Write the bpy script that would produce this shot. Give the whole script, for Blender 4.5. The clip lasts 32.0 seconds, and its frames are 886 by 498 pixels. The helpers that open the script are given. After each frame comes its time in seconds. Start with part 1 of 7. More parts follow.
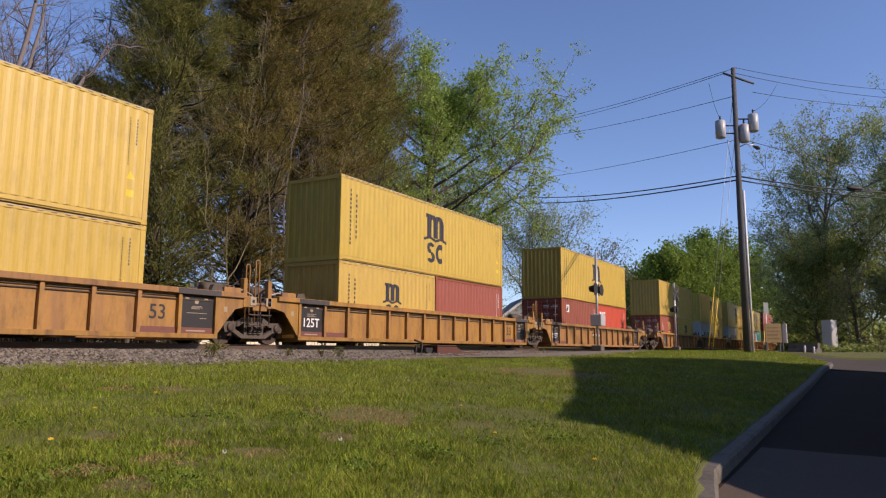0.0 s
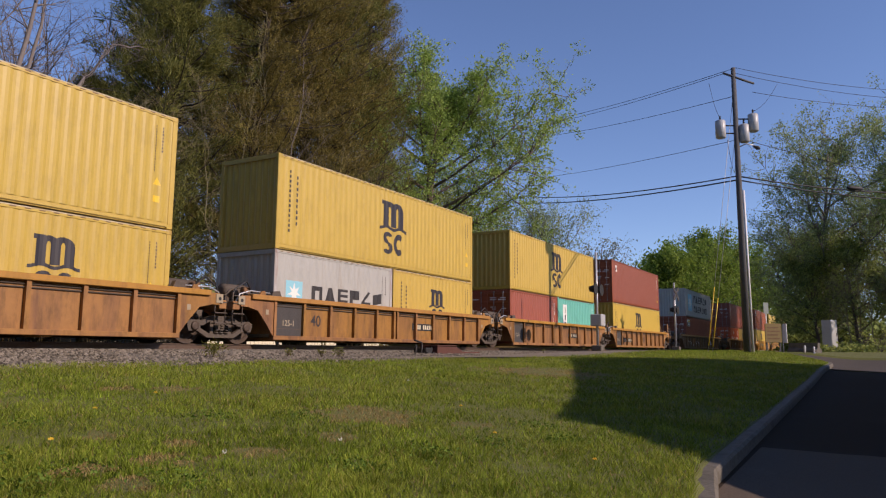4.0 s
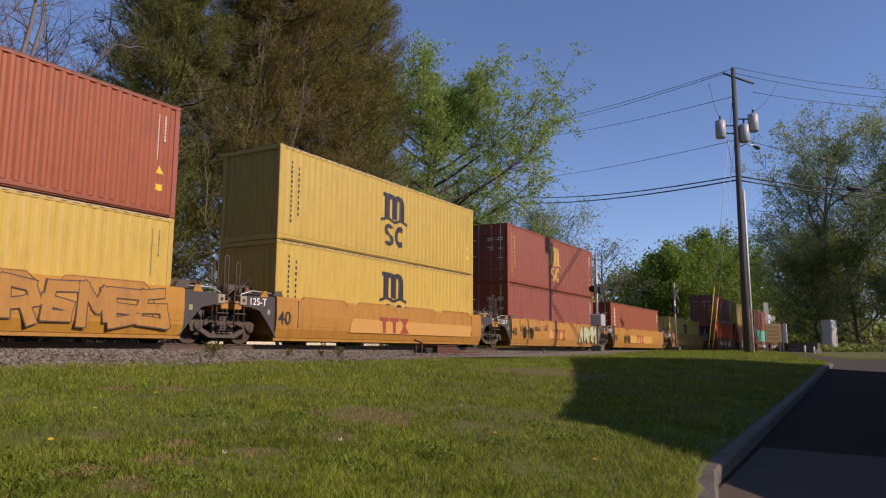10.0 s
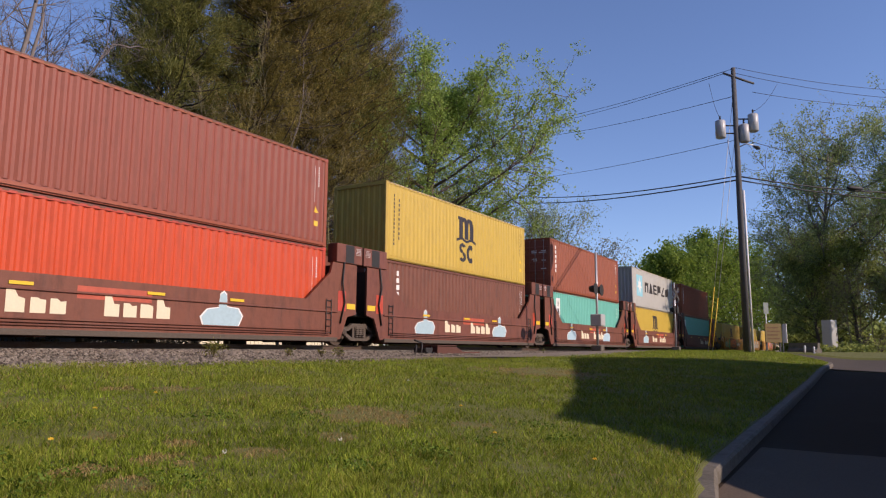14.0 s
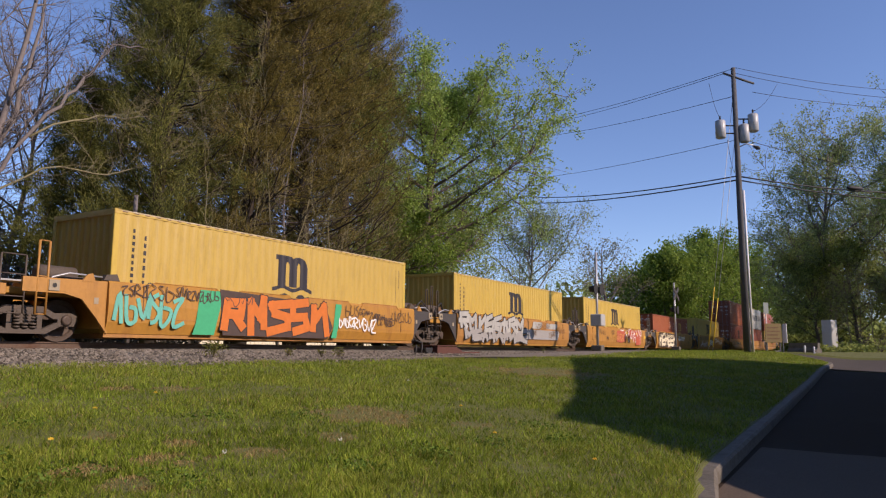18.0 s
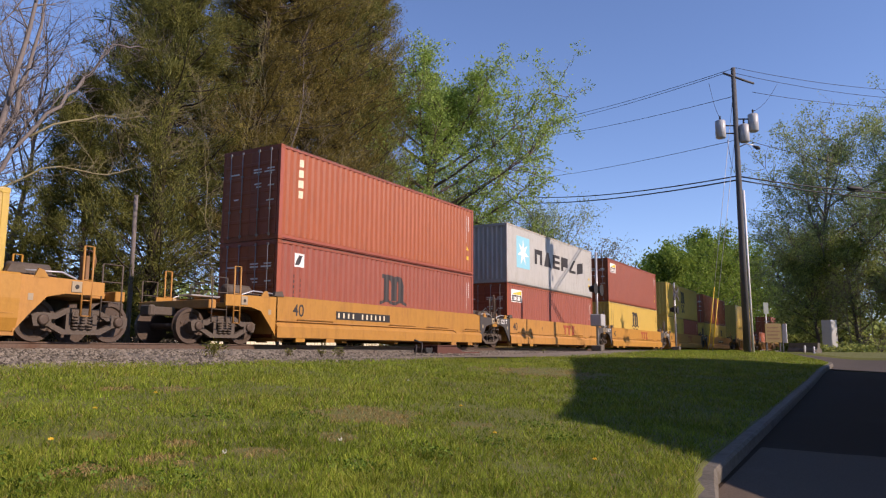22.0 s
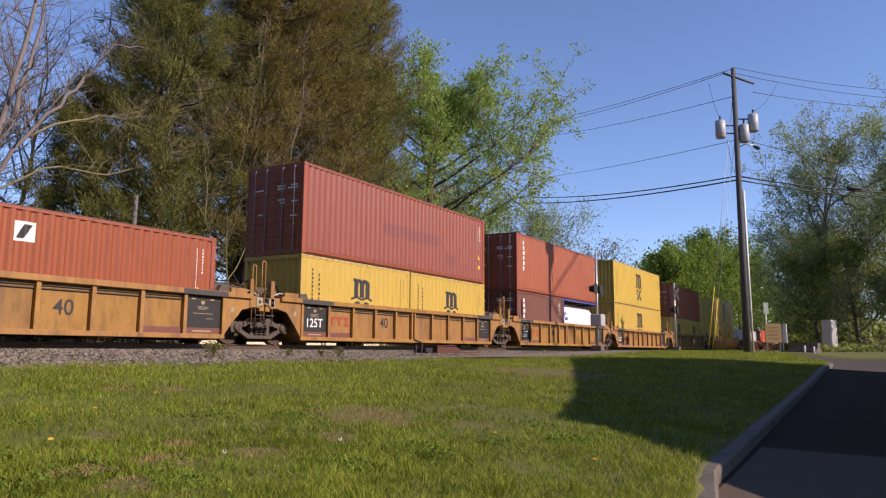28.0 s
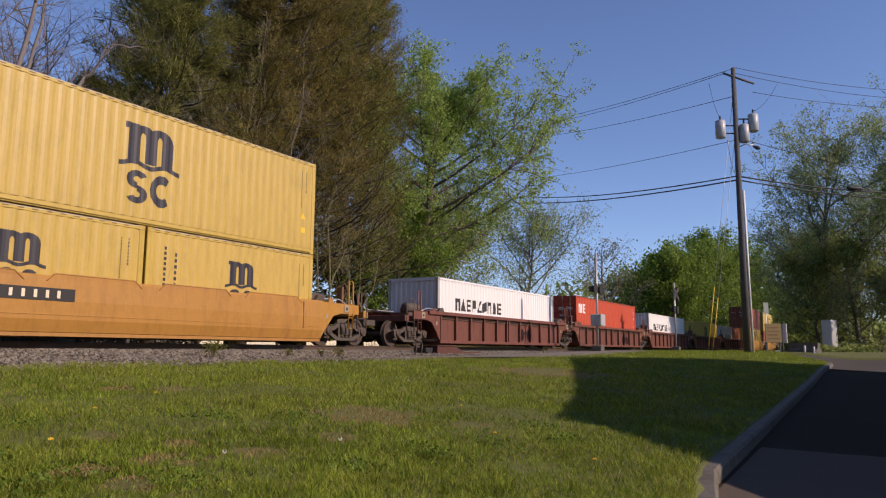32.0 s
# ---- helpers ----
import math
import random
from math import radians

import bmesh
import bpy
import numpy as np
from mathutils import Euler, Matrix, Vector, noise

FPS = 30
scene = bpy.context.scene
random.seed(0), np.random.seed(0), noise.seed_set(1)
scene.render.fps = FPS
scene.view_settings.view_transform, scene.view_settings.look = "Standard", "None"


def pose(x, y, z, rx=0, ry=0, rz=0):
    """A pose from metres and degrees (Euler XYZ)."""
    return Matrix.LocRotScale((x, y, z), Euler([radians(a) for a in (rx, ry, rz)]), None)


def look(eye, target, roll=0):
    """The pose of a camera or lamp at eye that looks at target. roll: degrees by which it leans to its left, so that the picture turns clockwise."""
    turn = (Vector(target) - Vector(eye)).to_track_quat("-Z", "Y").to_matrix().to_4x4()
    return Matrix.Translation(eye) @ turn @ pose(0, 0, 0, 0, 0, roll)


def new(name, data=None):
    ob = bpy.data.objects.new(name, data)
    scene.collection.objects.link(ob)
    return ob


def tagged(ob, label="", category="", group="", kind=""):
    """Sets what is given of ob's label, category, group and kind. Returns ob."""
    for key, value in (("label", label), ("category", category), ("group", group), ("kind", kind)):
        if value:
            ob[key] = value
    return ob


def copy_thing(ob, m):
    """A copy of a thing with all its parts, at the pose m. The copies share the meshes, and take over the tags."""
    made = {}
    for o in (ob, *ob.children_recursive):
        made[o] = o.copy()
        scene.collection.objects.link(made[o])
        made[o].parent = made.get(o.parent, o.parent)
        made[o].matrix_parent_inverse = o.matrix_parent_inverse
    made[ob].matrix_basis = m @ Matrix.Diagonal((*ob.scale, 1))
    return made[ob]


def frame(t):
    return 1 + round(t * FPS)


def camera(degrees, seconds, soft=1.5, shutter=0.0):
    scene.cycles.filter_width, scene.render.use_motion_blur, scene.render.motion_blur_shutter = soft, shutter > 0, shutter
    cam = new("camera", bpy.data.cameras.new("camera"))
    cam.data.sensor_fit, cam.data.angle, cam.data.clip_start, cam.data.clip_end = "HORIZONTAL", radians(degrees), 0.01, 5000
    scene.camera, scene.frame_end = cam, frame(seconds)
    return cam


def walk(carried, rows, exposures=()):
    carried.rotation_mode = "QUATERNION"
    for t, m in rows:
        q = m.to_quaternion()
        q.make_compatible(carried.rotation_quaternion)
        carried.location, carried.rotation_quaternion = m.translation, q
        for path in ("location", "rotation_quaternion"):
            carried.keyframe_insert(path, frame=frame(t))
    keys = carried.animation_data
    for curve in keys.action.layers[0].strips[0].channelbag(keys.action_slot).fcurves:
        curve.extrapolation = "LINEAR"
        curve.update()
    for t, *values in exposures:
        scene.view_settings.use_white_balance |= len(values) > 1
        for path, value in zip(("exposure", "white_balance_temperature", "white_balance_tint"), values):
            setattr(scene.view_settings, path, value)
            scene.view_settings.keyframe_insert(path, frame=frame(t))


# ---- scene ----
cam = camera(62.99, 32.0, soft=1.2)
EYE = (0.0, -16.268, -0.12)
VIEW = look(EYE, (8.5098, -11.2004, 1.2595), 0.345)
GAIN = ((0, 0.28), (1, 0.28), (2, 0.22), (3, 0.1), (6, 0.2), (7, 0.28), (8, 0.55), (9, 0.3), (10, 0.06), (11, 0.3), (12, 0.4), (13, 0.28), (14, 0.23), (17, 0.32), (18, 0.26), (19, 0.24), (20, 0.27), (21, 0.36), (22, 0.46), (23, 0.16), (24, 0.1), (25, 0.1), (28, 0.48), (29, 0.06), (30, -0.02), (31, 0.26), (32, 0.12))
walk(cam, [(0.0, VIEW), (32.0, VIEW)], exposures=[(float(t), e, 6700, 26) for t, e in GAIN])

# ---- light ----
SUN_WAY = Vector((0.125, -0.992, 0.0)).normalized()     # towards the sun, on the plan
SUN_HEIGHT = radians(30.5)
sun_dir = Vector((SUN_WAY.x * math.cos(SUN_HEIGHT), SUN_WAY.y * math.cos(SUN_HEIGHT), math.sin(SUN_HEIGHT)))
sun = new("sun", bpy.data.lights.new("sun", "SUN"))
sun.data.energy, sun.data.angle, sun.data.color = 4.0, radians(0.53), (1.0, 0.87, 0.70)
sun.matrix_world = look(sun_dir * 100, (0, 0, 0))
world = bpy.data.worlds.new("sky")
scene.world = world
world.use_nodes = True
wn = world.node_tree
sky = wn.nodes.new("ShaderNodeTexSky")
sky.sky_type, sky.sun_disc = "NISHITA", False
sky.sun_elevation, sky.sun_rotation = SUN_HEIGHT, math.atan2(SUN_WAY.x, SUN_WAY.y)
sky.air_density, sky.dust_density, sky.ozone_density = 0.85, 0.15, 5.0
back = wn.nodes["Background"]
back.inputs["Strength"].default_value = 0.135
wn.links.new(sky.outputs["Color"], back.inputs["Color"])


# ---- materials ----
def material(name, base, rough=0.7, metal=0.0, grain=30.0, spread=0.25, stain=None, stain_scale=1.2, stain_cut=0.55,
             bump=0.02, tint=0.0, streak=False, grime=0.86):
    """A surface with fine grain, larger stains and a tint that varies from piece to piece."""
    m = bpy.data.materials.new(name)
    m.use_nodes = True
    t = m.node_tree
    bsdf = t.nodes["Principled BSDF"]
    bsdf.inputs["Roughness"].default_value, bsdf.inputs["Metallic"].default_value = rough, metal
    co = t.nodes.new("ShaderNodeTexCoord")
    n1 = t.nodes.new("ShaderNodeTexNoise")
    n1.inputs["Scale"].default_value, n1.inputs["Detail"].default_value = grain, 4
    t.links.new(co.outputs["Object"], n1.inputs["Vector"])
    mix = t.nodes.new("ShaderNodeMix")
    mix.data_type = "RGBA"
    low = [c * (1 - spread) for c in base]
    high = [min(1, c * (1 + spread)) for c in base]
    mix.inputs[6].default_value, mix.inputs[7].default_value = (*low, 1), (*high, 1)
    t.links.new(n1.outputs["Fac"], mix.inputs[0])
    colour = mix.outputs[2]
    if stain:
        n2 = t.nodes.new("ShaderNodeTexNoise")
        n2.inputs["Scale"].default_value, n2.inputs["Detail"].default_value = stain_scale, 6
        n2.inputs["Roughness"].default_value = 0.65
        if streak:
            mp = t.nodes.new("ShaderNodeMapping")
            mp.inputs["Scale"].default_value = (2.2, 2.2, 0.28)
            t.links.new(co.outputs["Object"], mp.inputs["Vector"])
            t.links.new(mp.outputs["Vector"], n2.inputs["Vector"])
        else:
            t.links.new(co.outputs["Object"], n2.inputs["Vector"])
        ramp = t.nodes.new("ShaderNodeValToRGB")
        ramp.color_ramp.elements[0].position, ramp.color_ramp.elements[1].position = stain_cut, min(1, stain_cut + 0.22)
        t.links.new(n2.outputs["Fac"], ramp.inputs["Fac"])
        m2 = t.nodes.new("ShaderNodeMix")
        m2.data_type = "RGBA"
        m2.inputs[7].default_value = (*stain, 1)
        t.links.new(ramp.outputs["Color"], m2.inputs[0])
        t.links.new(colour, m2.inputs[6])
        colour = m2.outputs[2]
    if streak:                                        # rain streaks and scuffs
        mp3 = t.nodes.new("ShaderNodeMapping")
        mp3.inputs["Scale"].default_value = (2.6, 2.6, 0.7)
        n3 = t.nodes.new("ShaderNodeTexNoise")
        n3.inputs["Scale"].default_value, n3.inputs["Detail"].default_value = 1.6, 7
        n3.inputs["Roughness"].default_value = 0.7
        r3 = t.nodes.new("ShaderNodeValToRGB")
        r3.color_ramp.elements[0].position, r3.color_ramp.elements[1].position = 0.36, 0.52
        r3.color_ramp.elements[0].color = (*([grime] * 3), 1)
        m3 = t.nodes.new("ShaderNodeMix")
        m3.data_type, m3.blend_type = "RGBA", "MULTIPLY"
        m3.inputs[0].default_value = 1.0
        t.links.new(co.outputs["Object"], mp3.inputs["Vector"])
        t.links.new(mp3.outputs["Vector"], n3.inputs["Vector"])
        t.links.new(n3.outputs["Fac"], r3.inputs["Fac"])
        t.links.new(colour, m3.inputs[6])
        t.links.new(r3.outputs["Color"], m3.inputs[7])
        colour = m3.outputs[2]
    if tint:
        info = t.nodes.new("ShaderNodeObjectInfo")
        hsv = t.nodes.new("ShaderNodeHueSaturation")
        rng = t.nodes.new("ShaderNodeMapRange")
        rng.inputs["To Min"].default_value, rng.inputs["To Max"].default_value = 1 - tint, 1 + tint
        t.links.new(info.outputs["Random"], rng.inputs["Value"])
        t.links.new(rng.outputs["Result"], hsv.inputs["Value"])
        more = t.nodes.new("ShaderNodeMath")
        more.operation = "MULTIPLY"
        more.inputs[1].default_value = 7.31
        again = t.nodes.new("ShaderNodeMath")
        again.operation = "FRACT"
        t.links.new(info.outputs["Random"], more.inputs[0])
        t.links.new(more.outputs["Value"], again.inputs[0])
        for key, a, b in (("Hue", 0.5 - tint * .05, 0.5 + tint * .05), ("Saturation", 1 - tint * .4, 1 + tint * .4)):
            way = t.nodes.new("ShaderNodeMapRange")
            way.inputs["To Min"].default_value, way.inputs["To Max"].default_value = a, b
            t.links.new(again.outputs["Value"], way.inputs["Value"])
            t.links.new(way.outputs["Result"], hsv.inputs[key])
        t.links.new(colour, hsv.inputs["Color"])
        colour = hsv.outputs["Color"]
    t.links.new(colour, bsdf.inputs["Base Color"])
    if bump:
        b = t.nodes.new("ShaderNodeBump")
        b.inputs["Strength"].default_value, b.inputs["Distance"].default_value = 0.6, bump
        t.links.new(n1.outputs["Fac"], b.inputs["Height"])
        t.links.new(b.outputs["Normal"], bsdf.inputs["Normal"])
    return m


def leafy(name, dark, light, clear=0.35, patches=0.0):
    """Leaves: each one its own shade, and some of the light goes through. patches: how far whole areas differ."""
    m = bpy.data.materials.new(name)
    m.use_nodes = True
    t = m.node_tree
    bsdf = t.nodes["Principled BSDF"]
    bsdf.inputs["Roughness"].default_value = 0.65
    bsdf.inputs["Specular IOR Level"].default_value = 0.2
    geo = t.nodes.new("ShaderNodeNewGeometry")
    ramp = t.nodes.new("ShaderNodeValToRGB")
    ramp.color_ramp.elements[0].color, ramp.color_ramp.elements[1].color = (*dark, 1), (*light, 1)
    t.links.new(geo.outputs["Random Per Island"], ramp.inputs["Fac"])
    colour = ramp.outputs["Color"]
    for scale in (0.9, 3.4) if patches else ():
        co = t.nodes.new("ShaderNodeTexCoord")
        area = t.nodes.new("ShaderNodeTexNoise")
        area.inputs["Scale"].default_value, area.inputs["Detail"].default_value = scale, 3
        wide = t.nodes.new("ShaderNodeMapRange")
        wide.inputs["From Min"].default_value, wide.inputs["From Max"].default_value = 0.3, 0.7
        wide.inputs["To Min"].default_value, wide.inputs["To Max"].default_value = 1 - patches, 1 + patches
        shade = t.nodes.new("ShaderNodeHueSaturation")
        t.links.new(co.outputs["Object"], area.inputs["Vector"])
        t.links.new(area.outputs["Fac"], wide.inputs["Value"])
        t.links.new(wide.outputs["Result"], shade.inputs["Value"])
        t.links.new(colour, shade.inputs["Color"])
        colour = shade.outputs["Color"]
    t.links.new(colour, bsdf.inputs["Base Color"])
    tr = t.nodes.new("ShaderNodeBsdfTranslucent")
    t.links.new(colour, tr.inputs["Color"])
    mix = t.nodes.new("ShaderNodeMixShader")
    mix.inputs[0].default_value = clear
    t.links.new(bsdf.outputs[0], mix.inputs[1])
    t.links.new(tr.outputs[0], mix.inputs[2])
    t.links.new(mix.outputs[0], t.nodes["Material Output"].inputs["Surface"])
    return m


RUST = (0.12, 0.055, 0.03)
M_YELLOW = material("yellow_paint", (0.52, 0.362, 0.07), 0.45, grain=14, spread=0.06, stain=(0.30, 0.21, 0.06), stain_cut=0.6, bump=0.004, tint=0.06, streak=True)
M_RED = material("oxide_red_paint", (0.29, 0.0745, 0.035), 0.5, grain=14, spread=0.1, stain=(0.19, 0.06, 0.036), stain_cut=0.6, bump=0.004, tint=0.14, streak=True)
M_CRIMSON = material("bright_red_paint", (0.52, 0.07, 0.035), 0.45, grain=14, spread=0.08, stain=(0.36, 0.06, 0.04), stain_cut=0.66, bump=0.004, tint=0.08, streak=True)
M_ORANGE = material("orange_red_paint", (0.62, 0.11, 0.03), 0.45, grain=14, spread=0.08, stain=(0.4, 0.08, 0.04), stain_cut=0.68, bump=0.004, streak=True)
M_GREY = material("light_grey_paint", (0.41, 0.41, 0.375), 0.5, grain=14, spread=0.06, stain=(0.27, 0.21, 0.14), stain_cut=0.58, bump=0.004, tint=0.06, streak=True)
M_TEAL = material("teal_paint", (0.13, 0.46, 0.37), 0.45, grain=14, spread=0.08, stain=(0.12, 0.30, 0.25), stain_cut=0.66, bump=0.004, tint=0.06, streak=True)
M_BLUE = material("dark_blue_paint", (0.05, 0.07, 0.25), 0.45, grain=14, spread=0.1, bump=0.004)
M_WHITE = material("white_paint", (0.76, 0.75, 0.72), 0.5, grain=20, spread=0.05, stain=(0.5, 0.46, 0.4), stain_cut=0.72, bump=0.002)
M_INK = material("dark_lettering_paint", (0.028, 0.025, 0.025), 0.55, grain=20, spread=0.2, bump=0.0)
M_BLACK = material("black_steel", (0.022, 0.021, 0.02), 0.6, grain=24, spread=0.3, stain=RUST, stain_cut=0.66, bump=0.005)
M_TAN = material("faded_orange_car_paint", (0.33, 0.17, 0.042), 0.6, grain=10, spread=0.14, stain=(0.20, 0.10, 0.045), stain_scale=0.9, stain_cut=0.5, bump=0.006, tint=0.10, streak=True, grime=0.7)
M_CARORANGE = material("bright_orange_car_paint", (0.41, 0.20, 0.035), 0.55, grain=10, spread=0.1, stain=(0.32, 0.14, 0.035), stain_scale=0.9, stain_cut=0.56, bump=0.006, tint=0.08, streak=True, grime=0.84)
M_RUSTORANGE = material("rusty_orange_car_paint", (0.32, 0.152, 0.038), 0.65, grain=10, spread=0.18, stain=(0.19, 0.088, 0.036), stain_scale=0.8, stain_cut=0.46, bump=0.006, tint=0.10, streak=True, grime=0.66)
M_CARBROWN = material("dirty_brown_car_paint", (0.20, 0.105, 0.046), 0.65, grain=10, spread=0.18, stain=(0.12, 0.07, 0.045), stain_scale=0.9, stain_cut=0.5, bump=0.006, tint=0.10, streak=True, grime=0.7)
M_CARRED = material("oxide_brown_car_paint", (0.165, 0.056, 0.035), 0.6, grain=10, spread=0.14, stain=(0.13, 0.055, 0.04), stain_scale=0.9, stain_cut=0.55, bump=0.006, tint=0.08, streak=True, grime=0.7)
M_ENDGREY = material("dark_grey_end_paint", (0.055, 0.05, 0.047), 0.65, grain=18, spread=0.3, stain=(0.10, 0.07, 0.05), stain_cut=0.6, bump=0.006, streak=True)
M_TRUCK = material("dusty_cast_steel", (0.085, 0.066, 0.050), 0.75, grain=18, spread=0.3, stain=(0.125, 0.082, 0.052), stain_scale=3, bump=0.01)
M_WHEEL = material("rusty_wheel_steel", (0.085, 0.060, 0.044), 0.6, 0.3, grain=18, spread=0.3, bump=0.006)
M_RAIL = material("worn_rail_steel", (0.16, 0.11, 0.08), 0.45, 0.6, grain=20, spread=0.3, stain=RUST, bump=0.003)
M_TIE = material("weathered_tie_wood", (0.10, 0.075, 0.055), 0.9, grain=20, spread=0.35, stain=(0.05, 0.04, 0.03), bump=0.012, tint=0.2)
M_BALLAST = material("grey_ballast_bed", (0.10, 0.092, 0.08), 0.95, grain=16, spread=0.6, stain=(0.09, 0.08, 0.07), stain_scale=2.5, bump=0.05)
M_STONE = leafy("ballast_stone", (0.045, 0.038, 0.030), (0.28, 0.245, 0.195), 0.0)
M_SOIL = material("lawn_soil", (0.115, 0.125, 0.03), 0.95, grain=60, spread=0.6, stain=(0.16, 0.125, 0.055), stain_scale=3.5, stain_cut=0.58, bump=0.03)
M_ASPHALT = material("asphalt", (0.042, 0.029, 0.019), 0.9, grain=60, spread=0.4, stain=(0.052, 0.040, 0.030), stain_scale=0.7, bump=0.008)
M_MIDASPHALT = material("older_asphalt", (0.108, 0.085, 0.067), 0.9, grain=60, spread=0.4, stain=(0.13, 0.102, 0.082), stain_scale=1.1, bump=0.008)
M_OLDASPHALT = material("worn_grey_asphalt", (0.085, 0.074, 0.064), 0.9, grain=60, spread=0.35, stain=(0.11, 0.098, 0.086), stain_scale=1.5, bump=0.008)
M_KERB = material("kerb_concrete", (0.13, 0.115, 0.092), 0.9, grain=22, spread=0.5, stain=(0.075, 0.068, 0.05), stain_scale=3.0, stain_cut=0.48, bump=0.01)
for m in (M_ASPHALT, M_MIDASPHALT, M_OLDASPHALT):
    m.node_tree.nodes["Principled BSDF"].inputs["Specular IOR Level"].default_value = 0.08
M_POLE = material("weathered_pole_wood", (0.085, 0.086, 0.088), 0.85, grain=9, spread=0.3, stain=(0.09, 0.07, 0.05), stain_scale=2, bump=0.01, streak=True)
M_GALV = material("galvanised_steel", (0.42, 0.43, 0.44), 0.45, 0.5, grain=20, spread=0.15, bump=0.002)
M_TANK = material("transformer_grey_enamel", (0.42, 0.43, 0.43), 0.4, grain=20, spread=0.08, stain=(0.3, 0.28, 0.25), bump=0.002)
M_CABLE = material("black_cable", (0.02, 0.02, 0.02), 0.7, grain=20, spread=0.1, bump=0)
M_BARK = material("grey_brown_bark", (0.13, 0.10, 0.075), 0.9, grain=14, spread=0.4, bump=0.02)
M_BARK_DARK = material("dark_conifer_bark", (0.05, 0.038, 0.028), 0.9, grain=14, spread=0.4, bump=0.02)
M_BARK_OLIVE = material("olive_grey_twig_bark", (0.20, 0.175, 0.09), 0.9, grain=14, spread=0.35, bump=0.01)
M_BARK_PALE = material("pale_grey_bark", (0.165, 0.142, 0.13), 0.9, grain=14, spread=0.35, bump=0.02)
M_SIGNYELLOW = material("yellow_plastic", (0.75, 0.50, 0.03), 0.45, grain=20, spread=0.08, bump=0)
L_CEDAR = leafy("cedar_foliage", (0.070, 0.081, 0.024), (0.275, 0.275, 0.068), 0.42)
L_CEDAR_RUST = leafy("rusty_cedar_foliage", (0.082, 0.072, 0.022), (0.32, 0.258, 0.066), 0.42)
L_LIME = leafy("bright_green_leaves", (0.08, 0.145, 0.02), (0.27, 0.37, 0.06), 0.45)
L_HAZE = leafy("hazy_young_leaves", (0.15, 0.20, 0.07), (0.39, 0.46, 0.19), 0.5)
L_SPRING = leafy("spring_leaves", (0.17, 0.26, 0.055), (0.43, 0.56, 0.14), 0.5)
L_GREEN = leafy("green_leaves", (0.05, 0.10, 0.018), (0.16, 0.27, 0.045), 0.4)
L_OLIVE = leafy("olive_leaves", (0.13, 0.165, 0.045), (0.42, 0.48, 0.14), 0.55)
L_BUD = leafy("pale_buds", (0.14, 0.15, 0.07), (0.30, 0.30, 0.16), 0.4)
L_GRASS = leafy("lawn_grass", (0.092, 0.14, 0.013), (0.31, 0.405, 0.045), 0.4, 0.2)
L_GRASS_PALE = leafy("sun_bleached_grass", (0.15, 0.19, 0.018), (0.42, 0.46, 0.08), 0.4, 0.16)
L_CLOVER = leafy("dark_clover_leaves", (0.06, 0.12, 0.014), (0.19, 0.29, 0.045), 0.3)
L_TWIG = leafy("grey_brown_twigs", (0.05, 0.044, 0.032), (0.18, 0.15, 0.11), 0.3)
L_STRAW = leafy("dry_grass", (0.24, 0.17, 0.07), (0.44, 0.33, 0.14), 0.3)


# ---- mesh tools ----
def mesh_of(bm, name, mat):
    me = bpy.data.meshes.new(name)
    bm.to_mesh(me)
    bm.free()
    me.materials.append(mat)
    return me


def link_part(name, me, parent, label=""):
    ob = new(name, me)
    ob.parent = parent
    if label:
        tagged(ob, label)
    return ob


def part(name, bm, mat, parent, label=""):
    return link_part(name, mesh_of(bm, name, mat), parent, label)


def thing(name, m, label, category, group="", kind=""):
    ob = new(name)
    ob.empty_display_size = 0.2
    ob.matrix_basis = m
    return tagged(ob, label, category, group, kind)


def box(bm, x0, x1, y0, y1, z0, z1):
    v = [bm.verts.new(p) for p in ((x0, y0, z0), (x1, y0, z0), (x1, y1, z0), (x0, y1, z0),
                                   (x0, y0, z1), (x1, y0, z1), (x1, y1, z1), (x0, y1, z1))]
    for q in ((3, 2, 1, 0), (4, 5, 6, 7), (0, 1, 5, 4), (1, 2, 6, 5), (2, 3, 7, 6), (3, 0, 4, 7)):
        bm.faces.new([v[i] for i in q])
    return bm


def prism(bm, outline, axis, a, b):
    """The outline (pairs) pushed from a to b along an axis: 'x' takes pairs (y, z), 'y' (x, z), 'z' (x, y)."""
    def at(p, s):
        return {"x": (s, p[0], p[1]), "y": (p[0], s, p[1]), "z": (p[0], p[1], s)}[axis]
    u = [bm.verts.new(at(p, a)) for p in outline]
    w = [bm.verts.new(at(p, b)) for p in outline]
    n = len(outline)
    bm.faces.new(u)
    bm.faces.new(list(reversed(w)))
    for i in range(n):
        bm.faces.new((u[i], w[i], w[(i + 1) % n], u[(i + 1) % n]))
    bmesh.ops.recalc_face_normals(bm, faces=bm.faces)
    return bm


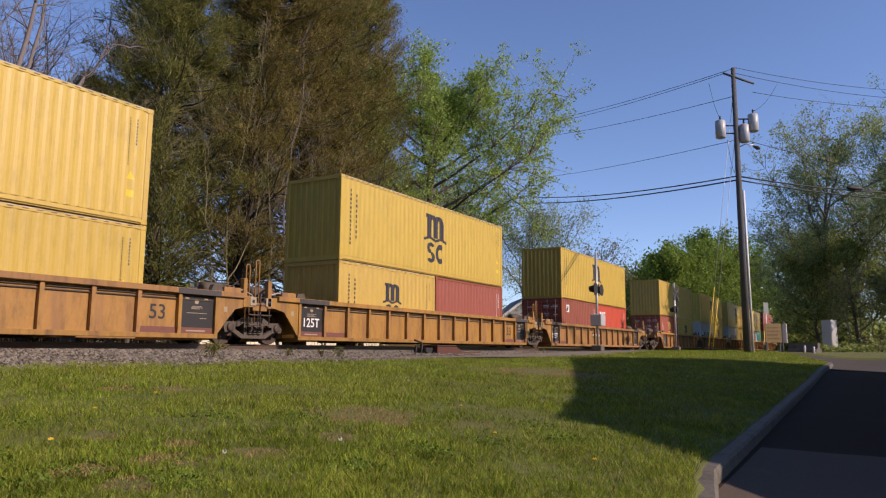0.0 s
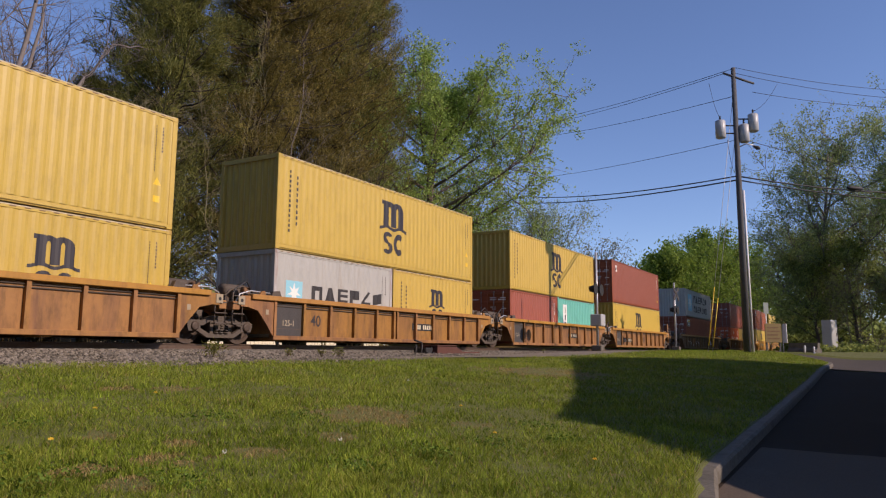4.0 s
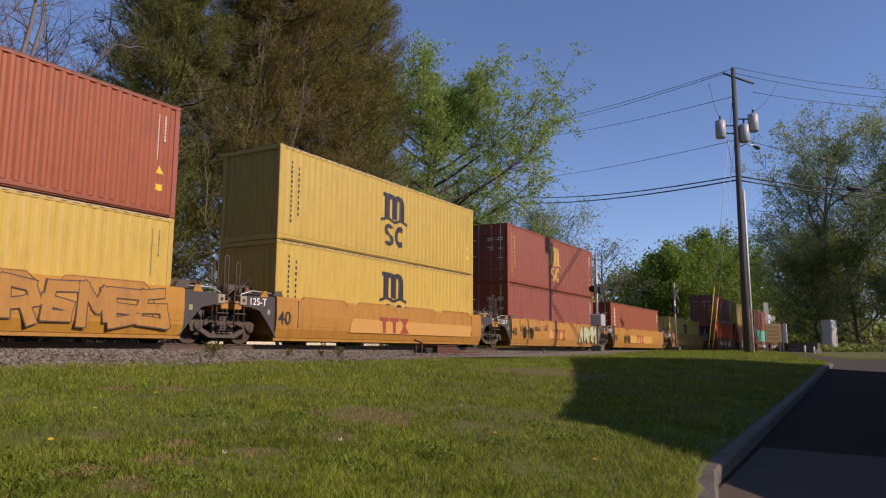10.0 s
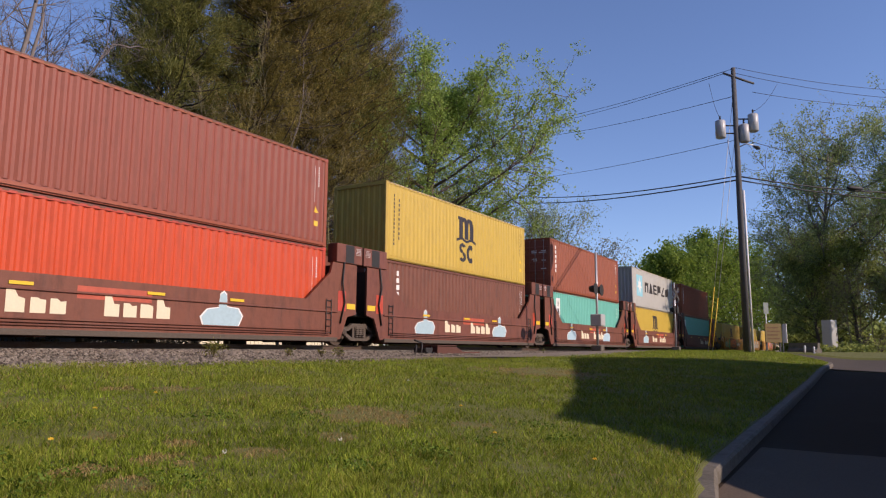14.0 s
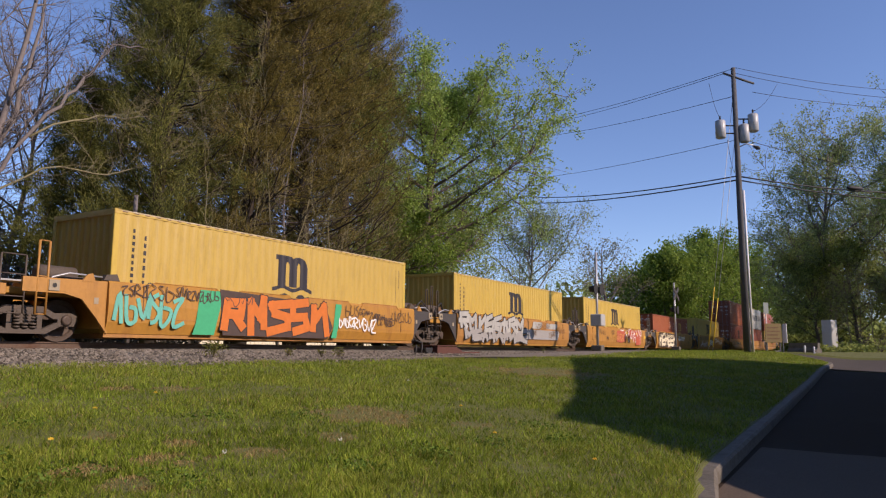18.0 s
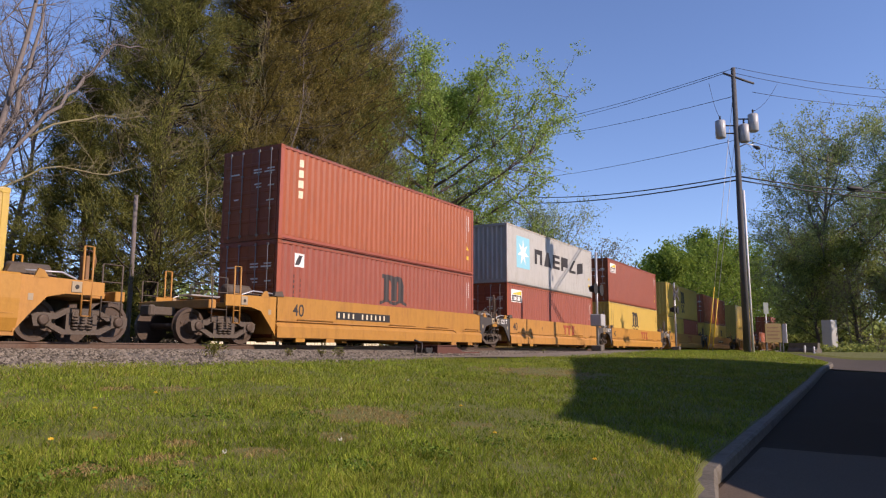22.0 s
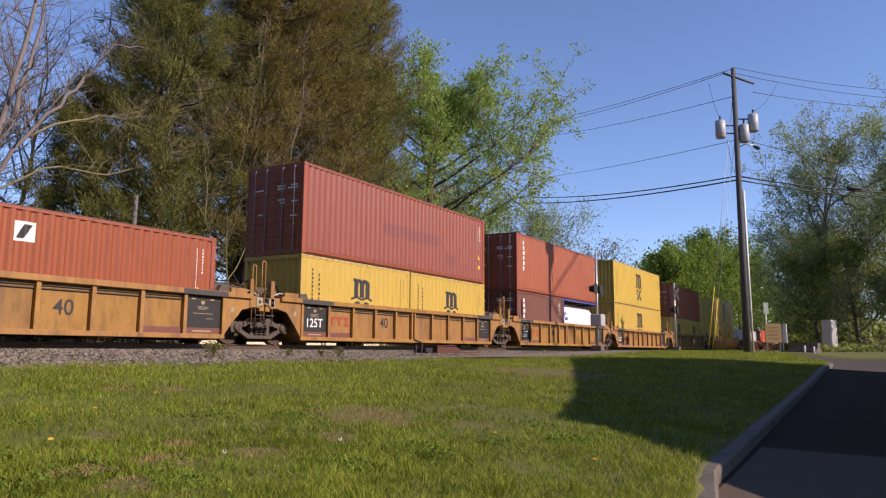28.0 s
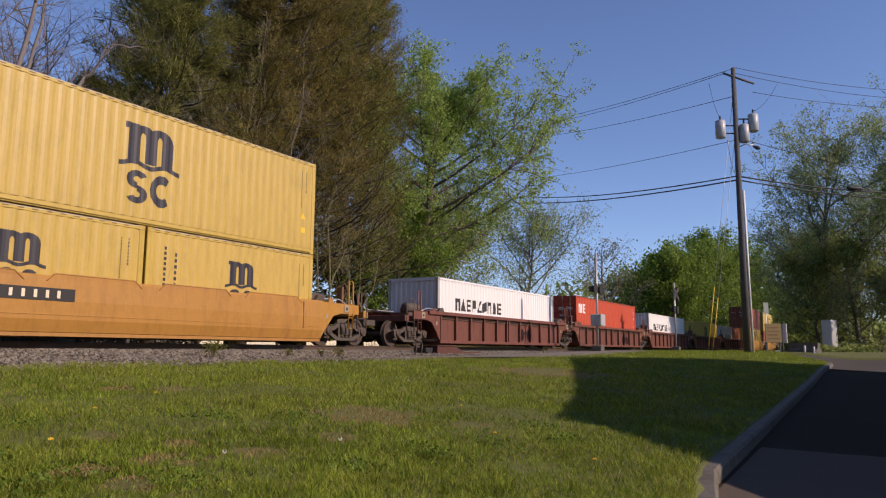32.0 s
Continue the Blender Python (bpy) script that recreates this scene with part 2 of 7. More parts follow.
def tube(bm, pts, radii, n=8, caps=True):
    """A round bar through the points."""
    rings = []
    for i, p in enumerate(pts):
        p = Vector(p)
        a = Vector(pts[max(0, i - 1)])
        b = Vector(pts[min(len(pts) - 1, i + 1)])
        d = (b - a).normalized()
        s = d.orthogonal().normalized() if i == 0 else (side - d * side.dot(d)).normalized()
        side = s
        w = d.cross(s)
        r = radii[i] if isinstance(radii, (list, tuple)) else radii
        rings.append([bm.verts.new(p + (s * math.cos(k * math.tau / n) + w * math.sin(k * math.tau / n)) * r) for k in range(n)])
    for a, b in zip(rings, rings[1:]):
        for k in range(n):
            f = bm.faces.new((a[k], a[(k + 1) % n], b[(k + 1) % n], b[k]))
            f.smooth = True
    if caps:
        bm.faces.new(list(reversed(rings[0])))
        bm.faces.new(rings[-1])
    return bm


def bar(bm, p, q, r, n=6):
    return tube(bm, [p, q], r, n)


def box_bm(*a):
    return box(bmesh.new(), *a)


def bevelled(bm, w=0.01, seg=1):
    bmesh.ops.bevel(bm, geom=list(bm.edges), offset=w, segments=seg, affect="EDGES", profile=0.7)
    return bm


def sheet(name, verts, faces, mat):
    me = bpy.data.meshes.new(name)
    me.from_pydata(verts, [], faces)
    me.materials.append(mat)
    return me


# ---- the lie of the land ----
def smooth(a, b, x):
    s = min(1, max(0, (x - a) / (b - a)))
    return s * s * (3 - 2 * s)


def land(x, y):
    """Height of the ground: it falls from the track to the side road."""
    u = x * 0.8593 + (y + 16.268) * 0.5116
    a = min(1.4, max(0, 1 - (y + 16.268) / 10.8))
    b = min(1.2, max(0, 1 - u / 38))
    base = -0.35 + 0.23 * smooth(18, 40, x) * (1 - smooth(-4.5, -2, y)) 
    dip = 0.40 * smooth(24, 41, x) * (1 - smooth(52, 58, x)) * (1 - smooth(-15.5, -11.2, y))
    return base - 1.12 * a * b - dip


KERB_Y = -14.93
KERB_END = [(4.4, -15.44), (5.1, -15.29), (5.75, -15.15), (6.3, -15.04)]
KERB_START, KERB_BEND, ROAD_X0, ROAD_X1 = 6.9, 33.5, 43.5, 53.0


def kerb_line():
    pts = KERB_END[:]
    pts += [(KERB_START + i * (KERB_BEND - KERB_START) / 26, KERB_Y + 0.28 * i / 26) for i in range(27)]
    r = ROAD_X0 - KERB_BEND
    for i in range(1, 11):
        a = i / 10 * math.pi / 2
        pts.append((KERB_BEND + r * math.sin(a), KERB_Y + 0.28 + r * 0.75 * (1 - math.cos(a))))
    pts.append((ROAD_X0, -5.2))
    return pts


KERB = kerb_line()


def on_road(x, y):
    if y < -3.0 and ROAD_X0 < x < ROAD_X1:
        return True
    if y > KERB_Y + 0.28 + 8:
        return False
    if x < KERB[0][0]:
        return -19 < y < KERB[0][1]
    edge = KERB_Y
    for (x0, y0), (x1, y1) in zip(KERB, KERB[1:]):
        if x0 <= x <= x1 and x1 > x0:
            edge = y0 + (y1 - y0) * (x - x0) / (x1 - x0)
    return -19 < y < edge and x < ROAD_X1


def spread_steps(lo, hi, far_lo, far_hi, fine, grow=1.35):
    out = [lo + i * (hi - lo) / round((hi - lo) / fine) for i in range(round((hi - lo) / fine) + 1)]
    s, x = fine, hi
    while x < far_hi:
        s *= grow
        x += s
        out.append(min(x, far_hi))
    s, x = fine, lo
    while x > far_lo:
        s *= grow
        x -= s
        out.insert(0, max(x, far_lo))
    return out


def make_ground():
    xs = spread_steps(-2, 54, -3000, 3000, 0.3)
    ys = spread_steps(-22, -4, -3000, 3000, 0.12)
    verts, faces = [], []
    for y in ys:
        for x in xs:
            z = land(x, y)
            if on_road(x, y):
                z -= 0.4
            elif -21 < y < -5 and -1 < x < 53:
                z += 0.025 * noise.noise((x * 0.9, y * 0.9, 0))
            verts.append((x, y, z))
    n = len(xs)
    for j in range(len(ys) - 1):
        for i in range(n - 1):
            a = j * n + i
            faces.append((a, a + 1, a + n + 1, a + n))
    me = sheet("ground", verts, faces, M_SOIL)
    for p in me.polygons:
        p.use_smooth = True
    tagged(new("ground", me), "grassy ground sloping down from the railway", "ground", kind="structure")


def strip(name, xs, ys, drop, mat):
    verts = [(x, y, land(x, y) + drop) for y in ys for x in xs]
    n = len(xs)
    faces = [(j * n + i, j * n + i + 1, (j + 1) * n + i + 1, (j + 1) * n + i) for j in range(len(ys) - 1) for i in range(n - 1)]
    return sheet(name, verts, faces, mat)


def make_roads():
    xs = [-40 + i * 1.0 for i in range(96)]
    bm = bmesh.new()
    bm.from_mesh(strip("road", xs, [-19.5 + i * 0.25 for i in range(62)], -0.115, M_ASPHALT))
    gone = [f for f in bm.faces if not on_road(f.calc_center_median().x, f.calc_center_median().y - 0.13) and not on_road(f.calc_center_median().x, f.calc_center_median().y)]
    bmesh.ops.delete(bm, geom=gone + [f for f in bm.faces if f not in gone and f.calc_center_median().x > ROAD_X0], context="FACES")
    mouth = bm.copy()                                  # mouth joined to the main road; its sunlit look is put in the paler colour
    for b, keep in ((bm, lambda x: x < 29.5), (mouth, lambda x: x > 29.5)):
        bmesh.ops.delete(b, geom=[f for f in b.faces if not keep(f.calc_center_median().x)], context="FACES")
    tagged(new("side_road", mesh_of(bm, "side_road", M_ASPHALT)), "dark asphalt side road beside a concrete kerb", "road", kind="structure")
    xs = [ROAD_X0 + 0.1 + i * (ROAD_X1 - ROAD_X0) / 12 for i in range(13)]
    ys = [-120, -80, -60, -45] + [-36 + i for i in range(35)]
    me = sheet("main_road", [(x, y, land(x, y) - 0.125) for y in ys for x in xs],
               [(j * 13 + i, j * 13 + i + 1, (j + 1) * 13 + i + 1, (j + 1) * 13 + i) for j in range(len(ys) - 1) for i in range(12)], M_OLDASPHALT)
    mouth.from_mesh(me)
    mouth.to_mesh(me)
    mouth.free()
    bm = bmesh.new()
    rnd = random.Random(6)
    edge = [(9.35 + .12 * k + rnd.uniform(-.03, .03), -15.03 - .21 * k) for k in range(20)]
    top = [bm.verts.new((x, y, land(x, y) - .110)) for x, y in edge]
    low = [bm.verts.new((x - 8, y, land(x - 8, y) - .110)) for x, y in edge]
    for i in range(19):
        bm.faces.new((top[i], low[i], low[i + 1], top[i + 1]))
    bmesh.ops.recalc_face_normals(bm, faces=bm.faces)
    tagged(new("old_road", mesh_of(bm, "old_road", M_MIDASPHALT)), "older grey asphalt before the fresh surface", "road", kind="structure")
    tagged(new("main_road", me), "sunlit grey asphalt road over the level crossing", "road", kind="structure")


def make_kerb():
    kerb = thing("kerb", pose(0, 0, 0), "worn pale concrete kerb along the lawn", "kerb", kind="structure")
    bm = bmesh.new()
    rings = []
    for i, (x, y) in enumerate(KERB):
        a, b = Vector(KERB[max(0, i - 1)]), Vector(KERB[min(len(KERB) - 1, i + 1)])
        d = (b - a).normalized()
        s = Vector((d.y, -d.x))                       # towards the road
        z = land(x, y) + 0.012 * noise.noise((x * 2.1, 3, 4))
        prof = [(-0.09, -0.3), (-0.09, 0.008), (0.03, 0.012), (0.055, -0.015), (0.075, -0.3)]
        rings.append([bm.verts.new((x + s.x * o, y + s.y * o, z + h)) for o, h in prof])
    for a, b in zip(rings, rings[1:]):
        for k in range(4):
            bm.faces.new((a[k], a[k + 1], b[k + 1], b[k]))
    bm.faces.new(rings[0])
    bmesh.ops.recalc_face_normals(bm, faces=bm.faces)
    part("kerb_stone", bm, M_KERB, kerb)


# ---- railway ----
TRACK0, TRACK1 = -70.0, 330.0


def make_track():
    prof = [(-7.0, -0.62), (-6.25, -0.40), (-4.9, -0.315), (-2.6, -0.19), (-1.9, -0.17), (1.9, -0.17), (2.6, -0.20), (4.6, -0.36), (5.0, -0.5)]
    xs = [TRACK0 + i * 1.0 for i in range(int(TRACK1 - TRACK0) + 1)]
    verts = [(x, y + 0.12 * noise.noise((x * 0.5, y, 3)), z + 0.03 * noise.noise((x * 0.8, y * 2, 7))) for x in xs for y, z in prof]
    n = len(prof)
    faces = [(i * n + k, (i + 1) * n + k, (i + 1) * n + k + 1, i * n + k + 1) for i in range(len(xs) - 1) for k in range(n - 1)]
    tagged(new("ballast_bed", sheet("ballast_bed", verts, faces, M_BALLAST)), "grey crushed stone ballast under the track", "ballast", kind="structure")
    track = thing("railway_track", pose(0, 0, 0), "single railway track of worn steel rails on wooden ties", "railway track", kind="structure")
    head = [(-0.075, -0.165), (0.075, -0.165), (0.075, -0.15), (0.012, -0.13), (0.012, -0.04), (0.037, -0.03), (0.037, -0.004), (0.025, 0), (-0.025, 0), (-0.037, -0.004), (-0.037, -0.03), (-0.012, -0.04), (-0.012, -0.13), (-0.075, -0.15)]
    for y in (-0.755, 0.755):
        part("rail", prism(bmesh.new(), [(a + y, z) for a, z in head], "x", TRACK0, TRACK1), M_RAIL, track, "worn steel rail")
    me = mesh_of(bevelled(box_bm(-0.115, 0.115, -1.3, 1.3, -0.34, -0.155), 0.012), "tie", M_TIE)
    rnd = random.Random(4)
    rest = bmesh.new()
    for i in range(130):
        box(rest, 34 + i * .5, 34.23 + i * .5, -1.3, 1.3, -.34, -.155)
    tagged(part("tie", rest, M_TIE, track), kind="stuff")
    for i in range(60):
        ob = link_part("tie", me, track)
        ob.matrix_basis = pose(4 + i * 0.5 + rnd.uniform(-.03, .03), rnd.uniform(-.04, .04), 0, 0, 0, rnd.uniform(-1.5, 1.5))


def scatter_stones():
    rnd = np.random.RandomState(5)
    base = np.array(((1, 0, 0), (-1, 0, 0), (0, 1, 0), (0, -1, 0), (0, 0, 1), (0, 0, -1)), float)
    tri = np.array(((0, 2, 4), (2, 1, 4), (1, 3, 4), (3, 0, 4), (2, 0, 5), (1, 2, 5), (3, 1, 5), (0, 3, 5)))
    n = 30000
    x = 3 + 47 * rnd.rand(n) ** 1.5
    y = np.where(rnd.rand(n) < 0.93, rnd.uniform(-6.5, -1.45, n), rnd.uniform(1.4, 4.4, n))
    z = np.interp(y, [-7.0, -6.25, -4.9, -2.6, -1.9, 1.9, 2.6, 4.6], [-0.62, -0.40, -0.315, -0.19, -0.17, -0.17, -0.20, -0.36])
    r = rnd.uniform(0.016, 0.038, n)
    jig = base[None] * (1.15 + 0.5 * (rnd.rand(n, len(base), 1) - .5)) * r[:, None, None] * np.stack([rnd.uniform(.8, 1.4, n), rnd.uniform(.8, 1.3, n), rnd.uniform(.55, .9, n)], -1)[:, None]
    v = jig + np.stack([x, y, z + r * 0.2], -1)[:, None]
    f = tri[None] + (np.arange(n) * len(base))[:, None, None]
    me = sheet("ballast_stones", v.reshape(-1, 3).tolist(), f.reshape(-1, 3).tolist(), M_STONE)
    tagged(new("ballast_stones", me), "loose grey crushed ballast stones beside the rails", "ballast", kind="stuff")


# ---- the train ----
MOVES, WHEELS = [], []


def run(t):
    """How far the train has come at t seconds."""
    return 18.9927 * t + 0.42676 * t * t / 32 - 0.09765 * t ** 3 / 1024


WHEEL_R = 0.46
FLOOR = 0.215          # underside of the lower boxes above the rail


def wheelset_mesh():
    bm = bmesh.new()
    for s in (-1, 1):
        def ring(y, r):
            return [bm.verts.new((r * math.cos(k * math.tau / 24), s * y, r * math.sin(k * math.tau / 24))) for k in range(24)]
        prof = [(0.70, 0.0001), (0.70, 0.49), (0.73, 0.47), (0.83, WHEEL_R), (0.83, 0.38), (0.79, 0.35), (0.78, 0.2), (0.85, 0.14), (0.85, 0.085), (1.06, 0.085), (1.06, 0.0001)]
        rings = [ring(y, r) for y, r in prof]
        for a, b in zip(rings, rings[1:]):
            for k in range(24):
                bm.faces.new((a[k], a[(k + 1) % 24], b[(k + 1) % 24], b[k]))
        for k in range(3):                       # lightening marks on the plate
            a = k * math.tau / 3
            c = Vector((0.275 * math.cos(a), s * 0.785, 0.275 * math.sin(a)))
            bar(bm, c, c + Vector((0, s * 0.02, 0)), 0.035)
    tube(bm, [(0, -0.72, 0), (0, 0.72, 0)], 0.085, 12)
    bmesh.ops.remove_doubles(bm, verts=bm.verts, dist=0.0005)
    bmesh.ops.recalc_face_normals(bm, faces=bm.faces)
    return mesh_of(bm, "wheelset", M_WHEEL)


def side_frame_mesh():
    """Cast truck side: a bow between the journals with an opening for the springs."""
    bm = bmesh.new()
    prism(bm, [(-1.14, .56), (-1.0, .62), (-.62, .61), (-.36, .74), (.36, .74), (.62, .61), (1.0, .62), (1.14, .56), (1.1, .48), (.6, .48), (.34, .62), (-.34, .62), (-.6, .48), (-1.1, .48)], "y", -.06, .06)
    prism(bm, [(-.80, .34), (-.46, .16), (.46, .16), (.80, .34), (.72, .42), (.40, .27), (-.40, .27), (-.72, .42)], "y", -.055, .055)
    for x in (-1, 1):
        prism(bm, [(x * .26, .26), (x * .37, .26), (x * .37, .63), (x * .26, .63)], "y", -.05, .05)
        prism(bm, [(x * .70, .33), (x * 1.08, .33), (x * 1.13, .5), (x * .70, .5)], "y", -.064, .064)
    box(bm, -.24, .24, -.07, .07, .50, .66)
    return mesh_of(bm, "side_frame", M_TRUCK)


WHEELSET, SIDE_FRAME = wheelset_mesh(), side_frame_mesh()


def spring_mesh():
    bm = bmesh.new()
    for dx in (-0.17, 0.0, 0.17):
        for h in range(5):
            bar(bm, (dx, 0, 0.28 + h * 0.065), (dx, 0, 0.315 + h * 0.065), 0.07, 10)
    return mesh_of(bm, "spring", M_TRUCK)


def cap_mesh():
    bm = bmesh.new()
    tube(bm, [(0, 0, 0), (0, 0.07, 0), (0, 0.09, 0)], [0.12, 0.12, 0.08], 14)
    return mesh_of(bm, "bearing_cap", M_WHEEL)


def bolster_mesh():
    bm = box_bm(-0.2, 0.2, -1.15, 1.15, 0.36, 0.66)
    bar(bm, (0, 0, 0.6), (0, 0, 0.95), 0.3, 14)
    return mesh_of(bevelled(bm, 0.015), "bogie", M_TRUCK)


SPRING, CAP, BOLSTER = spring_mesh(), cap_mesh(), bolster_mesh()


def bogie(car, x):
    b = link_part("bogie", BOLSTER, car, "dusty cast-steel two-axle truck")
    b.matrix_basis = pose(x, 0, 0)
    for s in (-1, 1):
        link_part("side_frame", SIDE_FRAME, b).matrix_basis = pose(0, s * 1.07, 0)
        coil = link_part("spring", SPRING, b)
        coil.matrix_basis = pose(0, s * 1.12, 0)
        tagged(coil, kind="stuff")
        for w in (-0.89, 0.89):
            link_part("bearing_cap", CAP, b).matrix_basis = pose(w, s * 1.10, WHEEL_R, 0, 0, 0 if s > 0 else 180)
    for w in (-0.89, 0.89):
        o = link_part("wheelset", WHEELSET, b)
        o.matrix_basis = pose(w, 0, WHEEL_R)
        WHEELS.append((o, w))
    return b


def both_sides(name, bm_fn, mat, car, label=""):
    """The same piece on the near and on the far side (turned half round)."""
    me = mesh_of(bm_fn(), name, mat)
    a = link_part(name, me, car, label)
    b = link_part(name, me, car, label)
    b.matrix_basis = pose(0, 0, 0, 0, 0, 180)
    return a


CHORD = 1.38
M_RUSTPATCH = material("rust_red_patch_paint", (0.16, 0.06, 0.045), 0.65, grain=14, spread=0.2, bump=0.004)
M_WORN = material("worn_pale_edge_paint", (0.50, 0.43, 0.27), 0.6, grain=9, spread=0.35, stain=(0.26, 0.19, 0.07), stain_scale=2.5, stain_cut=0.45, bump=0.003)
M_CREAM_STEEL = material("cream_enamel", (0.33, 0.27, 0.18), 0.6, grain=20, spread=0.15, stain=RUST, stain_cut=0.6, bump=0.003)


GLYPHS = {}


def words(text, height, mat):
    """Flat lettering from the built-in font, centred, in the x-z plane, facing the near side."""
    key = (text, round(height, 3), mat.name)
    if key not in GLYPHS:
        cu = bpy.data.curves.new("lettering", "FONT")
        cu.body, cu.size, cu.align_x, cu.align_y, cu.offset = text, height * 1.4, "CENTER", "CENTER", 0.004
        tmp = bpy.data.objects.new("lettering", cu)
        scene.collection.objects.link(tmp)
        bpy.context.view_layer.update()
        me = bpy.data.meshes.new_from_object(tmp.evaluated_get(bpy.context.evaluated_depsgraph_get()))
        bpy.data.objects.remove(tmp)
        me.transform(Matrix.Rotation(math.pi / 2, 4, "X"))
        me.name = "lettering"
        me.materials.clear()
        me.materials.append(mat)
        GLYPHS[key] = me
    return GLYPHS[key]


def ribbed_side(car, half, paint, step, dark_ends):
    """Recessed side sheet with a top chord, a sill and upright ribs."""
    both_sides("side_sheet", lambda: box_bm(-half, half, -1.36, -1.32, 0.2, 1.3), paint, car)
    both_sides("top_chord", lambda: bevelled(box_bm(-half - 0.9, half + 0.9, -1.52, -1.30, 1.24, CHORD), 0.012), M_CARORANGE if paint in (M_CARBROWN, M_RUSTORANGE) else paint, car)
    for z in (1.10, 1.17):
        both_sides("air_pipe", lambda: bar(bmesh.new(), (-half + .1, -1.385, z), (half - .1, -1.385, z), 0.018, 6), M_TRUCK, car)
    both_sides("side_sill", lambda: bevelled(box_bm(-half, half, -1.47, -1.30, 0.13, 0.25), 0.01), paint, car)
    rib = mesh_of(box_bm(-0.05, 0.05, -1.47, -1.35, 0.24, 1.25), "rib", paint)
    n = max(6, round(2 * half / step))
    back = bmesh.new()
    for i in range(n + 1):
        x = -half + 0.06 + i * (2 * half - 0.12) / n
        link_part("rib", rib, car).matrix_basis = pose(x, 0, 0)
        box(back, x - .05, x + .05, 1.35, 1.47, .24, 1.25)
    if half < 7:                                       # doubled rib amidships
        link_part("rib", rib, car).matrix_basis = pose(-half + 0.06 + n // 2 * (2 * half - 0.12) / n - .2, 0, 0)
    tagged(part("rib", back, paint, car), kind="stuff")
    if dark_ends == "grey":
        w = (2 * half - .12) / n
        part("end_panel", box_bm(-half + .11, -half + w, -1.385, -1.362, .26, 1.22), M_ENDGREY, car, "dark grey end panel")
        part("panel_lip", box_bm(-half + .11, -half + w, -1.388, -1.385, .45, .47), M_TRUCK, car)
        o = link_part("number", words("125-1", .17, M_CREAM_STEEL), car)
        o.location = (-half + .06 + w / 2, -1.3865, .62)
    if dark_ends == "black":
        w = 2 * half / n
        for x0, x1 in ((-half + 0.1, -half + w + .05), (half - w - .05, half - 0.1)):
            part("black_panel", box_bm(x0, x1, -1.385, -1.362, 0.26, 1.22), M_BLACK, car, "black stencil panel")
            part("chord_patch", box_bm(x0 - .12, x1 + .12, -1.525, -1.52, 1.235, CHORD - .01), M_ENDGREY, car, "dark painted chord section")
            lean = 1 if x0 < 0 else -1
            part("lower_patch", box_bm(*sorted((x0, x0 + (x1 - x0) * 1.95) if lean > 0 else (x1 - (x1 - x0) * 1.95, x1)), -1.389, -1.362, 0.255, 0.40), M_RUSTPATCH, car, "rust-red painted lower strip")
            cx = (x0 + x1) / 2
            part("stencil_ring", tube(bmesh.new(), [(cx, -1.386, 1.06), (cx, -1.392, 1.06)], [.065, .065], 12), M_CREAM_STEEL, car)
            part("stencil_line", box_bm(cx - .3, cx + .3, -1.391, -1.386, .30, .335), M_CREAM_STEEL, car)
            bm = bmesh.new()
            for z, a, b in ((1.1, -.36, -.24), (1.1, .24, .36), (.93, -.16, .16), (.9, -.16, .2), (.87, -.16, .1), (.76, -.3, .34), (.63, .12, .34)) if lean < 0 else ((1.1, -.34, -.22), (1.1, .22, .34), (.93, -.2, .2), (.9, -.2, .1), (.86, -.2, .22)):
                box(bm, cx + a, cx + b, -1.39, -1.386, z, z + (.05 if z > 1 else .014))
            part("stencil_block", bm, M_CREAM_STEEL, car)


def smooth_side(car, half, paint):
    """Side plate that bulges in the middle and tucks in below."""
    prof = [(-1.30, CHORD), (-1.46, CHORD), (-1.50, 1.33), (-1.52, 0.86), (-1.50, 0.46), (-1.42, 0.20), (-1.30, 0.16)]
    both_sides("side_plate", lambda: prism(bmesh.new(), prof, "x", -half, half), paint, car)
    both_sides("side_sill", lambda: box_bm(-half, half, -1.40, -1.30, 0.11, 0.19), paint, car)
    both_sides("seam_strip", lambda: box_bm(-half + .1, half - .1, -1.5165, -1.50, 0.555, 0.575), paint, car)
    far = bmesh.new()
    for c in (-0.66, -0.22, 0.22, 0.66):
        line = [(c * half - 1.15, CHORD - 0.13), (c * half - 0.95, CHORD + 0.045), (c * half + 0.95, CHORD + 0.045), (c * half + 1.15, CHORD - 0.13)]
        bm = prism(bmesh.new(), line, "y", -1.50, -1.40)
        tube(bm, [(x, -1.50, z) for x, z in line], .014, 5)
        part("top_flange", bm, paint, car)
        prism(far, line, "y", 1.40, 1.50)
    tagged(part("top_flange", far, paint, car), kind="stuff")
    for x in (-half + 0.9, half - 0.9):
        part("plate_seam", box_bm(x - .012, x + .012, -1.526, -1.49, 0.5, 1.3), M_CARBROWN, car)


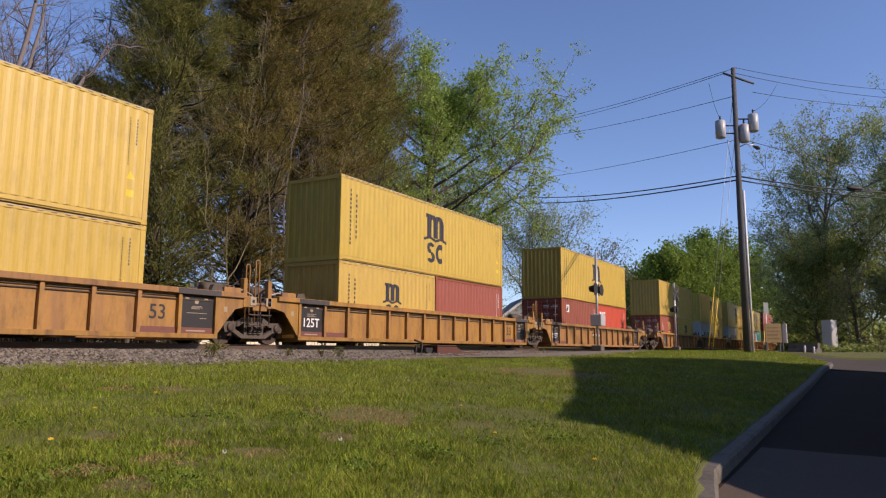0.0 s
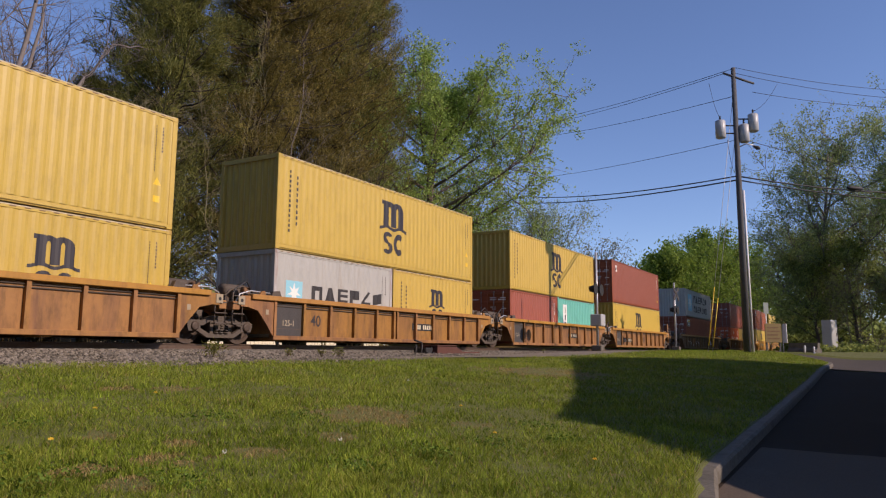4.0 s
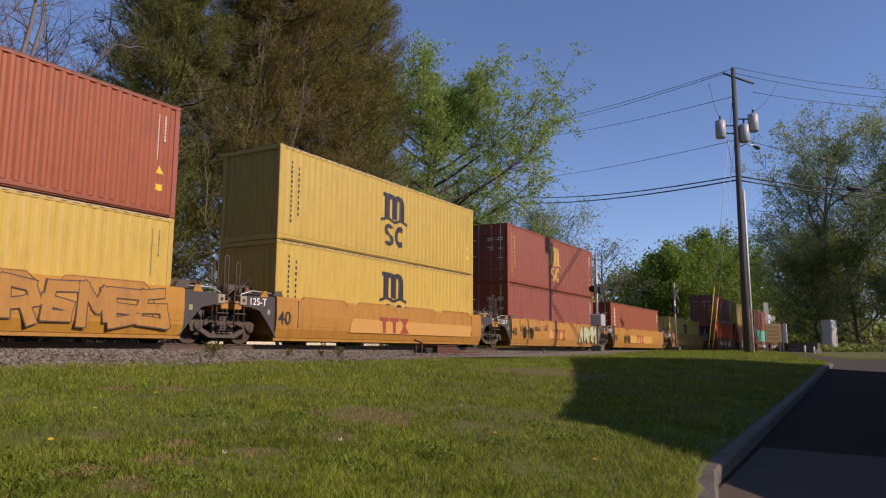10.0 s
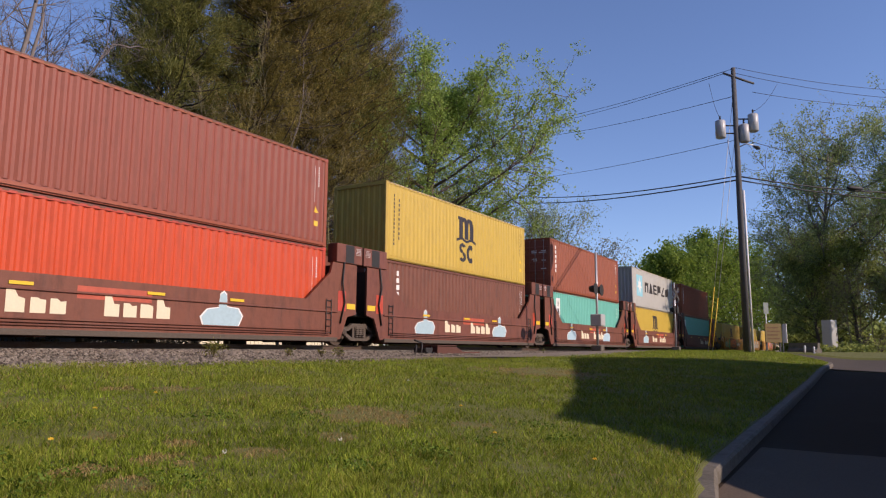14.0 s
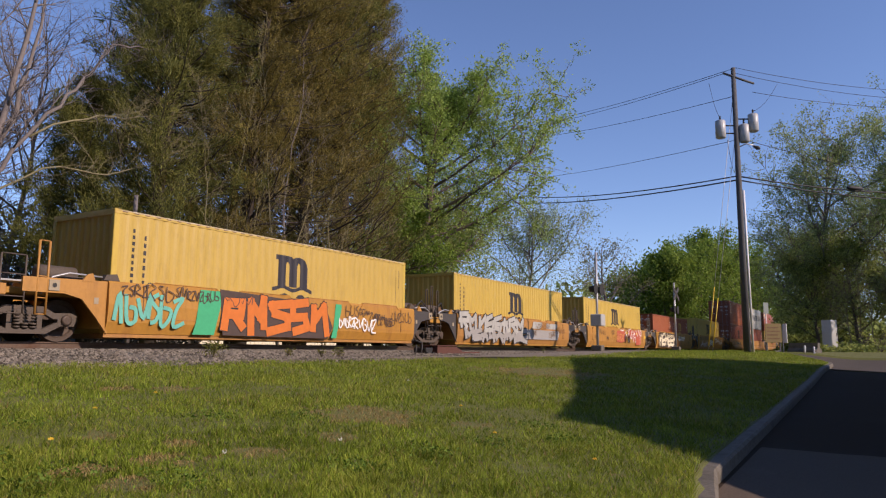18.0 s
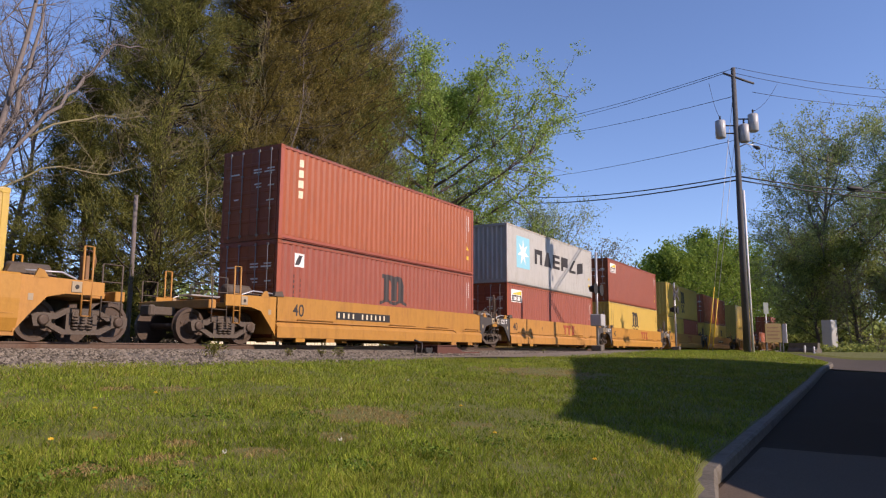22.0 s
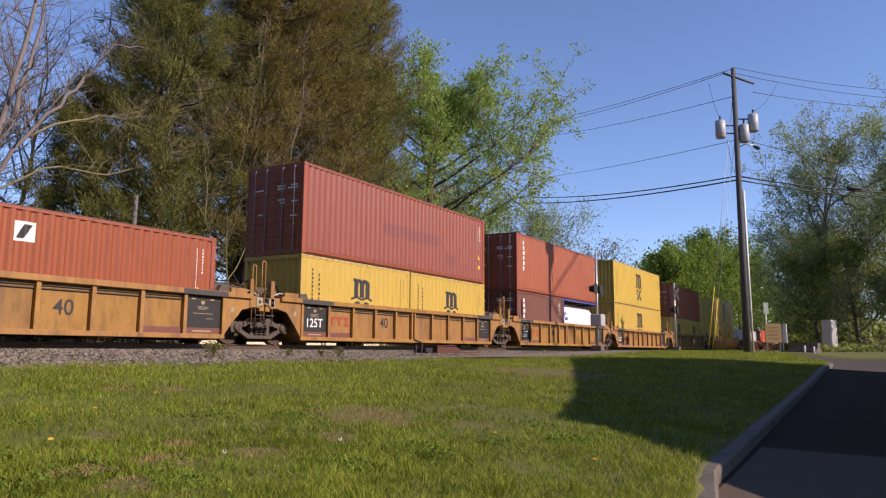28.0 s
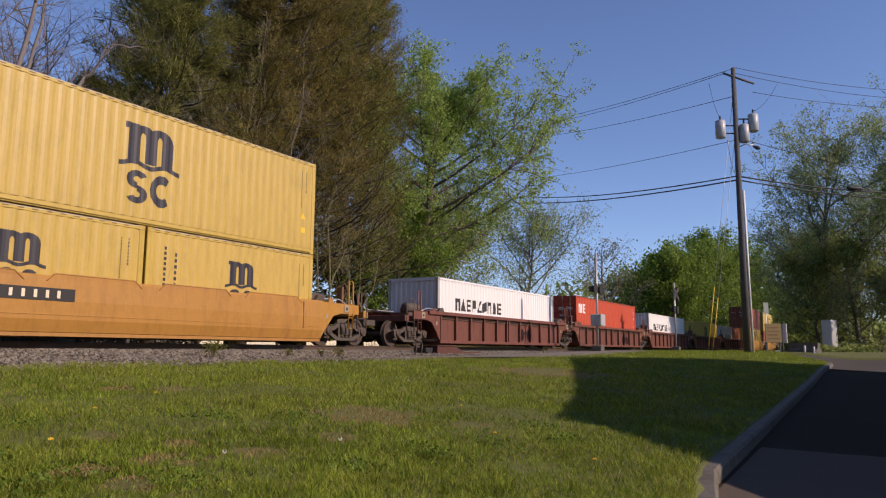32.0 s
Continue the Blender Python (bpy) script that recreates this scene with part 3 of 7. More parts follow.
def ledge_side(car, half, paint):
    """Plain tall side plate with a pipe run and a lower ledge."""
    prof = [(-1.32, CHORD + 0.02), (-1.44, CHORD + 0.02), (-1.44, 0.62), (-1.52, 0.52), (-1.52, 0.20), (-1.32, 0.16)]
    both_sides("side_plate", lambda: prism(bmesh.new(), prof, "x", -half, half), paint, car)
    def pipes():
        bm = bmesh.new()
        tube(bm, [(-half, -1.47, 0.68), (half * .62, -1.47, 0.68), (half * .68, -1.5, 0.5), (half * .74, -1.47, 0.68), (half, -1.47, 0.68)], 0.02, 6)
        for a, b in ((-0.86, -0.6), (-0.1, 0.16), (0.3, 0.55), (0.78, 0.95)):
            tube(bm, [(a * half, -1.47, 0.70), (a * half, -1.50, 0.76), (b * half, -1.50, 0.76), (b * half, -1.47, 0.70)], 0.014, 6)
        return bm
    both_sides("air_pipe", pipes, paint, car)
    me = mesh_of(box_bm(-0.2, 0.2, -1.5, -1.40, 0.08, 0.2), "foot_bracket", paint)
    for x in (-0.84, -0.62, 0.62, 0.84):
        for turn in (0, 180):
            link_part("foot_bracket", me, car).matrix_basis = pose(x * half, 0, 0, 0, 0, 0) if turn == 0 else pose(x * half, 0, 0, 0, 0, 180)


def bulkhead_side(car, half, paint):
    """Low side with tall ends that hold the upper box."""
    e = half + 1.0
    out = [(-e, 2.66), (-half + 0.25, 2.66), (-half + 0.35, 2.30), (-half + 1.45, 1.40), (half - 1.45, 1.40), (half - 0.35, 2.30),
           (half - 0.25, 2.66), (e, 2.66), (e, 1.02), (half + 0.55, 0.92), (half + 0.2, 0.2), (-half - 0.2, 0.2), (-half - 0.55, 0.92), (-e, 1.02)]
    both_sides("side_plate", lambda: prism(bmesh.new(), out, "y", -1.44, -1.36), paint, car)
    both_sides("side_rail", lambda: bevelled(box_bm(-half, half, -1.48, -1.42, 1.04, 1.09), 0.01), paint, car)
    both_sides("side_sill", lambda: bevelled(box_bm(-half, half, -1.50, -1.34, 0.12, 0.25), 0.01), M_TRUCK, car)
    for z in (0.33, 0.39, 0.46):
        both_sides("air_pipe", lambda: bar(bmesh.new(), (-half + .4, -1.462, z), (half - .4, -1.462, z), 0.018, 6), paint, car)
    for s in (-1, 1):
        for y in (-1.48, 1.08):
            a, b = sorted((s * (half - 0.1), s * (half + 1.25)))
            g = part("guide_box", bevelled(box_bm(a, b, y, y + 0.4, 2.68, 3.30), 0.015), paint, car, "brown steel guide box with a black stripe")
            part("stripe", box_bm(*sorted((s * (half + 0.35), s * (half + 0.8))), y - 0.004, y, 2.7, 3.28), M_BLACK, g)
            bm = bmesh.new()
            for k in range(5):
                xx = s * (half + 1.02)
                bar(bm, (xx - .14, y - .004, 3.2 - k * .05), (xx + .14, y - .004, 3.2 - k * .05), .008, 4)
            part("stencil_block", bm, M_WHITE, g)
        # the bulkhead is black, not car brown: its shade is in the colour
        part("end_bulkhead", box_bm(*sorted((s * (half + 0.1), s * (half + 0.25))), -1.36, 1.36, 0.4, 2.6), M_BLACK, car, "end bulkhead coloured black for the shade between the cars")
        for y in (-1.47, 1.44):
            bm = bmesh.new()
            x0 = s * (half - 0.55)
            for k in range(6):
                bar(bm, (x0, y, 0.4 + k * .2), (x0 + s * .25, y, 0.4 + k * .2), 0.012, 5)
            for dx in (0.0, 0.25):
                bar(bm, (x0 + s * dx, y, 0.35), (x0 + s * dx, y, 1.45), 0.014, 5)
            part("ladder", bm, M_BLACK, car)
            part("brake_hose", tube(bmesh.new(), [(s * (half + .3), y, 2.7), (s * (half + .2), y - .03, 2.0), (s * (half + .35), y - .02, 1.4), (s * (half + .15), y, .7)], .03, 6), M_BLACK, car)
        plate_y = -1.446
        part("reflector_strip", box_bm(*sorted((s * (half + .5), s * (half + .95))), plate_y, -1.44, 1.18, 1.36), M_SIGNYELLOW, car, "yellow reflective strip")
        part("stencil_panel", box_bm(*sorted((s * (half + .05), s * (half + .45))), plate_y, -1.44, 1.1, 1.75), M_CRIMSON, car, "faded red stencil panel")


def end_platform(car, s, half, paint, coupled, style):
    """What stands over the bogie at one end; s is -1 or 1."""
    end = half + (2.55 if coupled else 1.62)
    def X(a):
        return s * a
    if style == "bulkhead":
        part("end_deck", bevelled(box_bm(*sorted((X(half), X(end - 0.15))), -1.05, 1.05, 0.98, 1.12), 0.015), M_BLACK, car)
        if coupled:
            part("drawbar", bevelled(box_bm(*sorted((X(end - 0.3), X(end + 0.62))), -0.11, 0.11, 0.74, 0.96), 0.02), M_TRUCK, car)
            for y in (-1.43, 1.37):
                part("end_gusset", prism(bmesh.new(), [(X(half + .9), 2.66), (X(half + 1.15), 2.6), (X(half + 2.1), 1.5), (X(half + 2.35), 1.2), (X(half + 2.35), .96), (X(half + .9), .96)], "y", y, y + .06), paint, car, "sloping oxide-brown end plate")
                part("label_plate", box_bm(*sorted((X(half + 1.2), X(half + 1.36))), y - .004, y, 1.62, 1.82), M_CREAM_STEEL, car)
            part("end_step", bevelled(box_bm(*sorted((X(end - .7), X(end - .15))), -1.42, -1.0, .5, .56), .01), M_TRUCK, car)
            part("grab_ladder", tube(bmesh.new(), [(X(end - .18), -1.42, .5), (X(end - .18), -1.42, 2.0), (X(end - .6), -1.42, 2.0), (X(end - .6), -1.42, .5)], .02, 5), M_TRUCK, car)
            part("brake_valve", bevelled(box_bm(*sorted((X(half + 1.6), X(half + 2.2))), -.9, -.45, 1.12, 1.75), .03), M_TRUCK, car)
            part("air_pipe", tube(bmesh.new(), [(X(end - .2), -1.45, .98), (X(half + 1.1), -1.48, .95), (X(half + .55), -1.49, .55), (X(half - .2), -1.48, .42)], .03, 6), paint, car)
        return end
    arch = [(half - 0.05, 0.18), (half + 0.25, 0.55), (half + 0.6, 0.93), (half + 1.0, 1.02), (half + 1.9 if coupled else half + 1.25, 1.02), (half + 1.9 if coupled else half + 1.25, 1.32), (half - 0.05, CHORD - 0.02)]
    dark = M_ENDGREY if style in ("black", "grey") and not coupled and not RIB_STEP[0] else paint
    for y in (-1.44, 1.38):
        part("end_web", prism(bmesh.new(), [(X(a), z) for a, z in arch], "y", y, y + 0.06), dark, car)
    part("end_deck", bevelled(box_bm(*sorted((X(half), X(end - 0.15))), -1.05, 1.05, 0.98, 1.12), 0.015), paint, car)
    part("end_beam", bevelled(box_bm(*sorted((X(end - 0.35), X(end - 0.1))), -1.42, 1.42, 0.92, 1.15), 0.015), paint, car)
    part("end_wall", box_bm(*sorted((X(half - 0.02), X(half + 0.1))), -1.36, 1.36, 0.3, CHORD), paint, car)
    part("brake_valve", bevelled(box_bm(*sorted((X(half + 0.3), X(half + 0.9))), -1.25, -0.95, 1.12, 1.42), 0.02), M_TRUCK, car)
    part("brake_cylinder", bevelled(box_bm(*sorted((X(half + 0.5), X(half + 1.0))), -0.6, -0.2, 1.12, 1.5), 0.02), M_TRUCK, car)
    for y in (-1.47, 1.33):
        part("corner_guide", prism(bmesh.new(), [(X(half - 0.28), CHORD), (X(half + 0.12), CHORD), (X(half + 0.06), CHORD + 0.13), (X(half - 0.2), CHORD + 0.16)], "y", y, y + .14), M_TRUCK, car, "rusty tapered corner guide")
        part("guide_ear", prism(bmesh.new(), [(X(half + 0.3), CHORD - .06), (X(half + 0.62), CHORD - .06), (X(half + 0.5), CHORD + 0.10), (X(half + 0.38), CHORD + 0.13)], "y", y + .02, y + .07), paint, car)
        part("brake_pipe", tube(bmesh.new(), [(X(half + .1), y + .1, CHORD + .07), (X(half + .9), y + .06, CHORD + .09), (X(half + 1.25), y + .1, CHORD - .02), (X(half + 1.45), y + .12, 1.0)], .022, 6), M_GALV, car, "pale brake pipe")
        lamp = part("end_bracket", bevelled(box_bm(*sorted((X(half + 1.12), X(half + 1.36))), y + .01, y + .05, 1.06, 1.3), .01), M_CREAM_STEEL, car, "cream bracket plate")
        part("bracket_hole", tube(bmesh.new(), [(X(half + 1.24), y + .012, 1.18), (X(half + 1.24), y + .004, 1.18)], .05, 10), M_BLACK, lamp)
    part("reflector", box_bm(*sorted((X(half + 0.2), X(half + 0.31))), -1.447, -1.443, .84, .98), M_CREAM_STEEL, car, "small cream label")
    part("brake_reservoir", tube(bmesh.new(), [(X(half + 0.2), -0.5, 1.5), (X(half + 0.25), -0.5, 1.5), (X(half + 1.1), -0.5, 1.5), (X(half + 1.15), -0.5, 1.5)], [.1, .2, .2, .1], 14), M_TRUCK, car, "rusty brake air reservoir")
    part("walkway_grating", box_bm(*sorted((X(half + 0.05), X(half + 1.2))), 0.75, 1.3, 1.40, 1.44), M_GALV, car)
    if coupled:
        part("drawbar", bevelled(box_bm(*sorted((X(end - 0.3), X(end + 0.62))), -0.11, 0.11, 0.74, 0.96), 0.02), M_TRUCK, car)
        part("coupler_head", bevelled(box_bm(*sorted((X(end + 0.56), X(end + 0.76))), -0.2, 0.2, 0.70, 1.0), 0.04), M_TRUCK, car)
        if s > 0:
            ring = [(X(end - .55), -.62 + .27 * math.cos(k * math.tau / 16), 1.85 + .27 * math.sin(k * math.tau / 16)) for k in range(17)]
            wheel = part("brake_wheel", tube(bmesh.new(), ring, .022, 6), M_CARBROWN, car, "rusty orange hand brake wheel")
            bm = bmesh.new()
            for k in range(4):
                bar(bm, (X(end - .55), -.62, 1.85), ring[k * 4], .014, 5)
            part("spokes", bm, M_CARBROWN, wheel)
            part("brake_stand", bevelled(box_bm(*sorted((X(end - .68), X(end - .58))), -.74, -.5, 1.1, 1.98), .015), M_CARBROWN, car)
        for y in (-1.42, 1.42):
            for x in (end - 0.2, end - 0.95):
                bm = bmesh.new()
                wide, tall = (0.5, 1.75) if x > end - .5 else (0.22, 2.1)
                for dx in (0.0, wide):
                    bar(bm, (X(x - dx), y, 0.55), (X(x - dx), y, tall), 0.026 if wide < .3 else 0.02)
                for z in (0.56, 0.9, 1.35, tall):
                    bar(bm, (X(x), y, z), (X(x - wide), y, z), 0.013)
                part("grab_ladder", bm, paint if wide < .3 else M_TRUCK, car)
    else:
        for y in (-1.38, 1.38):
            if y > 0:
                part("grab_ladder", bar(bmesh.new(), (X(half + 1.4), y, .55), (X(half + 1.4), y, 1.9), .02), M_TRUCK, car)
                continue
            if style != "grey" and s > 0 or not RIB_STEP[0]:
                for dx, tall in ((1.0, 2.2), (1.36, 2.35)) if s > 0 else ((1.36, 2.2),):    # narrow hoops that stand high over the deck
                    bm = tube(bmesh.new(), [(X(half + dx), y, .6), (X(half + dx), y, tall - .03), (X(half + dx + .03), y, tall), (X(half + dx + .10), y, tall), (X(half + dx + .13), y, tall - .03), (X(half + dx + .13), y, .95)], .021, 5)
                    for z in (1.0, 1.3):
                        bar(bm, (X(half + dx), y, z), (X(half + dx + .13), y, z), .012, 4)
                    part("grab_hoop", bm, paint if RIB_STEP[0] else M_TRUCK, car, "narrow steel grab hoop")
            if RIB_STEP[0] and style != "grey":
                part("guide_post", bevelled(box_bm(*sorted((X(half + .86), X(half + 1.0)) if s > 0 else (X(half + 1.15), X(half + 1.3))), y - .08, y + .08, 1.0, 1.8), .012), paint, car, "stout orange guide post")
                part("deck_block", bevelled(box_bm(*sorted((X(half + .15), X(half + .75))), y - .1, y + .1, CHORD - .01, CHORD + .13), .015), paint, car)
            bm = bmesh.new()
            for k in range(3):
                box(bm, *sorted((X(half + 1.12), X(half + 1.52))), y - .06, y + .1, .52 + k * .28, .545 + k * .28)
            part("step_flight", bm, M_TRUCK, car)
            part("brake_rigging", tube(bmesh.new(), [(X(half + .35), y * .62, 1.2), (X(half + .7), y * .66, 1.62), (X(half + 1.1), y * .6, 1.5), (X(half + 1.45), y * .64, 1.15)], .035, 6), M_TRUCK, car)
            part("angle_valve", bevelled(box_bm(*sorted((X(half + .62), X(half + .86))), y * .75 - .1, y * .75 + .1, 1.34, 1.6), .03), M_CARBROWN, car)
            bm = bmesh.new()
            for dx in (1.15, 1.5):
                bar(bm, (X(half + dx), y, 0.5), (X(half + dx), y, 1.4), 0.018)
            for k in range(4):
                bar(bm, (X(half + 1.15), y, 0.55 + k * .25), (X(half + 1.5), y, 0.55 + k * .25), 0.015)
            part("grab_ladder", bm, M_TRUCK, car)
            part("brake_hose", tube(bmesh.new(), [(X(half + .5), y * .8, 1.4), (X(half + .9), y * .9, 1.75), (X(half + 1.3), y * .9, 1.5), (X(half + 1.5), y * .85, .9)], .028, 6), M_BLACK, car, "black brake hose")
    return end


RIB_STEP = [0.0]


def well_car(at, kind, paint, length, left, right, label, dark="", marks=()):
    """One well unit. left, right: 'coupled', 'joint' (bogie belongs to this unit) or 'rest' (on its neighbour's bogie)."""
    half = length / 2
    RIB_STEP[0] = (2 * half - .12) / max(6, round(2 * half / 1.22)) if kind == "ribbed" else 0.0
    car = thing("well_car", pose(at, 0, 0), label, "railroad car", "double-stack well cars")
    if kind == "ribbed":
        ribbed_side(car, half, paint, 1.22, dark)
    elif kind == "smooth":
        smooth_side(car, half, paint)
    elif kind == "ledge":
        ledge_side(car, half, paint)
    else:
        bulkhead_side(car, half, paint)
    bearer = mesh_of(box_bm(-0.12, 0.12, -1.34, 1.34, 0.09, 0.2), "cross_bearer", paint)
    for i in range(5):
        link_part("cross_bearer", bearer, car).location.x = -half + 0.3 + i * (2 * half - 0.6) / 4
    for s, mode in ((-1, left), (1, right)):
        end_platform(car, s, half, paint, mode == "coupled", kind if kind == "bulkhead" else dark)
        if mode == "coupled":
            bogie(car, s * (half + 1.62))
        elif mode == "joint":
            bogie(car, s * (half + 1.62))
    for m in marks:
        m(car, half)
    MOVES.append((car, at))
    return car


# --- boxes on the cars ---
SHELLS = {}
M_POSTYELLOW = material("rust_stained_yellow_paint", (0.52, 0.362, 0.07), 0.5, grain=14, spread=0.1, stain=(0.24, 0.11, 0.035), stain_scale=1.6, stain_cut=0.54, bump=0.004, tint=0.06, streak=True)
M_POSTGREY = material("rust_stained_grey_paint", (0.43, 0.42, 0.40), 0.55, grain=14, spread=0.1, stain=(0.22, 0.10, 0.045), stain_scale=1.6, stain_cut=0.48, bump=0.004, tint=0.06, streak=True)
M_ROD = material("dull_zinc_rod", (0.26, 0.25, 0.24), 0.6, 0.2, grain=20, spread=0.2, bump=0.002)


def wave(x0, x1, y, deep, z0, z1, bm, pitch=0.278):
    """A sheet with trapezoid corrugations from x0 to x1."""
    n = max(1, round((x1 - x0) / pitch))
    p = (x1 - x0) / n
    line = [(x0, y)]
    for i in range(n):
        a = x0 + i * p
        line += [(a + p * 0.26, y), (a + p * 0.5, y + deep), (a + p * 0.76, y + deep), (a + p, y)]
    lo = [bm.verts.new((x, yy, z0)) for x, yy in line]
    hi = [bm.verts.new((x, yy, z1)) for x, yy in line]
    for i in range(len(line) - 1):
        bm.faces.new((lo[i], lo[i + 1], hi[i + 1], hi[i]))


def shell_bm(length, height, fine, deep):
    bm = bmesh.new()
    h, w = length / 2, 1.219
    wave(-h + 0.12, h - 0.12, -w + 0.008, deep, 0.16, height - 0.07, bm, 0.14 if fine else 0.278)
    wave(-h + 0.12, h - 0.12, w - 0.008, -0.036, 0.16, height - 0.07, bm, 0.278)
    for x, s in ((h - 0.03, -1), (-h + 0.035, 1)):
        n0 = len(bm.verts)
        wave(-w + 0.1, w - 0.1, 0, 0.036 * s, 0.16, height - 0.07, bm, 0.25)
        bm.verts.ensure_lookup_table()
        for v in list(bm.verts)[n0:]:
            v.co = Vector((x + v.co.y, v.co.x, v.co.z))
    box(bm, -h + 0.03, h - 0.03, -w + 0.03, w - 0.03, height - 0.07, height - 0.03)
    box(bm, -h + 0.03, h - 0.03, -w + 0.03, w - 0.03, 0.1, 0.17)
    return bm


def shell(length, height, paint, fine=False):
    key = (length, height, paint.name, fine)
    if key not in SHELLS:
        h, w = length / 2, 1.219
        body = mesh_of(shell_bm(length, height, fine, 0.015 if paint in (M_YELLOW, M_GREY, M_TEAL) else 0.036), "body", paint)
        top = mesh_of(bevelled(box_bm(-h + 0.1, h - 0.1, -w, -w + 0.06, height - 0.10, height - 0.014), 0.008), "top_rail", paint)
        if paint is not M_WHITE:
            top.materials.append(M_WORN if paint in (M_YELLOW, M_GREY) else M_RUSTPATCH)
            top.materials.append(M_CARBROWN)
            bm = bmesh.new()
            bm.from_mesh(top)
            n0 = len(bm.faces)
            box(bm, -h + .1, h - .1, -w - .003, -w + .02, height - .038, height - .012)
            for i in range(int((2 * h - .4) / .31)):       # rusty nicks under the roof edge
                q = -h + .2 + i * .31
                box(bm, q, q + .13, -w - .004, -w + .02, height - .062, height - .042)
            bm.faces.ensure_lookup_table()
            for k, f in enumerate(bm.faces[n0:]):
                f.material_index = 1 if k < 6 else 2
            bm.to_mesh(top)
            bm.free()
        low = mesh_of(bevelled(box_bm(-h + 0.1, h - 0.1, -w + 0.034, -w + 0.074, 0.010, 0.150), 0.008), "bottom_rail", paint)
        bm = bmesh.new()
        bm.from_mesh(low)
        box(bm, -h + .1, h - .1, -w - .002, -w + .05, .050, .122)
        bm.to_mesh(low)
        bm.free()
        if paint not in (M_YELLOW, M_GREY, M_WHITE):
            body.materials.append(M_WHITE)                 # code lines on the door end
            bm = bmesh.new()
            bm.from_mesh(body)
            n0 = len(bm.faces)
            for y, z, k in ((-.98, 2.08, .42), (-.98, 2.17, .30), (-.45, 2.08, .34), (-.45, 2.17, .34), (-.98, 1.64, .26), (-.45, 1.72, .3), (-.45, 1.62, .22), (-.98, 1.18, .3), (.5, 2.1, .4), (.5, 1.3, .2)):
                box(bm, -h - .0075, -h - .0055, y, y + k, z, z + .045)
            bm.faces.ensure_lookup_table()
            for f in bm.faces[n0:]:
                f.material_index = 1
            bm.to_mesh(body)
            bm.free()
        worn = M_POSTYELLOW if paint is M_YELLOW else M_POSTGREY if paint in (M_GREY, M_WHITE) else paint
        post = mesh_of(bevelled(box_bm(-h, -h + 0.15, -w, -w + 0.12, 0.11, height - 0.11), 0.012), "corner_post", worn)
        sill = mesh_of(box_bm(-h, -h + 0.06, -w + 0.12, w - 0.12, 0.0, 0.16), "end_sill", paint)
        header = mesh_of(box_bm(-h, -h + 0.06, -w + 0.12, w - 0.12, height - 0.13, height), "end_header", paint)
        cast = mesh_of(bevelled(box_bm(-h - 0.003, -h + 0.178, -w - 0.003, -w + 0.16, -0.003, 0.118), 0.012), "corner_casting", worn)
        line = [(-h + 0.03, 0.17), (-h - 0.004, 0.17)]
        for z in (0.55, 1.0, 1.45, 1.9, 2.3):
            line += [(-h - 0.004, z), (-h - 0.018, z + .02), (-h - 0.018, z + .10), (-h - 0.004, z + .12)]
        line += [(-h - 0.004, height - 0.14), (-h + 0.03, height - 0.14)]
        bm = prism(bmesh.new(), line, "y", -w + 0.13, -0.006)
        door = mesh_of(bm, "door", paint)
        bm = bmesh.new()
        bar(bm, (-h - 0.035, 0, 0.08), (-h - 0.035, 0, height - 0.08), 0.017)
        for z in (0.12, 0.9, height - 0.9, height - 0.16):
            box(bm, -h - 0.055, -h - 0.01, -0.035, 0.035, z, z + 0.07)
        rod = mesh_of(bm, "lock_rod", M_ROD)
        SHELLS[key] = (body, top, low, post, sill, header, cast, door, rod)
    return SHELLS[key]


def crate(at, z, length, height, paint, label, doors=True, fine=False, marks=()):
    """A shipping box; its near side is the wall at -y."""
    body, top, low, post, sill, header, cast, door, rod = shell(length, height, paint, fine)
    ob = thing("shipping_container", pose(at, 0, z), label, "shipping container", "containers on the train")
    WALLS[ob.name] = (length, 0.015 if paint in (M_YELLOW, M_GREY, M_TEAL) else 0.036, fine)
    link_part("body", body, ob)
    for n, me in (("top_rail", top), ("bottom_rail", low), ("end_sill", sill), ("end_header", header)):
        for t in (0, 180):
            link_part(n, me, ob).matrix_basis = pose(0, 0, 0, 0, 0, t)
    flip = Matrix.Diagonal((1, -1, 1, 1))
    for me, n, zz in ((post, "corner_post", (0,)), (cast, "corner_casting", (0, height - 0.115))):
        for dz in zz:
            for t in (0, 180):
                link_part(n, me, ob).matrix_basis = pose(0, 0, dz, 0, 0, t)
                link_part(n, me, ob).matrix_basis = pose(0, 0, dz, 0, 0, t) @ flip
    if doors:
        for t in (Matrix.Identity(4), flip):
            link_part("door", door, ob).matrix_basis = t
        for y in (-0.85, -0.35, 0.35, 0.85):
            link_part("lock_rod", rod, ob, "galvanised lock rod").matrix_basis = pose(0, y, 0)
    for m in marks:
        m(ob, length, height)
    MOVES.append((ob, at))
    return ob


# --- painted marks ---
WALLS = {}


def wall_depth(x, length, deep, fine):
    """How far the corrugated side stands back at x, and the next fold."""
    n = max(1, round((length - .24) / (.14 if fine else .278)))
    p = (length - .24) / n
    f = ((x + length / 2 - .12) / p) % 1
    return deep * (0 if f <= .26 else (f - .26) / .24 if f < .5 else 1 if f <= .76 else (1 - f) / .24), p


def plate(name, ob, x0, x1, z0, z1, mat, y=-1.2195, thick=0.006, label=""):
    if ob.name in WALLS:
        return flat(name, ob, [[(x0, z0), (x1, z0), (x1, z1), (x0, z1)]], mat, y, thick, label)
    return part(name, box_bm(x0, x1, y - thick, y, z0, z1), mat, ob, label)


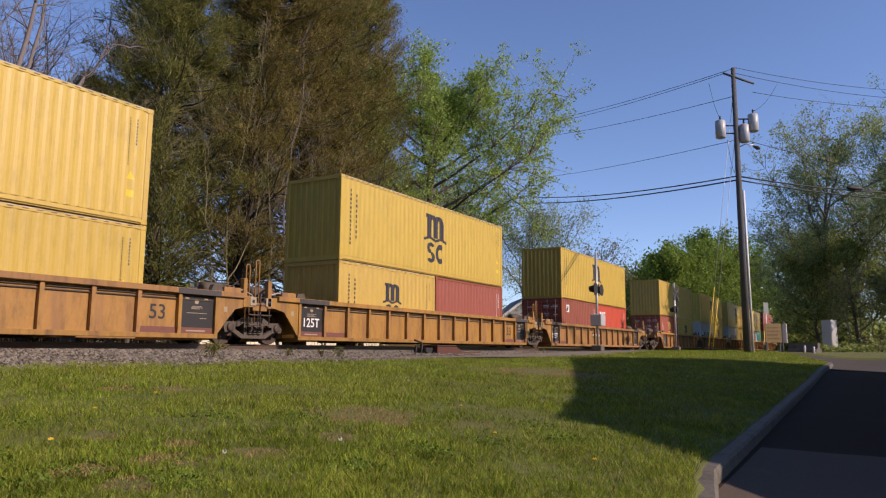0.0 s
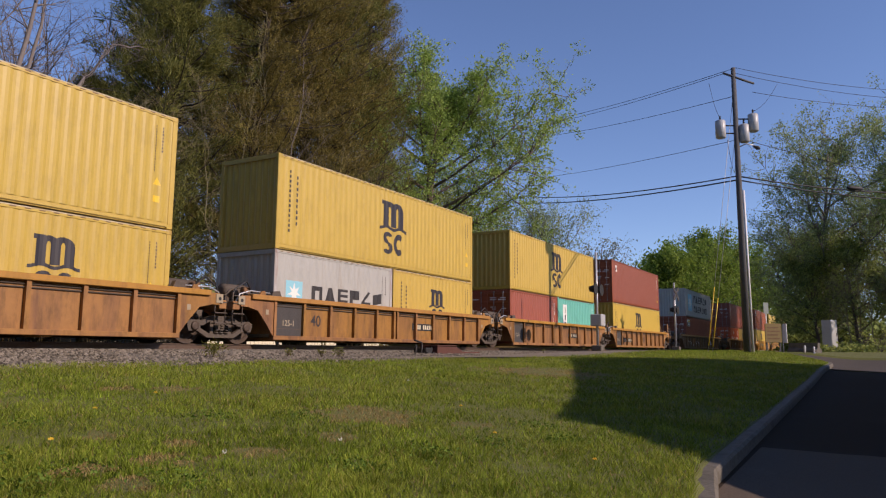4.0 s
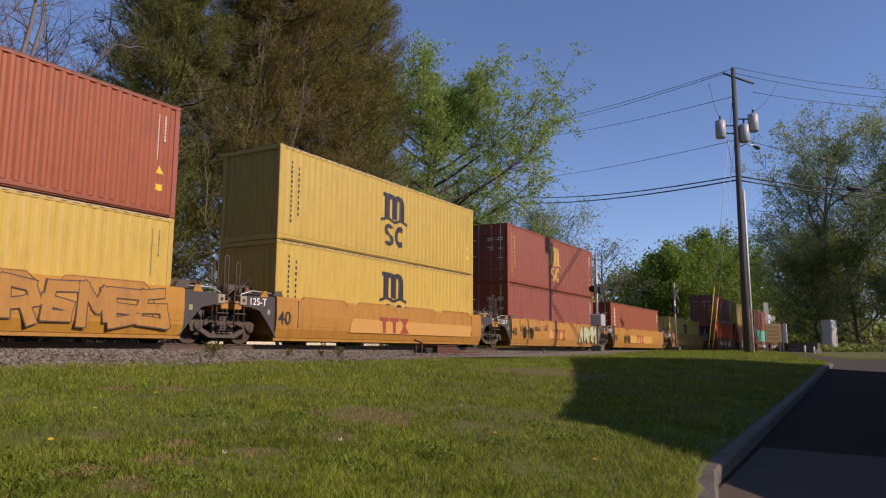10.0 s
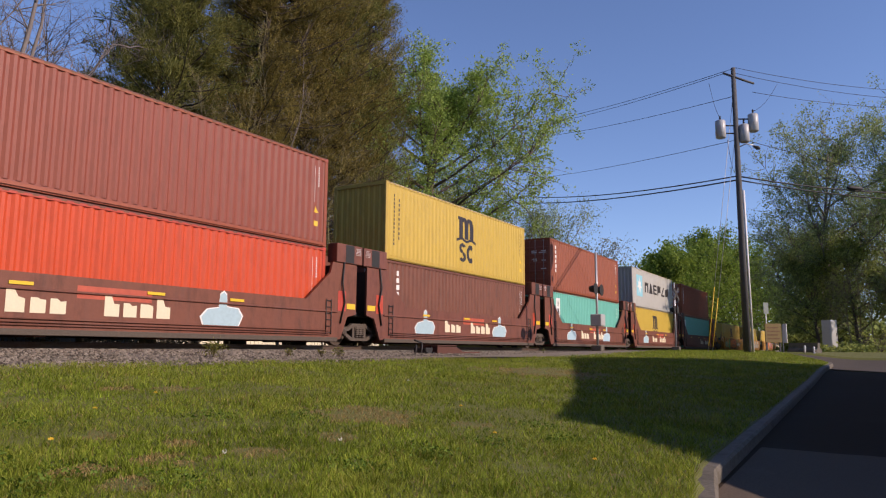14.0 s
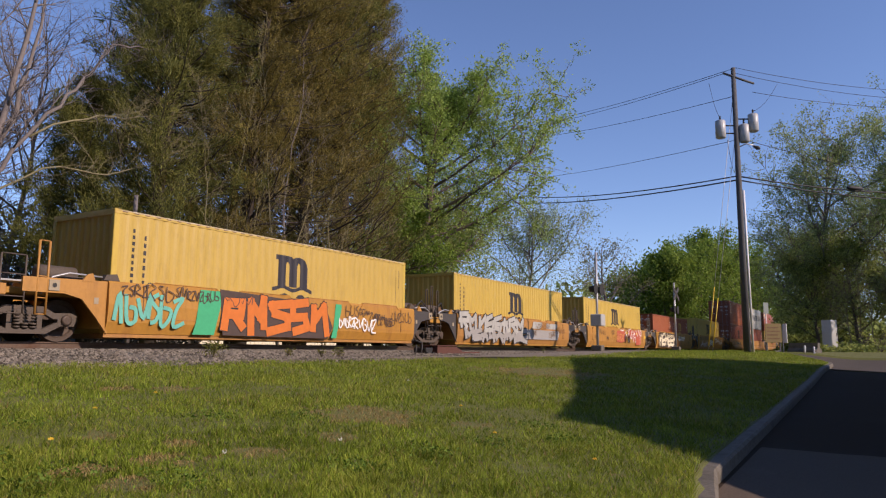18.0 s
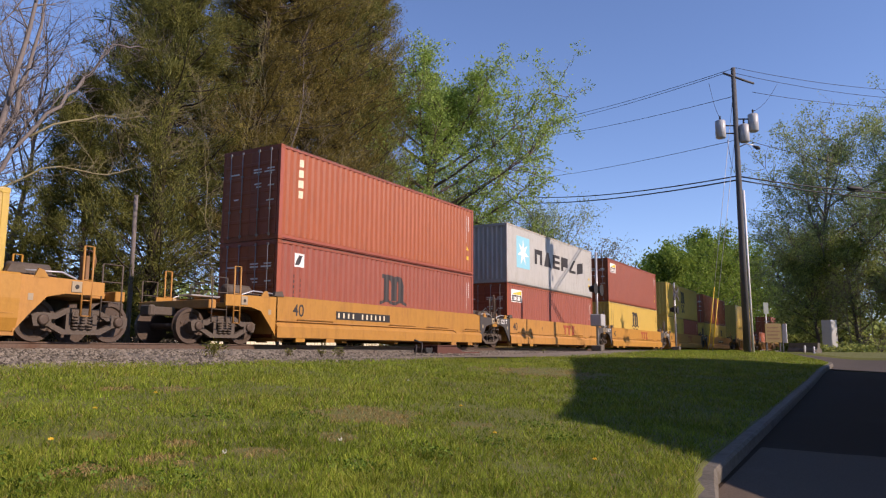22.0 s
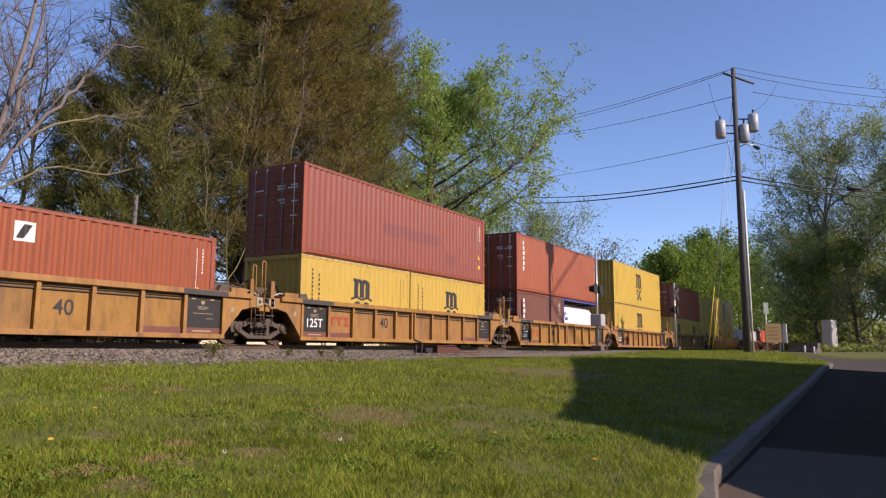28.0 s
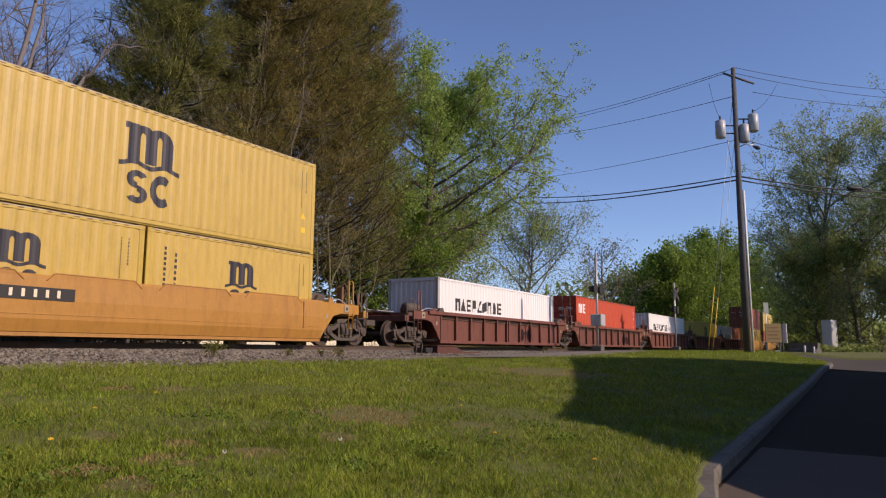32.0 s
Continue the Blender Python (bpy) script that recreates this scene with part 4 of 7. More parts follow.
def flat(name, ob, outlines, mat, y=-1.2195, thick=0.006, label=""):
    """Flat painted shapes: outlines of (x, z) pairs. On a box they follow the folds of its side."""
    bm = bmesh.new()
    if ob.name in WALLS:
        length, deep, fine = WALLS[ob.name]
        for i, o in enumerate(outlines):
            turn = sum(x0 * z1 - x1 * z0 for (x0, z0), (x1, z1) in zip(o, o[1:] + o[:1])) < 0
            bm.faces.new([bm.verts.new((x, -.0004 * (i % 9), z)) for x, z in (o[::-1] if turn else o)])
        p = wall_depth(0, length, deep, fine)[1]
        x0, x1 = min(x for o in outlines for x, z in o), max(x for o in outlines for x, z in o)
        for k in range(math.floor((x0 + length / 2 - .12) / p), math.ceil((x1 + length / 2 - .12) / p)):
            for f in (0, .26, .5, .76):
                cut = -length / 2 + .12 + (k + f) * p
                if x0 < cut < x1:
                    bmesh.ops.bisect_plane(bm, geom=bm.verts[:] + bm.edges[:] + bm.faces[:], plane_co=(cut, 0, 0), plane_no=(1, 0, 0))
        for v in bm.verts:
            v.co.y += -1.2135 + (y + 1.2195) / 3 + wall_depth(v.co.x, length, deep * (.3 if fine else 1), fine)[0]
        return part(name, bm, mat, ob, label)
    for i, o in enumerate(outlines):
        prism(bm, o, "y", y - thick - 0.0005 * (i % 9), y)
    return part(name, bm, mat, ob, label)


def arch_shape(cx, z, w, h):
    """Three heavy uprights joined by two round heads, with a flat shoulder, over a wavy foot line."""
    b = w * 0.255
    outs = []
    for k in (-1, 0, 1):
        x = cx + k * (w - b) / 2
        outs.append([(x - b / 2, z), (x + b / 2, z), (x + b / 2, z + h * 0.70), (x - b / 2, z + h * 0.70)])
    outs.append([(cx - w / 2 - w * .07, z + h * .84), (cx - w * .28, z + h * .84), (cx - w * .28, z + h), (cx - w / 2 - w * .07, z + h)])
    outs.append([(cx - w / 2, z + h * .6), (cx - w / 2 + b, z + h * .6), (cx - w / 2 + b, z + h * .9), (cx - w / 2, z + h * .9)])
    for k in (-0.25, 0.25):
        c = cx + k * (w - b)
        ro, ri = (w - b) / 4 + b / 2, (w - b) / 4 - b / 2
        for i in range(8):
            a0, a1 = i * math.pi / 8, (i + 1) * math.pi / 8
            outs.append([(c + r * math.cos(a), z + h * 0.66 + (h * 0.34 if r == ro else h * 0.14) * math.sin(a)) for r, a in ((ro, a0), (ro, a1), (ri, a1), (ri, a0))])
    n = 14

    def foot(q):
        return z - h * (0.05 + 0.055 * math.cos(q * math.tau * 2))
    for i in range(n):
        q0, q1 = i / n, (i + 1) / n
        x0, x1 = cx + (q0 - .5) * w * 1.34, cx + (q1 - .5) * w * 1.34
        outs.append([(x0, foot(q0) - h * .06), (x1, foot(q1) - h * .06), (x1, foot(q1) + h * .06), (x0, foot(q0) + h * .06)])
    return outs


def hoop(cx, cz, w, h, a0, a1, inner):
    """A thick arc from angle a0 to a1, in half turns."""
    outs, n = [], 10
    for i in range(n):
        a, b = (a0 + (a1 - a0) * i / n) * math.pi, (a0 + (a1 - a0) * (i + 1) / n) * math.pi
        outs.append([(cx + r * w / 2 * math.cos(t), cz + q * h / 2 * math.sin(t)) for r, q, t in ((1, 1, a), (1, 1, b), (inner, inner * .92, b), (inner, inner * .92, a))])
    return outs


def emblem(ob, cx, top, size, mat, low_row, cut=0.0):
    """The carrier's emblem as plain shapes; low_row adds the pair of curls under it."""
    outs = arch_shape(cx, top - size * 0.85, size * 1.18, size * 0.85)
    if low_row:
        z = top - size * 1.40
        outs += hoop(cx + size * .33, z, size * .60, size * .74, .28, 1.72, .50)
        for dz, a0, a1 in ((.165, .15, 1.5), (-.165, -.85, .5)):
            outs += hoop(cx - size * .31, z + dz * size, size * .54, size * .41, a0, a1, .36)
    if cut:
        outs = [o for o in outs if min(p[1] for p in o) > cut]
    tagged(flat("emblem", ob, outs, mat, label="painted carrier emblem"), kind="stuff")


def column(ob, x, z1, z0, mat, step=0.17, w=0.10):
    outs = []
    z, k = z1, 0
    while z > z0:
        ww = w * (0.75 + 0.35 * ((k * 7) % 5) / 5)
        ww *= .82
        tall = step * (.72 if w > .2 else .6)
        outs.append([(x - ww / 2, z - tall), (x + ww / 2, z - tall), (x + ww / 2, z), (x - ww / 2, z)])
        z -= step
        k += 1
    tagged(flat("lettering_column", ob, outs, mat), kind="stuff")


def end_codes(ob, length, height, mat=None, sticker=True, low=0.6):
    """Codes and warning stickers near the far end of the side."""
    mat = mat or M_WHITE
    h = length / 2
    column(ob, h - 0.42, height - 0.35, height - 1.0, mat, 0.085, 0.04)
    column(ob, h - 0.62, height - 0.35, max(low, height - 1.5), mat, 0.07, 0.034)
    if sticker:
        plate("warning_sticker", ob, h - 0.62, h - 0.42, 0.62, 0.78, M_SIGNYELLOW)
        flat("warning_sticker", ob, [[(h - 0.52, 1.25), (h - 0.4, 1.05), (h - 0.64, 1.05)]], M_SIGNYELLOW)


def y40(ob, length, height):
    big = length > 7
    emblem(ob, 0.0 if big else 0.08, height - (0.46 if big else 0.55), 1.1 if big else 0.74, M_NAVY, True)
    column(ob, -length / 2 + 0.56, height - 0.42, height - 2.3, M_INK, 0.152 if big else 0.13)
    column(ob, -length / 2 + 0.88, height - 0.55, height - 2.15, M_INK, 0.18 if big else 0.15, 0.09)
    end_codes(ob, length, height, M_INK)


def yred(ob, length, height):
    big = length > 7
    emblem(ob, 0.0, height - 0.46, 1.1 if big else 0.74, M_GOLD, True)
    column(ob, -length / 2 + 0.56, height - 0.42, height - 2.3, M_GOLD if big else M_WHITE, 0.152)
    column(ob, -length / 2 + 0.88, height - 0.55, height - 2.15, M_GOLD if big else M_WHITE, 0.18, 0.09)
    end_codes(ob, length, height)


def blocks(ob, x0, x1, z0, z1, n, mat, name="name_block"):
    """A row of heavy plain shapes in place of a name."""
    w = (x1 - x0) / n
    t = .2 * (z1 - z0)
    for i in range(n):
        a, b = x0 + i * w, x0 + (i + 0.8) * w
        c, m = (a + b) / 2, (z0 + z1) / 2
        u = .30 * (b - a)
        outs = [[[(a, z0), (a + u, z0), (a + u, z1), (a, z1)], [(b - u, z0), (b, z0), (b, z1), (b - u, z1)], [(a + u, z1 - t * 1.6), (b - u, z1 - t * 1.6), (b - u, z1), (a + u, z1)]],
                [[(a, z0), (b, z0), (c + u / 2, z1), (c - u / 2, z1)]],
                [[(a, z0), (b, z0), (b, z0 + t), (a, z0 + t)], [(a, m - t / 2), (b, m - t / 2), (b, m + t / 2), (a, m + t / 2)], [(a, z1 - t), (b, z1 - t), (b, z1), (a, z1)], [(a, z0 + t), (a + u, z0 + t), (a + u, z1 - t), (a, z1 - t)]],
                [[(a, z0), (a + u, z0), (a + u, z1), (a, z1)], [(a + u, m - t), (b, m - t), (b, z1), (a + u, z1)]],
                [[(a, z0), (b, z0), (b, z0 + t), (a, z0 + t)], [(a, z0 + t), (a + u, z0 + t), (b, z1), (b - u, z1)]],
                [[(a, z0), (b, z0 + t), (b, z1), (a, z1 - t)]]][i % 6]
        flat(name, ob, outs, mat, label="heavy painted block shape")


def star(ob, cx, cz, r):
    plate("emblem_panel", ob, cx - r, cx + r, cz - r, cz + r, M_SKYBLUE, label="pale blue square emblem panel")
    pts = []
    for i in range(14):
        a = math.pi / 2 + i * math.pi / 7
        q = r * (0.86 if i % 2 == 0 else 0.32)
        pts.append((cx + q * math.cos(a), cz + q * math.sin(a)))
    flat("emblem_star", ob, [pts], M_WHITE, y=-1.2262, label="white seven-pointed star")


def grey40(ob, length, height):
    star(ob, -4.19, height * 0.56, 0.80)
    blocks(ob, -2.75, 4.75, 1.22, 2.0, 6, M_INK)
    end_codes(ob, length, height, M_INK)


def grey_two(ob, length, height):
    star(ob, -4.1, height * 0.52, 0.80)
    blocks(ob, -2.45, 3.9, 1.42, 2.12, 6, M_INK)
    blocks(ob, -2.45, 3.9, 0.5, 1.12, 7, M_INK)
    end_codes(ob, length, height, M_INK)


def grey20(ob, length, height):
    star(ob, -2.15, height * 0.52, 0.36)
    blocks(ob, -1.35, 2.5, 1.18, 1.62, 6, M_INK)
    end_codes(ob, length, height, M_INK, False)


def grey_line(ob, length, height):
    blocks(ob, -length * 0.38, -length * 0.02, height * 0.5, height * 0.7, 9, M_INK)
    end_codes(ob, length, height, M_INK)


def sign_top(ob, length, height):
    x, z = -length / 2 + 0.45, height - 0.90
    plate("name_panel", ob, x, x + 1.3, z, z + 0.62, M_WHITE, label="white name panel with dark bars")
    plate("name_bar", ob, x + .04, x + 1.26, z + 0.04, z + 0.34, M_INK, y=-1.2262)
    flat("name_mark", ob, [[(x + .26 + k * .165, z + .08), (x + .37 + k * .165, z + .08), (x + .37 + k * .165, z + .29 - .03 * (k % 2)), (x + .26 + k * .165, z + .29)] for k in range(6)] + [[(x + .08, z + .08), (x + .18, z + .08), (x + .15, z + .5), (x + .11, z + .5)]], M_WHITE, y=-1.2335)
    flat("name_flash", ob, [[(x + .24, z + .37), (x + 1.26, z + .37), (x + 1.26, z + .58), (x + .24, z + .42)]], M_SIGNYELLOW, y=-1.2262)
    end_codes(ob, length, height)


def white_column(ob, length, height):
    column(ob, -length / 2 + 0.85, height - 0.35, height - 1.75, M_WHITE, 0.26, 0.24)
    end_codes(ob, length, height)


def gold_column(ob, length, height):
    column(ob, -length / 2 + 0.95, height - 0.3, height - 1.5, M_CREAM, 0.33, 0.26)
    end_codes(ob, length, height)


def small_logo(ob, length, height):
    x, z = -length / 2 + 0.75, height - 0.75
    plate("emblem_panel", ob, x, x + .45, z, z + .42, M_WHITE, label="small white emblem panel")
    flat("emblem_swoosh", ob, [[(x + .06, z + .06), (x + .2, z + .06), (x + .4, z + .36), (x + .2, z + .36)]], M_NAVY, y=-1.2262)
    end_codes(ob, length, height)


def small_logo_m(ob, length, height):
    small_logo(ob, length, height)
    emblem(ob, 0.0, height - 0.55, 1.1, M_INK, False)
    column(ob, -length / 2 + 0.75, height - 1.0, height - 2.0, M_INK, 0.16, 0.09)
    column(ob, -length / 2 + 1.05, height - 1.1, height - 2.0, M_INK, 0.16, 0.09)


def patched(ob, length, height):
    p = (length - 0.24) / round((length - 0.24) / 0.278)
    for a, b, z0, z1 in ((15, 29, 1.18, 1.64), (31, 34, .55, 1.0)):
        bm = bmesh.new()
        wave(-length / 2 + .12 + a * p, -length / 2 + .12 + b * p, -1.219 + .006, .036, z0, z1, bm)
        part("faded_patch", bm, M_FADED, ob, "darker repainted patch")
    end_codes(ob, length, height)


def plain(ob, length, height):
    end_codes(ob, length, height)


def cai(ob, length, height):
    blocks(ob, -length / 2 + 0.4, -length / 2 + 1.6, height - 1.0, height - 0.45, 3, M_WHITE)
    end_codes(ob, length, height)


def roundel(ob, length, height):
    c = (-length / 2 + 1.4, height - 1.0)
    flat("round_emblem", ob, [[(c[0] + .3 * math.cos(a), c[1] + .3 * math.sin(a)) for a in [i * math.tau / 16 for i in range(16)]]], M_SKYBLUE, label="pale blue round emblem")
    end_codes(ob, length, height)


def sign_column(ob, length, height):
    x = -length / 2 + 0.8
    plate("name_panel", ob, x, x + 0.6, height - 2.5, height - 0.35, M_WHITE, label="tall white name panel")
    column(ob, x + .3, height - 0.5, height - 2.4, M_INK, 0.42, 0.26)
    end_codes(ob, length, height, M_WHITE, False)


def bird(ob, length, height):
    z = height * 0.42
    blocks(ob, -length * .38, -length * .02, z, z + .38, 7, M_WHITE)
    blocks(ob, length * .2, length * .42, z, z + .38, 3, M_WHITE)
    flat("emblem_flag", ob, [[(length * .02, z + .35), (length * .1, z + .25), (length * .19, z), (length * .1, z + .12)]], M_WHITE)
    for x in (-length * .1, length * .34):
        flat("placard", ob, [[(x, height - .3), (x + .25, height - .6), (x, height - .9), (x - .25, height - .6)]], M_WHITE)
    end_codes(ob, length, height, M_WHITE, False)


M_NAVY = material("navy_lettering_paint", (0.024, 0.022, 0.028), 0.55, grain=20, spread=0.2, bump=0.0)
M_GOLD = material("gold_lettering_paint", (0.52, 0.325, 0.07), 0.55, grain=20, spread=0.1, bump=0.0)
M_CREAM = material("cream_lettering_paint", (0.72, 0.64, 0.46), 0.55, grain=20, spread=0.1, bump=0.0)
M_SKYBLUE = material("pale_blue_paint", (0.25, 0.56, 0.66), 0.5, grain=20, spread=0.08, bump=0.0)
M_FADED = material("faded_red_patch", (0.20, 0.055, 0.045), 0.55, grain=14, spread=0.15, bump=0.0)
M_LETTER_RED = material("faded_red_lettering", (0.32, 0.06, 0.03), 0.6, grain=20, spread=0.2, bump=0.0)
M_PALE_ORANGE = material("sun_bleached_patch", (0.54, 0.295, 0.075), 0.6, grain=12, spread=0.12, bump=0.0)


# --- marks on the cars ---
def number(text, x_frac, z, size, mat=None, y=-1.531):
    def go(car, half):
        o = link_part("number", words(text, size, mat or M_INK), car)
        o.location = (x_frac * half, y, z)
    return go


def between_ribs(x, half):
    """The middle of the bay in which x lies."""
    w = RIB_STEP[0]
    return -half + .06 + w * (math.floor((x + half - .06) / w) + .5) if w else x


def number_low(text, x_frac, z, size, mat=None, y=-1.366):
    def go(car, half):
        o = link_part("number", words(text, size, mat or M_INK), car)
        o.location = (between_ribs(x_frac * half, half), y, z)
    return go


def code_plate(x_frac, z, y=-1.528, w=1.5, mat=None):
    """Black plate with pale bars where the car's number stands."""
    def go(car, half):
        x = x_frac * half
        plate("number_plate", car, x - w / 2, x + w / 2, z - .13, z + .13, mat or M_BLACK, y=y)
        flat("number_mark", car, [[(x - w / 2 + .1 + k * .125 * w / 1.5, z - .08), (x - w / 2 + .17 + k * .125 * w / 1.5, z - .08), (x - w / 2 + .17 + k * .125 * w / 1.5, z + .08), (x - w / 2 + .1 + k * .125 * w / 1.5, z + .08)] for k in range(11) if k != 4], M_CREAM, y=y - .0065)
    return go


def brand(x_frac, z, y=-1.528, mat=None, size=0.42):
    """Faded owner's mark as three plain block shapes."""
    def go(car, half):
        x = x_frac * half
        s = size
        if RIB_STEP[0]:
            x = between_ribs(x, half) - 1.67 * s
        outs = []
        for k in (0, 1):
            a = x + k * s * 1.15
            outs.append([(a + s * .34, z - s * .5), (a + s * .66, z - s * .5), (a + s * .68, z + s * .22), (a + s, z + s * .28), (a + s, z + s * .5), (a, z + s * .5), (a, z + s * .28), (a + s * .32, z + s * .22)])
        a = x + s * 2.35
        outs.append([(a, z - s * .5), (a + s, z - s * .5), (a + s * .62, z), (a + s, z + s * .5), (a, z + s * .5), (a + s * .38, z)])
        for o in outs:
            flat("owner_mark", car, [o], mat or M_LETTER_RED, y=y, label="faded red block mark")
    return go


def patch(x_frac, w, z0, z1, mat, y=-1.524):
    def go(car, half):
        a, b = x_frac * half - w / 2, x_frac * half + w / 2
        flat("paint_patch", car, [[(a, z0), (b - .25, z0), (b, z1 - .12), (b - .02, z1), (a + .2, z1), (a + .1, z0 + .3)]], mat, y=y, thick=.002)
    return go


def sprayed(x0, x1, z0, z1, seed, fill, line, y=-1.530, n=7, bold=1.0):
    """Sprayed abstract graffiti: fat interlocking strokes with a dark edge."""
    def go(car, half):
        rnd = random.Random(seed)
        w = (x1 - x0) * half / n
        fat = min(0.11, w * .15) * bold

        def stroke(a, b, t):
            d = Vector((b[0] - a[0], b[1] - a[1]))
            u = d.normalized() * t * .8
            s = Vector((-d.y, d.x)).normalized() * t
            return [(a[0] - u.x - s.x, a[1] - u.y - s.y), (b[0] + u.x - s.x * .8, b[1] + u.y - s.y * .8), (b[0] + u.x + s.x, b[1] + u.y + s.y), (a[0] - u.x + s.x * .8, a[1] - u.y + s.y * .8)]

        for i in range(n):
            left = x0 * half + i * w
            nodes = [[(left + w * (.14 + .36 * c) + rnd.uniform(-.12, .12), z0 + (z1 - z0) * (.14 + .36 * r) + rnd.uniform(-.09, .09)) for c in range(3)] for r in range(3)]
            legs = rnd.choice(([(2, 0, 0, 0), (2, 0, 2, 2), (1, 0, 1, 2), (0, 0, 0, 2)], [(0, 0, 2, 0), (2, 0, 1, 1), (1, 1, 2, 2), (2, 2, 0, 2)],
                               [(2, 2, 2, 0), (2, 0, 1, 0), (1, 0, 1, 2), (1, 2, 0, 2), (0, 2, 0, 0)], [(0, 0, 2, 0), (2, 0, 2, 2), (2, 2, 1, 2), (1, 2, 1, 0), (1, 1, 0, 2)],
                               [(0, 0, 2, 1), (2, 1, 0, 2), (1, 0, 1, 2)]))
            dark, pale = [], []
            for r0, c0, r1, c1 in legs:
                a, b = nodes[r0][c0], nodes[r1][c1]
                dark.append(stroke(a, b, fat + (.045 if bold == 1 else .03)))
                pale.append(stroke(a, b, fat))
            flat("graffiti_outline", car, dark, line, y=y - .0004 * (i % 2), thick=0.002, label="dark sprayed outline")
            flat("graffiti_fill", car, pale, fill, y=y - .005 - .0004 * (i % 2), thick=0.002, label="sprayed graffiti letter shape")
    return go


def angular(lines, mat, t=0.04, y=-1.532):
    """Broad angular sprayed strokes along lines of (x, z)."""
    def go(car, half):
        for line in lines:
            outs = []
            for (ax, az), (bx, bz) in zip(line, line[1:]):
                d = Vector((bx - ax, bz - az)).normalized()
                u, s = d * t * .6, Vector((-d.y, d.x)) * t
                outs.append([(ax - u.x - s.x * .7, az - u.y - s.y * .7), (bx + u.x - s.x, bz + u.y - s.y), (bx + u.x + s.x, bz + u.y + s.y), (ax - u.x + s.x * .7, az - u.y + s.y * .7)])
            flat("graffiti_stroke", car, outs, mat, y=y, thick=0.002, label="broad angular sprayed stroke")
    return go


def panels(outs, mat, y=-1.524):
    def go(car, half):
        for k, o in enumerate(outs):
            flat("sprayed_panel", car, [o], mat, y=y - .0005 * k, thick=0.004, label="sprayed colour field")
    return go


def red_piece(white):
    """White angular strokes over red sprayed fields."""
    wild = [[(1.9, 1.37), (2.0, .84), (2.18, 1.34), (2.47, 1.38)], [(1.92, .53), (2.07, .76), (2.25, .5)], [(2.75, .74), (2.42, .78), (2.85, 1.32), (2.75, .74)], [(3.1, .87), (3.3, 1.24), (3.5, 1.0)], [(3.12, 1.02), (3.5, 1.04)]]
    tail = [[(3.04, .46), (3.24, .8), (3.67, .83), (3.6, .43)], [(3.75, 1.37), (4.18, .92), (4.47, 1.37), (4.7, .99)], [(4.73, .39), (4.87, 1.3), (5.17, 1.35), (5.13, 1.0), (4.8, .96)], [(1.15, .72), (1.62, 1.28)], [(1.28, 1.2), (1.72, .74)], [(1.12, 1.02), (1.25, 1.1)], [(.1, 1.27), (.45, 1.23), (.8, 1.25)]]
    faint = [[(-.72, .42), (-.41, 1.1), (-.35, .6)], [(-.07, .56), (-.04, .98), (.3, .98), (.03, .78), (.3, .56)], [(.38, .52), (.92, 1.06)], [(.45, 1.0), (.88, .5)], [(-1.6, .5), (-1.3, .95), (-1.05, .5)], [(-2.4, .5), (-2.2, .95), (-1.9, .7)]]
    field = [[(-.75, .5), (.2, .42), (1.25, .5), (1.2, 1.2), (.3, 1.25), (-.6, 1.18)], [(1.75, .8), (2.35, .72), (2.9, .78), (2.95, 1.34), (1.85, 1.34)], [(2.9, .62), (3.25, .5), (3.62, .6), (4.0, 1.33), (2.98, 1.3)], [(3.7, .3), (4.98, .32), (5.1, 1.32), (4.1, 1.34), (3.75, .9)]]
    badge = [[(1.35, 1.04), (1.75, 1.04), (1.75, 1.15), (1.35, 1.15)], [(3.8, 1.02), (4.1, 1.02), (4.1, 1.12), (3.8, 1.12)], [(5.85, .76), (6.2, .76), (6.2, .98), (5.85, .98)]]
    return [panels(field, M_SPRAYRED), angular(wild, white), angular(tail, white, .036), angular(faint, M_PALE_ORANGE, .035), panels(badge, M_SIGNYELLOW, -1.5365)]


LOOPS = ([(0, 1), (0, 0), (.6, 0), (.8, .4), (.2, .6)], [(.8, .9), (.2, 1), (0, .5), (.3, 0), (.8, .2), (.7, .5), (.4, .5)], [(0, 0), (.3, 1), (.7, 0)], [(0, 1), (.4, .1), (.8, 1), (.9, .2)],
         [(0, 0), (0, 1), (.7, .8), (.1, .5), (.8, 0)], [(.7, 1), (.1, .8), (.6, .4), (.5, 0), (0, .1)], [(0, .9), (.8, 1), (.3, .5), (.1, 0), (.9, .1)], [(.1, 1), (0, .2), (.5, 0), (.8, .3), (.8, 1)])


